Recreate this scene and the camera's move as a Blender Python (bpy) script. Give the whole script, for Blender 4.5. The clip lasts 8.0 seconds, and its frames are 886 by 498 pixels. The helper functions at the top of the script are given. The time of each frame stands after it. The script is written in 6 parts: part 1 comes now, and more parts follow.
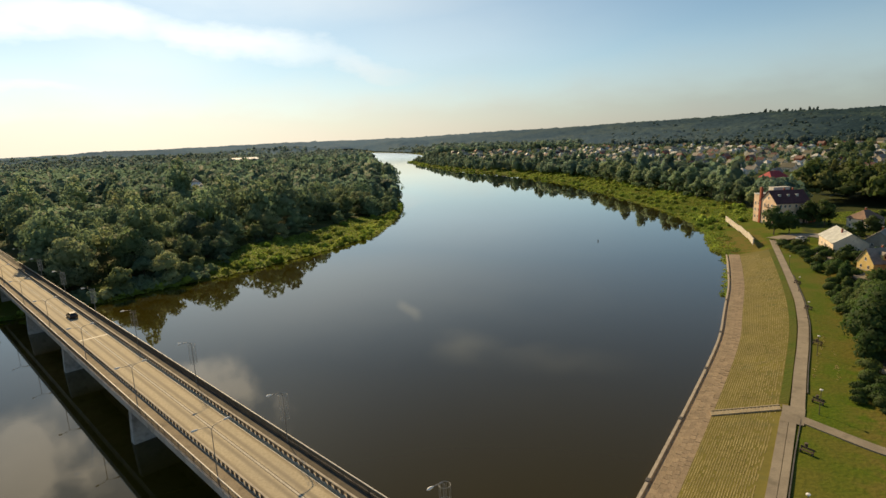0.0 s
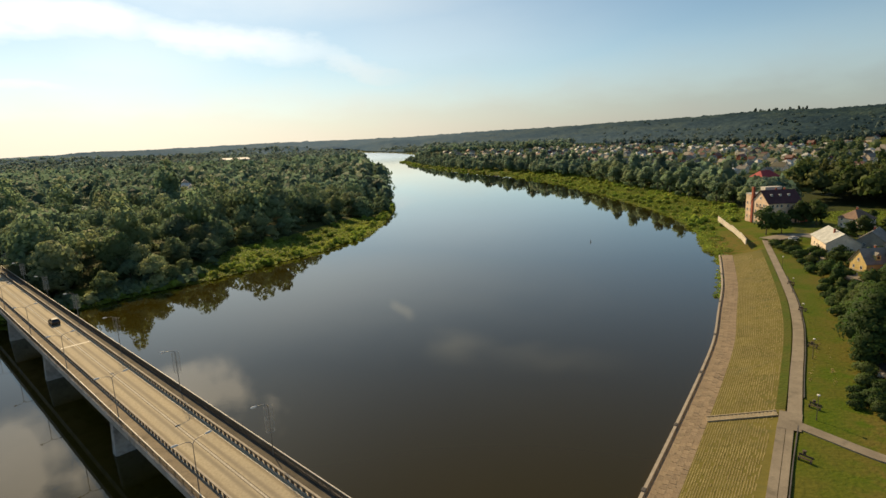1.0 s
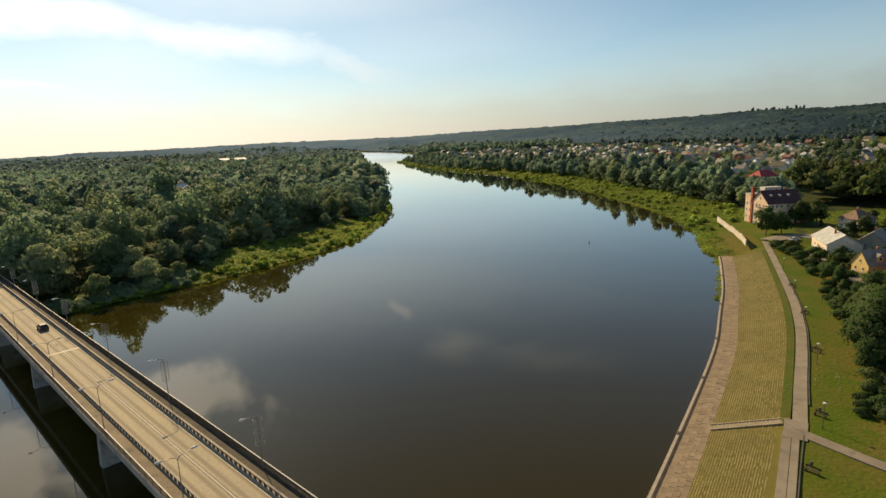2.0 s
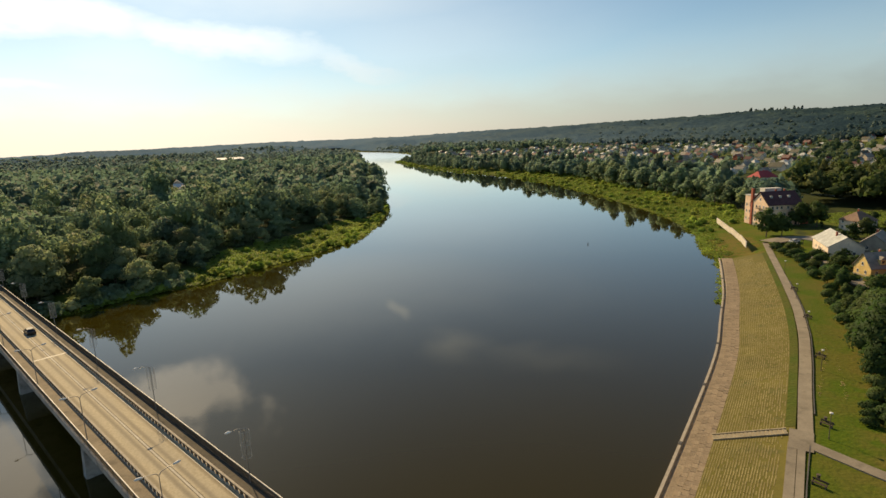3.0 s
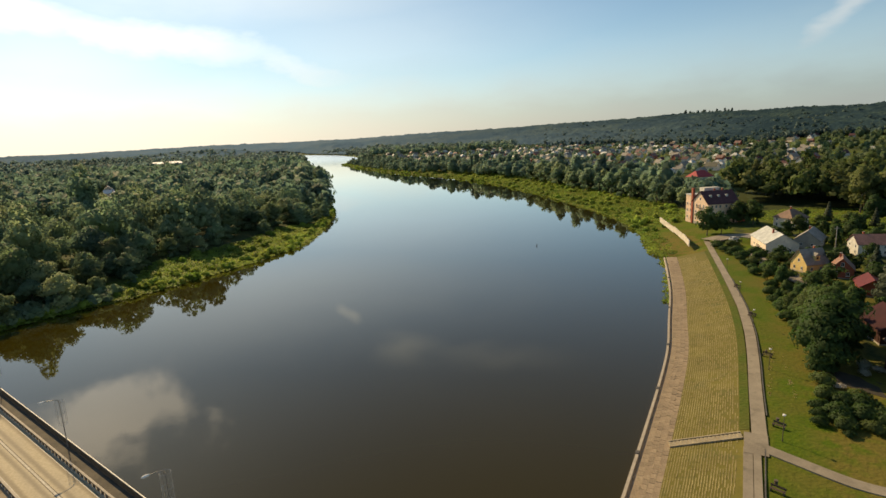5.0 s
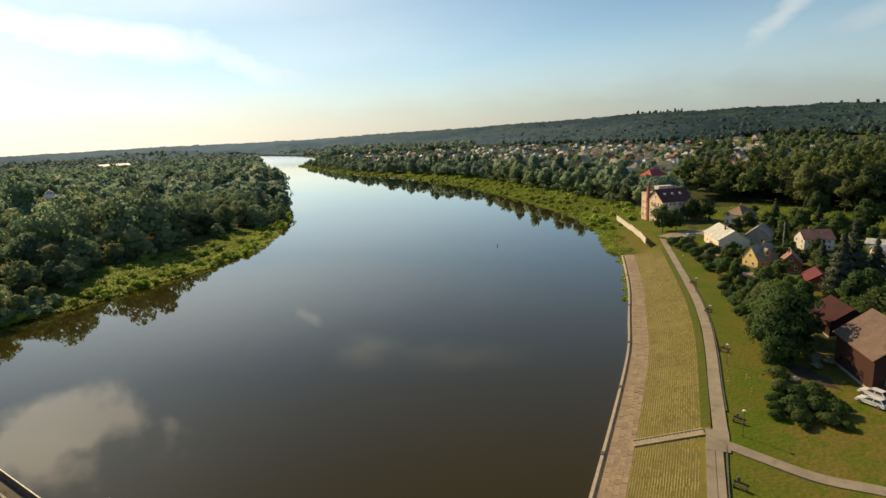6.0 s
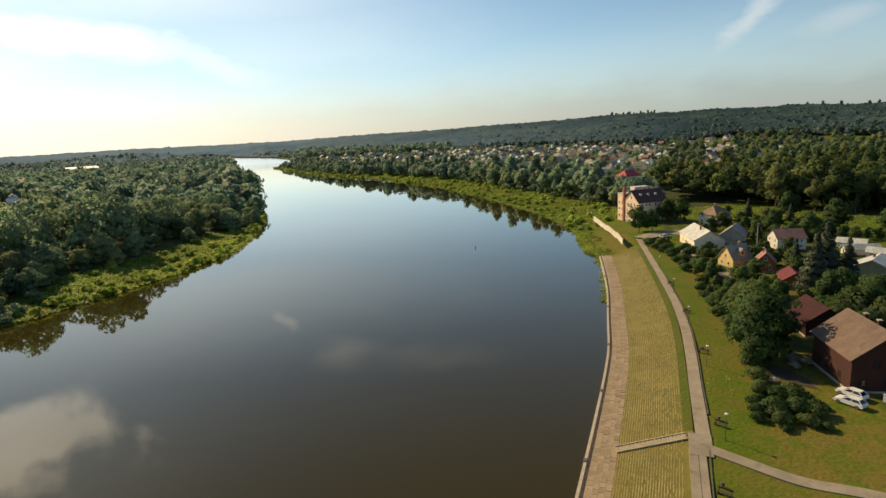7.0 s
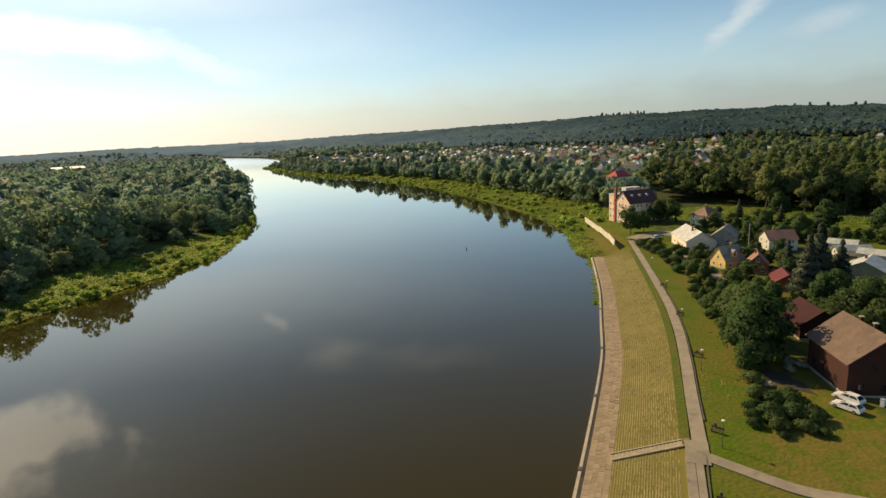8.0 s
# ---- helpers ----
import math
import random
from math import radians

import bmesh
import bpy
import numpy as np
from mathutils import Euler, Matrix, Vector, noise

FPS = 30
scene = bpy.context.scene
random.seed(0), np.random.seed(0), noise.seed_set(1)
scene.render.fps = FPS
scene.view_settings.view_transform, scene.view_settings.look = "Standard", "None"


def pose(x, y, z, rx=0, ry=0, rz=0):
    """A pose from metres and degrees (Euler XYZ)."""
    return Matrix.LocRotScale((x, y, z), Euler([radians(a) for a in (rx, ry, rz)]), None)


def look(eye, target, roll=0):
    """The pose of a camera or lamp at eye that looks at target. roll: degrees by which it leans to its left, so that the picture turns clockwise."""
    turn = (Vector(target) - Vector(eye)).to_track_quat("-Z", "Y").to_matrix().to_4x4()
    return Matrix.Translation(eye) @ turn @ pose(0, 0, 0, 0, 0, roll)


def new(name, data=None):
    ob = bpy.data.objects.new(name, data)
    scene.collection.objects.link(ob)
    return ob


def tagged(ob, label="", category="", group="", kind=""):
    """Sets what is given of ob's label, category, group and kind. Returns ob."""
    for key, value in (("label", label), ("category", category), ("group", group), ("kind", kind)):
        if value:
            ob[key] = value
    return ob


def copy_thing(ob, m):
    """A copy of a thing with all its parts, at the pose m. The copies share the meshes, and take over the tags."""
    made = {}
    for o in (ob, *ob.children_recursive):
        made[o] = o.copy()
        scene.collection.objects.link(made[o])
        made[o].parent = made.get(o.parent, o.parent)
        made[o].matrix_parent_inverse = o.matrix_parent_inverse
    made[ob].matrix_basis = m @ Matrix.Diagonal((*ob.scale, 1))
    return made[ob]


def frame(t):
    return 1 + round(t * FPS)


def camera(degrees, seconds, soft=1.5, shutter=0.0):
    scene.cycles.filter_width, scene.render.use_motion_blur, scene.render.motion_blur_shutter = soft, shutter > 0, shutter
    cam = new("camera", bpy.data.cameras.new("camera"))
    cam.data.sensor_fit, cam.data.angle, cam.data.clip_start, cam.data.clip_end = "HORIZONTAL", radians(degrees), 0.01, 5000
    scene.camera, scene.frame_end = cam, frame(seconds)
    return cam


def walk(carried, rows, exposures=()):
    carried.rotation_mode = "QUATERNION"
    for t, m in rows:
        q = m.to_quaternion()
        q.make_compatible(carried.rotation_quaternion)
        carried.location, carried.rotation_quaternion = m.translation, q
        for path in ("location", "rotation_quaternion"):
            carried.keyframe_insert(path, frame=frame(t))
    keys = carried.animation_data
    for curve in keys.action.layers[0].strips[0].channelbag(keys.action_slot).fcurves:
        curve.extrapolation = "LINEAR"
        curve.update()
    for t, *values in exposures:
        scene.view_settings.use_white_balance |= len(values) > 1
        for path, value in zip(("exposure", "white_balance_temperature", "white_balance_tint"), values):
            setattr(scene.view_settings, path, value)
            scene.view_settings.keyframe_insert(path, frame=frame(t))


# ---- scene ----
cam = camera(77.5, 8.0)
PATH = [
    (0, (1.439, -4.136, 48.465), (1.464, -1.685, 47.976), -2.4),
    (0.5, (1.683, -3.114, 48.625), (1.727, -0.664, 48.135), -2.5),
    (1, (1.841, -1.875, 48.781), (1.899, 0.575, 48.289), -2.5),
    (1.5, (2.029, -0.634, 48.931), (2.092, 1.816, 48.438), -2.6),
    (3, (2.825, 3.321, 49.235), (2.9, 5.77, 48.74), -2.5),
    (3.5, (3.054, 4.631, 49.24), (3.134, 7.08, 48.745), -2.5),
    (4, (3.255, 5.95, 49.288), (3.359, 8.399, 48.794), -2.5),
    (4.5, (3.468, 7.272, 49.267), (3.665, 9.715, 48.773), -2.6),
    (6, (4.159, 10.982, 49.028), (4.636, 13.385, 48.525), -2.9),
    (6.5, (4.376, 12.116, 49.035), (4.914, 14.505, 48.531), -2.9),
    (7, (4.654, 13.339, 49.052), (5.23, 15.719, 48.55), -3.0),
    (7.5, (4.968, 14.473, 49.056), (5.569, 16.846, 48.554), -2.9),
    (8, (5.249, 15.601, 49.062), (5.865, 17.971, 48.559), -2.9),
]
walk(cam, [(t, look(eye, target, roll)) for t, eye, target, roll in PATH],
     exposures=[(0.0, 0.15, 6820, 9), (4.0, 0.22, 6820, 9), (8.0, 0.38, 6820, 9)])

# ---- sky and sun ----
SUN_AZ, SUN_EL = -30.0, 33.0          # degrees from +y towards +x, and above the horizon
world = bpy.data.worlds.new("sky")
scene.world = world
world.use_nodes = True


def build_sky():
    nt = world.node_tree
    nt.nodes.clear()
    n = nt.nodes.new
    link = nt.links.new

    def calc(op, p, q=0.0):
        m = n("ShaderNodeMath")
        m.operation = op
        for k, v in enumerate((p, q)):
            if isinstance(v, (int, float)):
                m.inputs[k].default_value = v
            else:
                link(v, m.inputs[k])
        return m.outputs[0]

    out = n("ShaderNodeOutputWorld")
    bg = n("ShaderNodeBackground")
    sky = n("ShaderNodeTexSky")
    sky.sky_type = "NISHITA"
    sky.sun_disc = False
    sky.sun_elevation = radians(SUN_EL)
    sky.sun_rotation = radians(SUN_AZ)
    sky.altitude = 50
    sky.air_density, sky.dust_density, sky.ozone_density = AIR
    co = n("ShaderNodeTexCoord")
    sep = n("ShaderNodeSeparateXYZ")
    link(co.outputs["Generated"], sep.inputs[0])
    az = calc("MULTIPLY", calc("ARCTAN2", sep.outputs[0], sep.outputs[1]), 57.2958)
    el = calc("MULTIPLY", calc("ARCSINE", sep.outputs[2]), 57.2958)
    # wind-torn edges for the clouds
    nz = n("ShaderNodeTexNoise")
    nz.inputs["Scale"].default_value = 7.0
    nz.inputs["Detail"].default_value = 6.0
    nz.inputs["Roughness"].default_value = 0.55
    mp = n("ShaderNodeMapping")
    mp.inputs["Scale"].default_value = (1.0, 1.0, 2.6)
    link(co.outputs["Generated"], mp.inputs[0])
    link(mp.outputs[0], nz.inputs["Vector"])
    tear = calc("SUBTRACT", nz.outputs[0], 0.5)
    az = calc("ADD", az, calc("MULTIPLY", tear, 9.0))
    el = calc("ADD", el, calc("MULTIPLY", tear, 4.0))
    total, heap = None, None
    fine = n("ShaderNodeTexNoise")
    fine.inputs["Scale"].default_value, fine.inputs["Detail"].default_value = 13.0, 6.0
    link(co.outputs["Generated"], fine.inputs["Vector"])
    ragged = calc("MULTIPLY", calc("SUBTRACT", fine.outputs[0], 0.5), 1.5)
    for a0, e0, w, h, lean, k in CLOUDS:
        da = calc("SUBTRACT", az, a0)
        de = calc("SUBTRACT", calc("SUBTRACT", el, e0), calc("MULTIPLY", da, lean))
        q = calc("ADD", calc("POWER", calc("ABSOLUTE", calc("DIVIDE", da, w)), 2.0), calc("POWER", calc("ABSOLUTE", calc("DIVIDE", de, h)), 2.0))
        g = calc("EXPONENT", calc("MULTIPLY", q, -1.0))
        if k in (0.82, 0.83):          # a heaped cloud with a crisp edge
            g = calc("MINIMUM", calc("MAXIMUM", calc("MULTIPLY", calc("SUBTRACT", calc("ADD", g, ragged), 0.34), 1.5), 0.0), 0.68)
            heap = g if heap is None else calc("MAXIMUM", heap, g)
        g = calc("MULTIPLY", g, k)
        total = g if total is None else calc("MAXIMUM", total, g)
    thin = n("ShaderNodeMapRange")
    thin.inputs[1].default_value, thin.inputs[2].default_value, thin.inputs[4].default_value = 0.45, 0.8, 0.35
    link(nz.outputs[0], thin.inputs[0])
    total = calc("MINIMUM", calc("ADD", total, calc("MULTIPLY", thin.outputs[0], 0.1)), 1.0)
    mix = n("ShaderNodeMix")
    mix.data_type = "RGBA"
    link(total, mix.inputs[0])
    tinge = n("ShaderNodeMix")
    tinge.data_type, tinge.blend_type = "RGBA", "MULTIPLY"
    tinge.inputs[0].default_value = 1.0
    tinge.inputs[7].default_value = (*SKY_TINGE, 1)
    link(sky.outputs[0], tinge.inputs[6])
    link(tinge.outputs[2], mix.inputs[6])
    # clouds are brightest round the sun
    far = calc("ADD", calc("POWER", calc("DIVIDE", calc("SUBTRACT", az, SUN_AZ), 20.0), 2.0), calc("POWER", calc("DIVIDE", calc("SUBTRACT", el, SUN_EL), 13.0), 2.0))
    warm = calc("MULTIPLY", calc("EXPONENT", calc("MULTIPLY", far, -1.0)), calc("ADD", calc("MULTIPLY", heap, 40.0), 5.0))
    lift = n("ShaderNodeMapRange")
    lift.inputs[1].default_value, lift.inputs[2].default_value = 2.5, 8.0
    link(el, lift.inputs[0])
    high = lift.outputs[0]
    glow = calc("ADD", calc("MULTIPLY", high, 3.4), 4.1)
    wide = calc("POWER", calc("DIVIDE", calc("SUBTRACT", az, SUN_AZ), 38.0), 2.0)
    glow = calc("ADD", glow, calc("MULTIPLY", calc("EXPONENT", calc("MULTIPLY", wide, -1.0)), 5.7))
    tone = n("ShaderNodeCombineXYZ")
    side = calc("EXPONENT", calc("MULTIPLY", calc("POWER", calc("DIVIDE", calc("SUBTRACT", az, SUN_AZ), 62.0), 4.0), -1.0))
    for k in range(3):
        low = calc("ADD", calc("MULTIPLY", side, CLOUD_COLOUR[k] - FAR_HAZE[k]), FAR_HAZE[k])
        pale = calc("ADD", calc("MULTIPLY", high, calc("SUBTRACT", HIGH_CLOUD[k], low)), low)
        link(calc("ADD", calc("MULTIPLY", glow, pale), calc("MULTIPLY", warm, (1.0, 0.79, 0.55)[k])), tone.inputs[k])
    link(tone.outputs[0], mix.inputs[7])
    link(mix.outputs[2], bg.inputs[0])
    bg.inputs[1].default_value = SKY_STRENGTH
    link(bg.outputs[0], out.inputs[0])


# clouds: azimuth, elevation, half width, half height, lean, thickness
CLOUDS = ((0, -1, 500, 6.8, 0.0, 0.84), (-10, 14.5, 24, 5.5, 0.0, 0.50), (-26, 7, 12, 6, 0.0, 0.45), (-34, 3, 26, 7.0, 0.0, 0.55), (-31, 10.8, 9, 1.9, -0.04, 0.95), (-19, 9.6, 12, 1.8, -0.15, 0.85), (-7, 7.2, 9, 1.2, -0.16, 0.58), (-35, 5.6, 8, 0.9, 0.0, 0.7),
          (-25.8, 23.3, 9.0, 4.8, 0.0, 0.83), (-41, 25, 7.5, 5.0, 0.0, 0.82), (1, 9, 19, 6.5, 0.0, 0.36), (-26, 29, 24, 14, 0.0, 0.13), (-3, 17.5, 1.4, 1.0, 0.6, 0.75), (3, 21.5, 4, 1.6, 0.1, 0.5), (12, 22.5, 7, 1.0, 0.0, 0.25),
          (42.2, 8.6, 2.3, 1.9, 0.9, 0.6), (48, 7.2, 4, 1.2, 0.25, 0.45), (70, 18, 14, 5, 0.1, 0.5), (-80, 22, 14, 6, 0.1, 0.5), (150, 30, 30, 10, 0.0, 0.5))
AIR = (0.86, 0.2, 0.1)
SKY_STRENGTH = 0.085
CLOUD_COLOUR = (1.09, 0.965, 0.85)
FAR_HAZE = (0.73, 0.80, 0.88)
HIGH_CLOUD = (0.91, 0.97, 0.99)
SKY_TINGE = (0.83, 0.995, 1.025)
build_sky()
sun_dir = Vector((math.sin(radians(SUN_AZ)) * math.cos(radians(SUN_EL)),
                  math.cos(radians(SUN_AZ)) * math.cos(radians(SUN_EL)), math.sin(radians(SUN_EL))))
sun = new("sun", bpy.data.lights.new("sun", "SUN"))
sun.data.energy, sun.data.angle, sun.data.color = 4.4, radians(0.53), (1.0, 0.75, 0.42)
sun.matrix_world = look(sun_dir * 300, (0, 0, 0))

# ---- materials ----


def nodes_of(name):
    m = bpy.data.materials.new(name)
    m.use_nodes = True
    nt = m.node_tree
    return m, nt, nt.nodes["Principled BSDF"]


def noise_fac(nt, scale, detail=4.0, stretch=None, lo=0.35, hi=0.65, space="Object"):
    co = nt.nodes.new("ShaderNodeTexCoord")
    nz = nt.nodes.new("ShaderNodeTexNoise")
    nz.inputs["Scale"].default_value = scale
    nz.inputs["Detail"].default_value = detail
    vec = co.outputs["Object" if space == "World" else space]
    if space == "World":
        vec = nt.nodes.new("ShaderNodeNewGeometry").outputs["Position"]
    if stretch:
        mp = nt.nodes.new("ShaderNodeMapping")
        mp.inputs["Scale"].default_value = stretch
        nt.links.new(vec, mp.inputs[0])
        vec = mp.outputs[0]
    nt.links.new(vec, nz.inputs["Vector"])
    r = nt.nodes.new("ShaderNodeMapRange")
    r.inputs[1].default_value, r.inputs[2].default_value = lo, hi
    nt.links.new(nz.outputs[0], r.inputs[0])
    return r.outputs[0]


def blend(nt, fac, a, b):
    mx = nt.nodes.new("ShaderNodeMix")
    mx.data_type = "RGBA"
    for sock, v in ((mx.inputs[6], a), (mx.inputs[7], b)):
        if isinstance(v, tuple):
            sock.default_value = (*v, 1)
        else:
            nt.links.new(v, sock)
    if isinstance(fac, (int, float)):
        mx.inputs[0].default_value = fac
    else:
        nt.links.new(fac, mx.inputs[0])
    return mx.outputs[2]


def bump(nt, bsdf, fac, strength, dist):
    b = nt.nodes.new("ShaderNodeBump")
    b.inputs["Strength"].default_value = strength
    b.inputs["Distance"].default_value = dist
    nt.links.new(fac, b.inputs["Height"])
    nt.links.new(b.outputs[0], bsdf.inputs["Normal"])


def surface(name, a, b, rough=0.85, grain=6.0, patch=0.5, dirt=None, metal=0.0, relief=0.15, stretch=None, vary=0.0, space="Object"):
    """A surface with grain and larger patches between two colours, an optional dirt tone and a per-object variation."""
    m, nt, p = nodes_of(name)
    g = noise_fac(nt, grain, 6.0, stretch, space=space)
    q = noise_fac(nt, patch, 3.0, None, space=space)
    c = blend(nt, g, a, b)
    c2 = blend(nt, q, tuple(v * 0.86 for v in a), tuple(min(1, v * 1.12) for v in b))
    c = blend(nt, 0.5, c, c2)
    if dirt:
        d = noise_fac(nt, patch * 2.3, 8.0, None, 0.55, 0.75, space=space)
        c = blend(nt, d, c, dirt)
    if vary:
        oi = nt.nodes.new("ShaderNodeObjectInfo")
        hs = nt.nodes.new("ShaderNodeHueSaturation")
        mr = nt.nodes.new("ShaderNodeMapRange")
        mr.inputs[3].default_value, mr.inputs[4].default_value = 1 - vary, 1 + vary
        nt.links.new(oi.outputs["Random"], mr.inputs[0])
        nt.links.new(mr.outputs[0], hs.inputs["Value"])
        nt.links.new(c, hs.inputs["Color"])
        c = hs.outputs[0]
    nt.links.new(c, p.inputs["Base Color"])
    p.inputs["Roughness"].default_value = rough
    p.inputs["Metallic"].default_value = metal
    if relief:
        bump(nt, p, g, relief, 0.03)
    return m


def foliage(name, dark, mid, warm, see=0.35):
    """Leaves: colour varies by leaf clump, by tree (a 'tint' value on the mesh) and by object; some light passes through."""
    m, nt, p = nodes_of(name)
    geo = nt.nodes.new("ShaderNodeNewGeometry")
    at = nt.nodes.new("ShaderNodeAttribute")
    at.attribute_name = "tint"
    oi = nt.nodes.new("ShaderNodeObjectInfo")
    add = nt.nodes.new("ShaderNodeMath")
    add.operation = "ADD"
    nt.links.new(at.outputs["Fac"], add.inputs[0])
    nt.links.new(oi.outputs["Random"], add.inputs[1])
    fr = nt.nodes.new("ShaderNodeMath")
    fr.operation = "FRACT"
    nt.links.new(add.outputs[0], fr.inputs[0])
    ramp = nt.nodes.new("ShaderNodeValToRGB")
    ramp.color_ramp.elements[0].color = (*dark, 1)
    ramp.color_ramp.elements[1].color = (*warm, 1)
    ramp.color_ramp.elements.new(0.55).color = (*mid, 1)
    nt.links.new(fr.outputs[0], ramp.inputs[0])
    hv = nt.nodes.new("ShaderNodeHueSaturation")
    mr = nt.nodes.new("ShaderNodeMapRange")
    mr.inputs[3].default_value, mr.inputs[4].default_value = 0.86, 1.14
    nt.links.new(geo.outputs["Random Per Island"], mr.inputs[0])
    nt.links.new(mr.outputs[0], hv.inputs["Value"])
    nt.links.new(ramp.outputs[0], hv.inputs["Color"])
    # stands of paler and darker, greener and browner growth
    stand = noise_fac(nt, 0.022, 3.0, None, 0.36, 0.64, space="World")
    c = blend(nt, stand, hv.outputs[0], blend(nt, 0.32, hv.outputs[0], warm))
    hp = nt.nodes.new("ShaderNodeHueSaturation")
    mp = nt.nodes.new("ShaderNodeMapRange")
    mp.inputs[3].default_value, mp.inputs[4].default_value = 0.76, 1.26
    nt.links.new(noise_fac(nt, 0.045, 2.0, (1, 1, 0.6), 0.34, 0.66, space="World"), mp.inputs[0])
    nt.links.new(mp.outputs[0], hp.inputs["Value"])
    nt.links.new(c, hp.inputs["Color"])
    c = hp.outputs[0]
    nt.links.new(c, p.inputs["Base Color"])
    p.inputs["Roughness"].default_value = 0.7
    p.inputs["Specular IOR Level"].default_value = 0.25
    tr = nt.nodes.new("ShaderNodeBsdfTranslucent")
    hs = nt.nodes.new("ShaderNodeHueSaturation")
    hs.inputs["Value"].default_value = 1.75
    nt.links.new(c, hs.inputs["Color"])
    nt.links.new(hs.outputs[0], tr.inputs["Color"])
    mx = nt.nodes.new("ShaderNodeMixShader")
    mx.inputs[0].default_value = see
    nt.links.new(p.outputs[0], mx.inputs[1])
    nt.links.new(tr.outputs[0], mx.inputs[2])
    nt.links.new(mx.outputs[0], nt.nodes["Material Output"].inputs[0])
    return m


def canopy(name, haze_blue, spruce):
    """A closed forest canopy seen over long distances: crown-sized mottling within larger stands of paler and darker
    trees. Distance haze is put into both colour sets, palest and bluest in the first.
    """
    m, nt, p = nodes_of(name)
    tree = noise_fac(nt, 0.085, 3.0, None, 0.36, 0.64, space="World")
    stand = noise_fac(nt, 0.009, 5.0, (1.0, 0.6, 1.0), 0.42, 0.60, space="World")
    # 'spruce' is the share of the darker, less hazed colour set
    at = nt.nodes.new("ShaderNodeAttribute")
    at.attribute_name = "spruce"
    both = [blend(nt, stand, blend(nt, tree, dark, mid), blend(nt, tree, mid, pale)) for dark, mid, pale in (haze_blue, spruce)]
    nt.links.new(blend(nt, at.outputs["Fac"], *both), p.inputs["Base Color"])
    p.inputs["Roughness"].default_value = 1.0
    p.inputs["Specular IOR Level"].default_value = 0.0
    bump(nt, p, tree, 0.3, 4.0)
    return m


def water_material():
    """Brown river water: a dull peaty body under a mirror whose strength follows the angle of view."""
    m, nt, p = nodes_of("river_water")
    big = noise_fac(nt, 0.012, 3.0, (1, 0.5, 1), space="World")
    nt.links.new(blend(nt, big, (0.031, 0.0240, 0.0020), (0.038, 0.0295, 0.0030)), p.inputs["Base Color"])
    p.inputs["Roughness"].default_value = 0.6
    p.inputs["Specular IOR Level"].default_value = 0.0
    w = noise_fac(nt, 0.9, 3.0, None, 0.2, 0.8, space="World")
    b = nt.nodes.new("ShaderNodeBump")
    b.inputs["Strength"].default_value, b.inputs["Distance"].default_value = 0.012, 0.10
    nt.links.new(w, b.inputs["Height"])
    fr = nt.nodes.new("ShaderNodeFresnel")
    fr.inputs["IOR"].default_value = 1.333
    nt.links.new(b.outputs[0], fr.inputs["Normal"])
    k = nt.nodes.new("ShaderNodeMath")
    k.operation, k.use_clamp = "MULTIPLY_ADD", True
    k.inputs[1].default_value, k.inputs[2].default_value = 1.50, -0.024
    nt.links.new(fr.outputs[0], k.inputs[0])
    gl = nt.nodes.new("ShaderNodeBsdfGlossy")
    # the far reach beyond the bend is ruffled by wind
    at = nt.nodes.new("ShaderNodeNewGeometry")
    xyz = nt.nodes.new("ShaderNodeSeparateXYZ")
    nt.links.new(at.outputs["Position"], xyz.inputs[0])
    ruffle = nt.nodes.new("ShaderNodeMapRange")
    for slot, v in zip((1, 2, 3, 4), (1000.0, 1700.0, 0.02, 0.22)):
        ruffle.inputs[slot].default_value = v
    nt.links.new(xyz.outputs["Y"], ruffle.inputs[0])
    nt.links.new(ruffle.outputs[0], gl.inputs["Roughness"])
    gl.inputs["Color"].default_value = (1.0, 1.0, 0.97, 1)
    nt.links.new(b.outputs[0], gl.inputs["Normal"])
    mx = nt.nodes.new("ShaderNodeMixShader")
    nt.links.new(k.outputs[0], mx.inputs[0])
    nt.links.new(p.outputs[0], mx.inputs[1])
    nt.links.new(gl.outputs[0], mx.inputs[2])
    nt.links.new(mx.outputs[0], nt.nodes["Material Output"].inputs[0])
    return m


def ground_material():
    """Meadow, mown lawn and bare soil, told apart by the 'lawn' value on the mesh and by noise."""
    m, nt, p = nodes_of("meadow_ground")
    at = nt.nodes.new("ShaderNodeAttribute")
    at.attribute_name = "lawn"
    fine = noise_fac(nt, 1.6, 8.0, None, 0.3, 0.7, space="World")
    mid = noise_fac(nt, 0.12, 5.0, None, 0.40, 0.62, space="World")
    lawn = blend(nt, fine, (0.056, 0.100, 0.0038), (0.096, 0.134, 0.0058))
    dry = blend(nt, fine, (0.118, 0.100, 0.018), (0.160, 0.132, 0.026))
    lawn = blend(nt, mid, lawn, blend(nt, 0.62, lawn, dry))
    arid = nt.nodes.new("ShaderNodeAttribute")
    arid.attribute_name = "arid"
    patch = noise_fac(nt, 0.35, 4.0, None, 0.38, 0.55, space="World")
    both = nt.nodes.new("ShaderNodeMath")
    both.operation = "MULTIPLY"
    nt.links.new(arid.outputs["Fac"], both.inputs[0])
    nt.links.new(patch, both.inputs[1])
    lawn = blend(nt, both.outputs[0], lawn, dry)
    wild = blend(nt, fine, (0.030, 0.042, 0.012), (0.065, 0.080, 0.022))
    c = blend(nt, at.outputs["Fac"], wild, lawn)
    nt.links.new(c, p.inputs["Base Color"])
    p.inputs["Roughness"].default_value = 0.95
    p.inputs["Specular IOR Level"].default_value = 0.15
    bump(nt, p, fine, 0.6, 0.12)
    return m


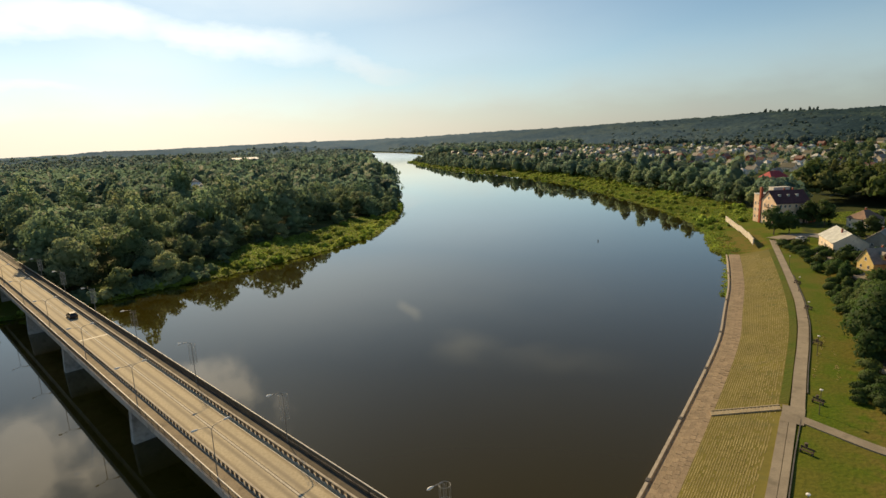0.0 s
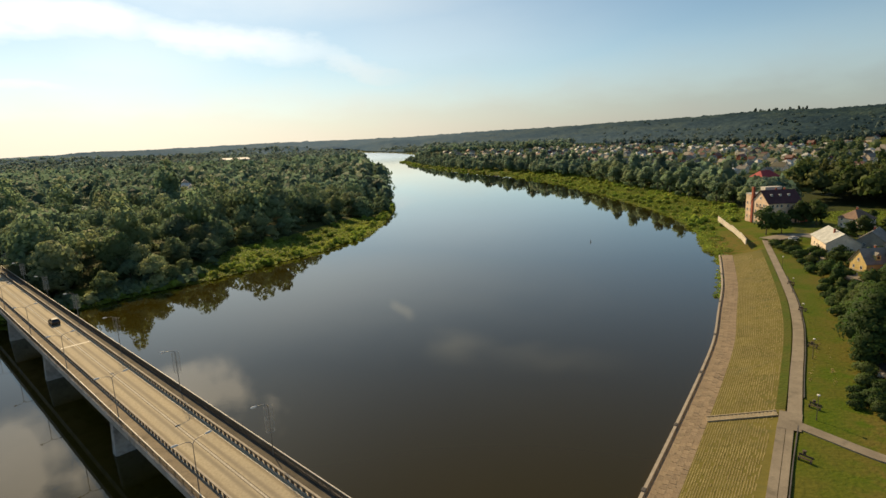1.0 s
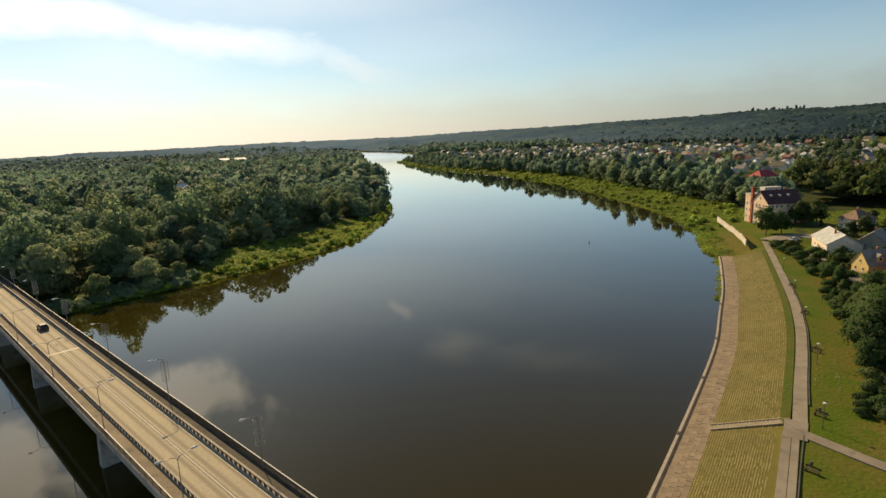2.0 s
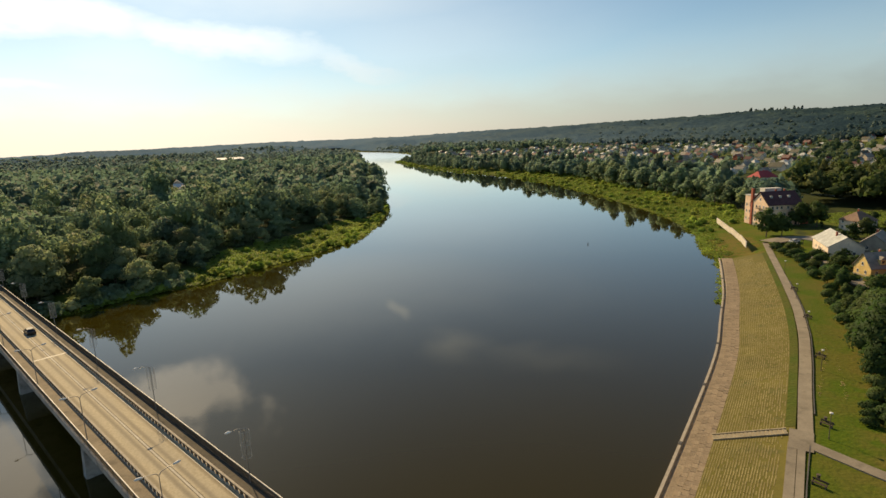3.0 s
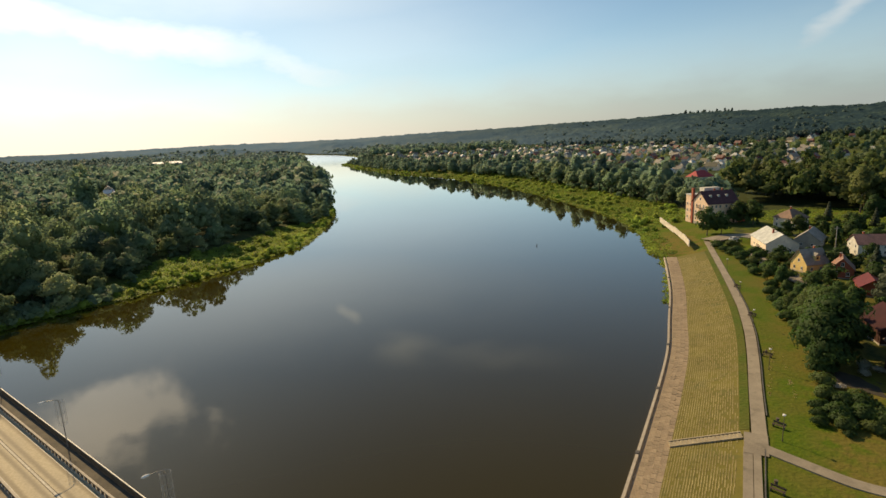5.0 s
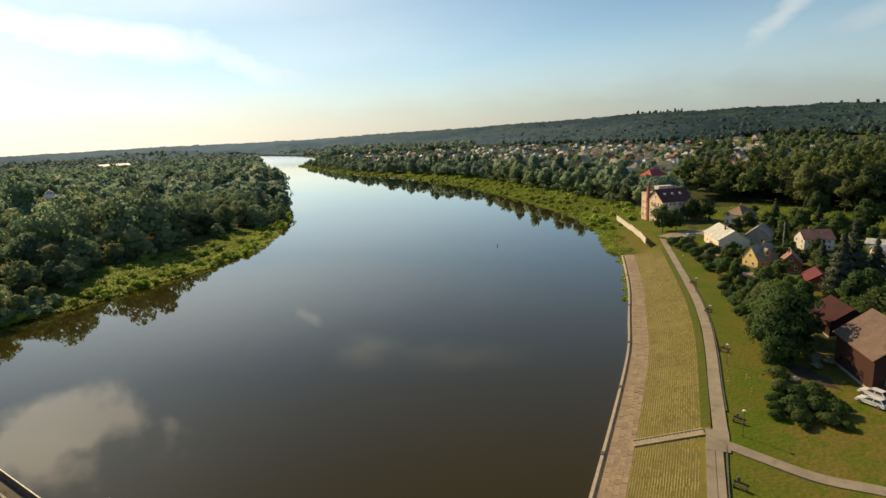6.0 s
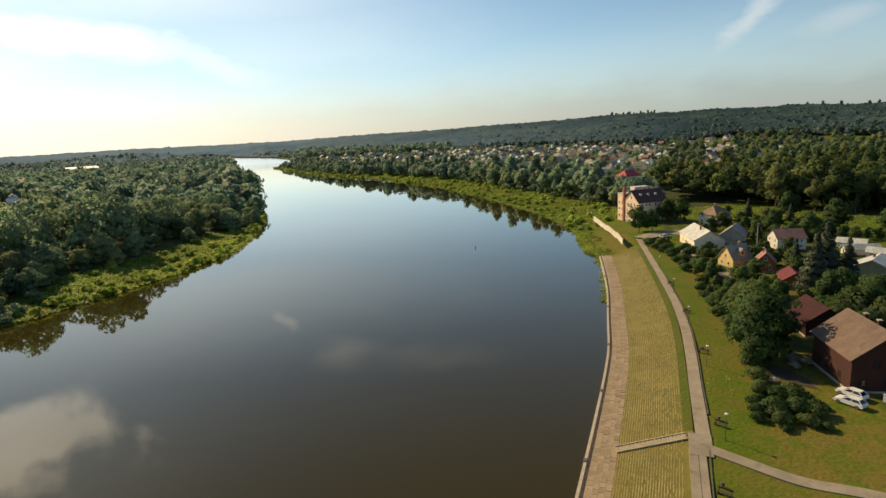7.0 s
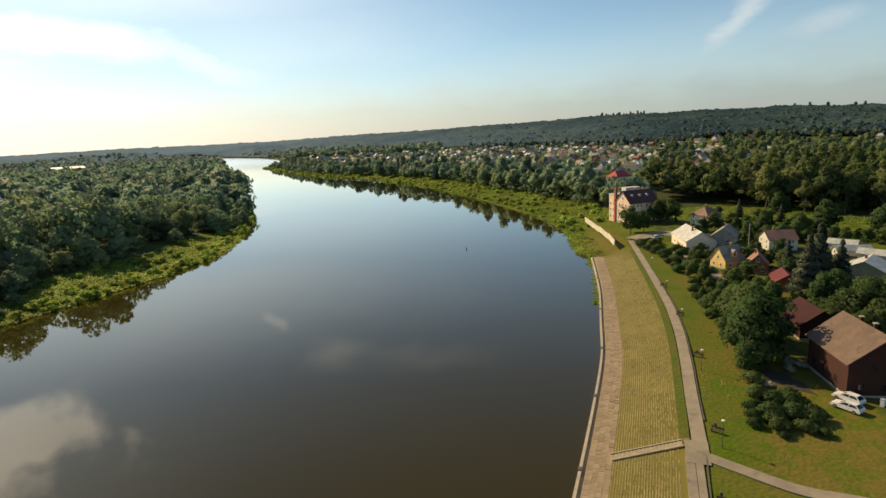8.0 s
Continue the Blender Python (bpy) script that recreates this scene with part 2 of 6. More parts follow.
def glass_material():
    m, nt, p = nodes_of("window_glass")
    q = noise_fac(nt, 1.2, 2.0)
    nt.links.new(blend(nt, q, (0.010, 0.012, 0.015), (0.030, 0.034, 0.040)), p.inputs["Base Color"])
    p.inputs["Roughness"].default_value = 0.06
    return m


M = {}
M["water"] = water_material()
M["ground"] = ground_material()
M["glass"] = glass_material()
# leaf tones lifted towards blue: haze over the river is in the colour
M["leaf"] = foliage("hazed_broadleaf_foliage", (0.100, 0.160, 0.106), (0.146, 0.220, 0.124), (0.226, 0.262, 0.134), 0.46)
M["leaf_near"] = foliage("garden_foliage", (0.029, 0.062, 0.018), (0.048, 0.090, 0.024), (0.072, 0.099, 0.029), 0.42)
M["leaf_light"] = foliage("willow_foliage", (0.095, 0.145, 0.066), (0.140, 0.188, 0.088), (0.160, 0.190, 0.088), 0.5)
M["meadow_leaf"] = foliage("meadow_grass_leaf", (0.105, 0.185, 0.030), (0.165, 0.245, 0.036), (0.235, 0.270, 0.055), 0.4)
M["leaf_grove"] = foliage("grove_foliage", (0.046, 0.076, 0.024), (0.072, 0.108, 0.032), (0.108, 0.124, 0.042), 0.42)
M["reed"] = foliage("reed_and_meadow_leaf", (0.125, 0.205, 0.028), (0.200, 0.285, 0.045), (0.260, 0.295, 0.060), 0.45)
M["conifer"] = foliage("spruce_needles", (0.022, 0.040, 0.024), (0.048, 0.070, 0.044), (0.055, 0.070, 0.045), 0.15)
# woods farther back: more haze blue mixed into the leaf colours
M["leaf_inner"] = foliage("hazed_wood_foliage", (0.096, 0.154, 0.114), (0.122, 0.190, 0.132), (0.158, 0.216, 0.142), 0.44)
M["far_crown"] = foliage("far_hazed_foliage", (0.092, 0.142, 0.132), (0.114, 0.170, 0.152), (0.145, 0.192, 0.162), 0.45)
M["pale_bloom"] = foliage("pale_flowering_foliage", (0.20, 0.22, 0.14), (0.36, 0.34, 0.27), (0.46, 0.42, 0.36), 0.3)
M["straw"] = foliage("cut_dry_grass", (0.24, 0.20, 0.075), (0.34, 0.29, 0.12), (0.42, 0.36, 0.17), 0.2)
M["slope_leaf"] = foliage("hillside_foliage", (0.048, 0.084, 0.046), (0.074, 0.116, 0.056), (0.108, 0.140, 0.064), 0.42)
# hill crowns take on the canopy's haze-blue tint
M["hill_leaf"] = foliage("haze_tinted_crown_foliage", (0.050, 0.090, 0.088), (0.062, 0.105, 0.098), (0.088, 0.120, 0.095), 0.3)
# base colours carry the blue of distance haze, paler set first
M["far_leaf"] = canopy("haze_tinted_canopy", ((0.124, 0.194, 0.256), (0.144, 0.214, 0.272), (0.178, 0.228, 0.256)),
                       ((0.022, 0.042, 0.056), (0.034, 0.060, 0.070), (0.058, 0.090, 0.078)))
M["bark"] = surface("tree_bark", (0.09, 0.07, 0.05), (0.17, 0.14, 0.11), 0.95, 9, 1, stretch=(1, 1, 0.2))


def asphalt_material():
    """Bleached asphalt: darker wheel tracks along the lanes, patched and stained."""
    m, nt, p = nodes_of("bridge_asphalt")
    g = noise_fac(nt, 3.0, 7.0)
    q = noise_fac(nt, 0.25, 4.0, (0.25, 2.0, 1.0))
    c = blend(nt, g, (0.40, 0.332, 0.212), (0.51, 0.43, 0.285))
    co = nt.nodes.new("ShaderNodeTexCoord")
    sep = nt.nodes.new("ShaderNodeSeparateXYZ")
    nt.links.new(co.outputs["Object"], sep.inputs[0])
    wave = nt.nodes.new("ShaderNodeMath")
    wave.operation = "SINE"
    ph = nt.nodes.new("ShaderNodeMath")
    ph.operation = "MULTIPLY_ADD"
    nt.links.new(sep.outputs[1], ph.inputs[0])
    ph.inputs[1].default_value, ph.inputs[2].default_value = 2 * math.pi / 1.7, 0.8
    nt.links.new(ph.outputs[0], wave.inputs[0])
    mr = nt.nodes.new("ShaderNodeMapRange")
    mr.inputs[1].default_value, mr.inputs[2].default_value, mr.inputs[4].default_value = 0.0, 1.0, 0.55
    nt.links.new(wave.outputs[0], mr.inputs[0])
    c = blend(nt, mr.outputs[0], c, (0.095, 0.074, 0.046))
    c = blend(nt, q, c, blend(nt, 0.35, c, (0.30, 0.26, 0.195)))
    nt.links.new(c, p.inputs["Base Color"])
    p.inputs["Roughness"].default_value = 0.85
    bump(nt, p, g, 0.08, 0.02)
    return m


M["asphalt"] = asphalt_material()
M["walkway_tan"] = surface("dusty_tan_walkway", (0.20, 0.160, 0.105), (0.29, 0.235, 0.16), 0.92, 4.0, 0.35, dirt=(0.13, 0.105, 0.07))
# far walkway: the shade by the railing is put into its dark colour
M["walkway"] = surface("shaded_dark_walkway", (0.066, 0.056, 0.040), (0.115, 0.096, 0.070), 0.92, 4.0, 0.35, dirt=(0.05, 0.045, 0.032))
M["concrete"] = surface("weathered_concrete", (0.30, 0.27, 0.23), (0.42, 0.38, 0.33), 0.9, 5.0, 0.4, dirt=(0.16, 0.14, 0.11))
M["pier_concrete"] = surface("pier_concrete", (0.24, 0.23, 0.22), (0.34, 0.33, 0.31), 0.9, 2.0, 0.25, dirt=(0.13, 0.125, 0.12))
M["slab"] = surface("brown_paving_slab", (0.255, 0.185, 0.112), (0.350, 0.268, 0.172), 0.92, 4.0, 0.6, dirt=(0.19, 0.158, 0.085), vary=0.17)
M["rib"] = surface("mossy_grid_concrete", (0.203, 0.160, 0.058), (0.279, 0.230, 0.092), 0.95, 3.0, 0.25, dirt=(0.115, 0.107, 0.027))
M["grid_grass"] = surface("dry_grass_in_grid", (0.106, 0.095, 0.010), (0.149, 0.126, 0.019), 0.97, 2.0, 0.10, dirt=(0.085, 0.089, 0.021), space="World")
M["path"] = surface("grey_footpath_paving", (0.235, 0.195, 0.140), (0.31, 0.262, 0.190), 0.9, 4.0, 0.3, dirt=(0.17, 0.145, 0.10), vary=0.07)
# bare soil, its colour darkened further to hold the trees' shade
M["soil"] = surface("shade_darkened_soil", (0.030, 0.024, 0.016), (0.055, 0.044, 0.028), 0.95, 3.0, 0.5, dirt=(0.04, 0.045, 0.016))
M["stair"] = surface("dusty_stair_concrete", (0.29, 0.24, 0.155), (0.38, 0.32, 0.215), 0.92, 4.0, 0.6, dirt=(0.20, 0.17, 0.10))
M["kerb"] = surface("dark_kerb", (0.07, 0.065, 0.06), (0.12, 0.11, 0.10), 0.9, 4.0, 0.6)
M["steel"] = surface("galvanised_steel", (0.20, 0.19, 0.18), (0.30, 0.29, 0.27), 0.5, 8.0, 1.0, metal=0.6, relief=0.03)
M["wire"] = surface("pale_wire", (0.42, 0.40, 0.36), (0.52, 0.50, 0.45), 0.6, 8.0, 1.0, metal=0.3, relief=0.0)
M["rail_dark"] = surface("dark_balustrade_paint", (0.085, 0.062, 0.040), (0.145, 0.110, 0.075), 0.75, 6.0, 1.0)
M["rail_light"] = surface("pale_railing_concrete", (0.36, 0.305, 0.23), (0.46, 0.395, 0.30), 0.85, 6.0, 1.0)
M["rail_pale"] = surface("pale_handrail_paint", (0.62, 0.56, 0.46), (0.74, 0.68, 0.57), 0.6, 6.0, 1.0, relief=0.05)
M["pale_concrete"] = surface("pale_retaining_concrete", (0.52, 0.46, 0.37), (0.62, 0.56, 0.46), 0.9, 3.0, 0.4, dirt=(0.36, 0.31, 0.23))
M["white"] = surface("white_paint", (0.70, 0.69, 0.66), (0.80, 0.79, 0.76), 0.6, 6.0, 1.0, relief=0.05)
M["lane"] = surface("worn_lane_paint", (0.42, 0.38, 0.31), (0.62, 0.58, 0.50), 0.8, 5.0, 2.0, relief=0.02)
M["joint"] = surface("pale_joint_steel", (0.62, 0.56, 0.45), (0.76, 0.70, 0.58), 0.7, 5.0, 2.0, relief=0.02)
M["seam"] = surface("dark_bitumen_seam", (0.07, 0.06, 0.045), (0.11, 0.095, 0.075), 0.8, 5.0, 1.0, relief=0.02)
M["wood"] = surface("weathered_bench_wood", (0.06, 0.040, 0.028), (0.11, 0.075, 0.05), 0.8, 9.0, 1.0)
M["rubber"] = surface("tyre_rubber", (0.015, 0.015, 0.015), (0.03, 0.03, 0.03), 0.9, 9.0, 1.0)


def wall_paint(name, c):
    return surface(name, tuple(v * 0.9 for v in c), tuple(min(0.9, v * 1.06) for v in c), 0.9, 3.0, 0.35,
                   dirt=tuple(v * 0.75 for v in c), relief=0.08)


def roof_tile(name, c, metal=0.0, rough=0.75):
    return surface(name, tuple(v * 0.78 for v in c), tuple(min(0.9, v * 1.18) for v in c), rough, 2.6, 0.4,
                   dirt=tuple(v * 0.6 for v in c), relief=0.25, metal=metal)


M["cream"] = wall_paint("cream_render", (0.86, 0.69, 0.53))
M["peach"] = wall_paint("peach_render", (0.80, 0.585, 0.41))
M["yellow"] = wall_paint("yellow_render", (0.72, 0.52, 0.20))
M["whitewash"] = wall_paint("white_render", (0.60, 0.57, 0.50))
M["greywall"] = wall_paint("grey_brick", (0.36, 0.33, 0.28))
M["olivewall"] = wall_paint("olive_render", (0.33, 0.30, 0.18))
M["brownwall"] = wall_paint("brown_timber_wall", (0.048, 0.014, 0.009))
M["redbrick"] = wall_paint("red_brick", (0.36, 0.10, 0.055))
M["roof_maroon"] = roof_tile("dark_red_metal_tile", (0.085, 0.030, 0.032))
M["roof_wine"] = roof_tile("wine_red_metal_roof", (0.040, 0.007, 0.008), rough=0.95)
M["roof_red"] = roof_tile("red_metal_roof", (0.42, 0.050, 0.055))
M["roof_crimson"] = roof_tile("deep_red_metal_roof", (0.125, 0.012, 0.016))
M["roof_brown"] = roof_tile("brown_roof_tile", (0.215, 0.130, 0.088))
M["roof_grey"] = roof_tile("grey_sheet_roof", (0.25, 0.225, 0.19))
M["roof_umber"] = roof_tile("umber_roof_tile", (0.120, 0.074, 0.050))
M["roof_pale"] = roof_tile("pale_metal_roof", (0.48, 0.49, 0.46), 0.1, 0.65)
M["roof_olive"] = roof_tile("dull_olive_grey_roof", (0.105, 0.100, 0.068))
M["roof_orange"] = roof_tile("orange_tile_roof", (0.27, 0.145, 0.10))
M["roof_rust"] = roof_tile("faded_red_roof", (0.215, 0.115, 0.095))

# ---- mesh helpers ----


def part(name, bm, material, parent=None, label="", smooth=False):
    me = bpy.data.meshes.new(name)
    bmesh.ops.recalc_face_normals(bm, faces=bm.faces)
    if smooth:
        for f in bm.faces:
            f.smooth = True
    bm.to_mesh(me)
    bm.free()
    me.materials.append(material)
    ob = new(name, me)
    if parent:
        ob.parent = parent
    if label:
        tagged(ob, label)
    return ob


def box(bm, x0, x1, y0, y1, z0, z1, m=None):
    """Adds a box; m places it."""
    vs = [bm.verts.new((x, y, z)) for z in (z0, z1) for y in (y0, y1) for x in (x0, x1)]
    for q in ((0, 2, 3, 1), (4, 5, 7, 6), (0, 1, 5, 4), (2, 6, 7, 3), (0, 4, 6, 2), (1, 3, 7, 5)):
        bm.faces.new([vs[i] for i in q])
    if m is not None:
        for v in vs:
            v.co = m @ v.co
    return vs


def beam(bm, a, b, w, h):
    """A square bar from a to b."""
    a, b = Vector(a), Vector(b)
    d = b - a
    m = Matrix.Translation(a) @ d.to_track_quat("Z", "Y").to_matrix().to_4x4()
    box(bm, -w / 2, w / 2, -h / 2, h / 2, 0, d.length, m)


def tube(bm, pts, radii, sides=8, cap=True):
    """A round bar through the points with a radius at each."""
    rings = []
    for i, p in enumerate(pts):
        p = Vector(p)
        d = Vector(pts[min(i + 1, len(pts) - 1)]) - Vector(pts[max(i - 1, 0)])
        q = d.to_track_quat("Z", "Y")
        rings.append([bm.verts.new(p + q @ Vector((math.cos(2 * math.pi * k / sides) * radii[i], math.sin(2 * math.pi * k / sides) * radii[i], 0)))
                      for k in range(sides)])
    for r0, r1 in zip(rings, rings[1:]):
        for k in range(sides):
            bm.faces.new((r0[k], r0[(k + 1) % sides], r1[(k + 1) % sides], r1[k]))
    if cap:
        bm.faces.new(rings[0][::-1])
        bm.faces.new(rings[-1])


def mesh_np(name, verts, faces, material, attrs=None, smooth=False, normals=None):
    """A mesh object's data from arrays: verts (n, 3), faces a list of (m, k) index arrays, attrs of float values per vertex."""
    me = bpy.data.meshes.new(name)
    verts = np.asarray(verts, dtype=np.float32)
    me.vertices.add(len(verts))
    me.vertices.foreach_set("co", verts.ravel())
    faces = [np.asarray(f, dtype=np.int32) for f in faces if len(f)]
    loops = np.concatenate([f.ravel() for f in faces])
    counts = np.concatenate([np.full(len(f), f.shape[1], dtype=np.int32) for f in faces])
    starts = np.concatenate(([0], np.cumsum(counts)[:-1])).astype(np.int32)
    me.loops.add(len(loops))
    me.loops.foreach_set("vertex_index", loops)
    me.polygons.add(len(counts))
    me.polygons.foreach_set("loop_start", starts)
    me.polygons.foreach_set("use_smooth", np.full(len(counts), bool(smooth)))
    me.update(calc_edges=True)
    for key, values in (attrs or {}).items():
        a = me.attributes.new(key, "FLOAT", "POINT")
        a.data.foreach_set("value", np.asarray(values, dtype=np.float32))
    if normals is not None:
        a = me.attributes.new("custom_normal", "FLOAT_VECTOR", "POINT")
        a.data.foreach_set("vector", np.asarray(normals, dtype=np.float32).ravel())
    me.materials.append(material)
    me.validate()
    return me


def thing(name, label, category, m=None, group="", kind=""):
    ob = new(name)
    ob.empty_display_size = 0.3
    if m is not None:
        ob.matrix_world = m
    return tagged(ob, label, category, group, kind)


# ---- the plan: river banks and heights ----
SHORE_L = [(-900, -260), (-300, 60), (-200, 118), (-160, 140), (-125, 160), (-107, 174), (-95, 189.6), (-80, 204), (-70, 217), (-58, 235),
           (-47, 250), (-33, 278), (-26, 320), (-23, 411), (-41, 599), (-62, 790), (-128, 1251), (-190, 1760), (-215, 2051), (-330, 2400), (-560, 2800)]
SHORE_R = [(-430, 2860), (-235, 2450), (-110, 2150), (-37, 1783), (-20, 1500), (-58, 1239), (-29, 1101), (29, 854), (96, 699), (131, 543), (140, 404),
           (140, 322), (132, 269), (122, 235), (113, 212)]
WALL = [(111.2, 199.4), (105.2, 187), (90, 157.5), (74, 130.4), (67.3, 118), (54.8, 99.8), (38.9, 77.5), (26.4, 60.3), (10, 38), (-12, 8), (-40, -30), (-70, -70)]
REAR = [(-110, -110), (-200, -200), (-500, -500)]
PATH_LOW = [(-60, -78), (-28, -34), (-2, 2), (24, 32), (41, 54.6), (54.7, 73.6)]
PATH_MID = PATH_LOW[:5] + [(56.6, 74.6), (61.7, 82.0), (68.1, 91.3), (73.9, 99.4), (83.8, 114.0), (94.1, 131.2), (107.3, 156.3),
            (124.2, 189.2), (135, 210)]
RIVER = np.array(SHORE_L + SHORE_R + WALL + REAR, dtype=float)
EYE = np.array((2.0, 4.0))


def segment_distance(px, py, line, closed=False):
    best = np.full(px.shape, 1e9)
    pts = np.array(line, dtype=float)
    ends = np.roll(pts, -1, axis=0) if closed else pts[1:]
    for (ax, ay), (bx, by) in zip(pts, ends):
        dx, dy = bx - ax, by - ay
        t = np.clip(((px - ax) * dx + (py - ay) * dy) / (dx * dx + dy * dy), 0, 1)
        best = np.minimum(best, np.hypot(px - ax - t * dx, py - ay - t * dy))
    return best


def inside(px, py, poly):
    hit = np.zeros(px.shape, dtype=bool)
    nxt = np.roll(poly, -1, axis=0)
    for (ax, ay), (bx, by) in zip(poly, nxt):
        cross = ((ay > py) != (by > py)) & (px < (bx - ax) * (py - ay) / ((by - ay) or 1e-9) + ax)
        hit ^= cross
    return hit


def bank(px, py):
    """Metres from the water's edge, positive on land."""
    px, py = np.asarray(px, dtype=float), np.asarray(py, dtype=float)
    d = segment_distance(px, py, RIVER, True)
    return np.where(inside(px, py, RIVER), -d, d)


def step(a, b, v):
    t = np.clip((v - a) / (b - a), 0, 1)
    return t * t * (3 - 2 * t)


RIDGE_AZ = (-180, -60, -37, -25, -15, -6.6, 0, 6.6, 13.3, 19.7, 26, 31.6, 36, 39, 46.7, 53, 70, 180)
RIDGE_EL = (-0.3, -0.15, -0.07, 0.13, 0.27, 0.26, 0.33, 0.55, 0.64, 0.83, 0.96, 1.19, 1.10, 1.14, 1.05, 0.73, 0.6, -0.3)
RIDGE_R = (4300, 4300, 4300, 4200, 4000, 3700, 3500, 3100, 2800, 2500, 2300, 2100, 2000, 2000, 1900, 1800, 1700, 4300)
RISE_R = (2600, 2600, 2600, 2600, 2500, 2400, 2200, 1900, 1700, 1500, 1350, 1200, 1100, 1000, 850, 750, 700, 2600)


# low wooded ridges that stand one behind another: bearing, distance, half length in degrees, half width, height
RIDGES = ((-36, 2350, 10, 190, 22), (-24, 2050, 6, 150, 15), (-16, 2500, 7, 200, 26), (-9, 2700, 5, 230, 16), (-29, 3000, 8, 220, 34), (-42, 1850, 7, 150, 12),
          (-3, 2750, 4, 200, 14), (4, 2300, 5, 160, 10))


def ground_z(px, py, d=None):
    px, py = np.asarray(px, dtype=float), np.asarray(py, dtype=float)
    if d is None:
        d = bank(px, py)
    r = np.hypot(px - EYE[0], py - EYE[1])
    az = np.degrees(np.arctan2(px - EYE[0], py - EYE[1]))
    right = (px > 0.0 + 0 * py) & (az > -3)
    built = segment_distance(px, py, WALL) < np.abs(d) + 0.5
    land = 0.35 + 3.3 * step(0, 45, d)
    full = np.interp(py, (-78, -34, 2, 16, 32, 42), (14.0, 13.2, 12.8, 14.2, 16.1, 16.5))
    made = np.where(d < full, -1.2 + 4.95 * step(3, full, d), 3.75 + 0.6 * step(22, 60, d))
    z = np.where(built & (d > 0), made, np.where(right, 0.35 + 4.2 * step(0, 38, d), land))
    z = z + np.where(right, 0.010 * np.clip(r - 420, 0, 900) * step(12, 55, d), 0.0)
    z = np.where(d < 0, -0.4 - 1.6 * np.clip(-d / 6, 0, 1), z)
    top = 48.5 + np.interp(az, RIDGE_AZ, RIDGE_EL) * np.pi / 180 * np.interp(az, RIDGE_AZ, RIDGE_R) - 14.0
    lift = step(0, 1, (r - np.interp(az, RIDGE_AZ, RISE_R)) / (np.interp(az, RIDGE_AZ, RIDGE_R) - np.interp(az, RIDGE_AZ, RISE_R)))
    z = np.where(d > 0, z + np.clip(top - z, 0, None) * lift, z)
    for a0, r0, da, dr, h in RIDGES:
        g = np.exp(-((az - a0) / da) ** 2 - ((r - r0) / dr) ** 2)
        z = np.where(d > 0, z + h * g * step(20, 200, d), z)
    # the road's approach behind the camera
    u, s = (px + py) / math.sqrt(2), (px - py) / math.sqrt(2)
    ramp = step(4, 18, s) * (1 - step(8, 22, np.abs(u - 26.8)))
    z = np.where(d > 0, z + (8.0 - z) * ramp * (s < 400), z)
    return z


def gz(x, y):
    return float(ground_z(np.array([float(x)]), np.array([float(y)]))[0])


def graded(stops):
    out = []
    for (a, b, h) in stops:
        n = max(1, int(round((b - a) / h)))
        out += list(np.linspace(a, b, n, endpoint=False))
    return np.array(out + [stops[-1][1]])


def build_ground():
    xs = graded([(-4900, -1500, 200), (-1500, -400, 40), (-400, -150, 10), (-150, -60, 5), (-60, 20, 3), (20, 220, 2.5), (220, 500, 10), (500, 1500, 40), (1500, 4900, 200)])
    ys = graded([(-1600, -300, 200), (-300, -84, 16), (-84, 20, 4), (20, 340, 3), (340, 700, 10), (700, 1500, 25), (1500, 2600, 60), (2600, 4900, 130)])
    gx, gy = np.meshgrid(xs, ys)
    px, py = gx.ravel(), gy.ravel()
    d = bank(px, py)
    z = ground_z(px, py, d)
    rng = np.random.default_rng(3)
    z = z + rng.normal(0, 0.05, z.shape) * (d > 16)
    right = (np.degrees(np.arctan2(px - 2, py - 4)) > -2) & (px > -70)
    lawn = np.where(right, np.where(d < 36, 1.0, 0.0), np.where(d < 22, 0.6, 0.0))
    near = right & (np.hypot(px, py) < 300) & (d < 60)
    lawn = np.where(near & (d >= 36), 0.75 * (rng.random(z.shape) < 0.6), lawn)
    meadow = ((px > 175) & (px < 240) & (py > 140) & (py < 262)) | ((px > 60) & (px < 90) & (py < 80))
    lawn = np.where(meadow, 1.0, lawn)
    lawn = np.where((np.hypot(px, py) > 420) & (d > 60), np.where(rng.random(z.shape) < 0.25, 0.6, 0.0), lawn)
    field = (np.hypot(px, py) > 480) & (px > 330) & (np.sin(px / 47.0 + 0.6 * np.sin(py / 61.0)) * np.sin(py / 38.0) > 0.05)
    lawn = np.where(field, 0.85, lawn)
    arid = np.where(right & (np.hypot(px, py) < 230), step(20, 27, d), 0.0)
    # dry mown grass between the end of the river wall and the retaining wall
    arid = np.where((segment_distance(px, py, [(116, 198), (124, 214), (130, 228)]) < 9.0) & (d > 1.5), 1.9, arid)
    nx, ny = len(xs), len(ys)
    i = (np.arange(ny - 1)[:, None] * nx + np.arange(nx - 1)[None, :]).ravel()
    quads = np.stack((i, i + 1, i + nx + 1, i + nx), axis=1)
    me = mesh_np("ground", np.stack((px, py, z), axis=1), [quads], M["ground"], {"lawn": lawn, "arid": arid}, smooth=True)
    tagged(new("ground", me), "grassy river banks and low land rising to wooded hills", "ground", kind="structure")


build_ground()
bm = bmesh.new()
wv = [bm.verts.new(p) for p in ((-4900, -1600, 0), (600, -1600, 0), (600, 3000, 0), (-4900, 3000, 0))]
bm.faces.new(wv)
tagged(part("water", bm, M["water"]), "calm brown river water mirroring sky and trees", "river", kind="structure")

# ---- river embankment ----


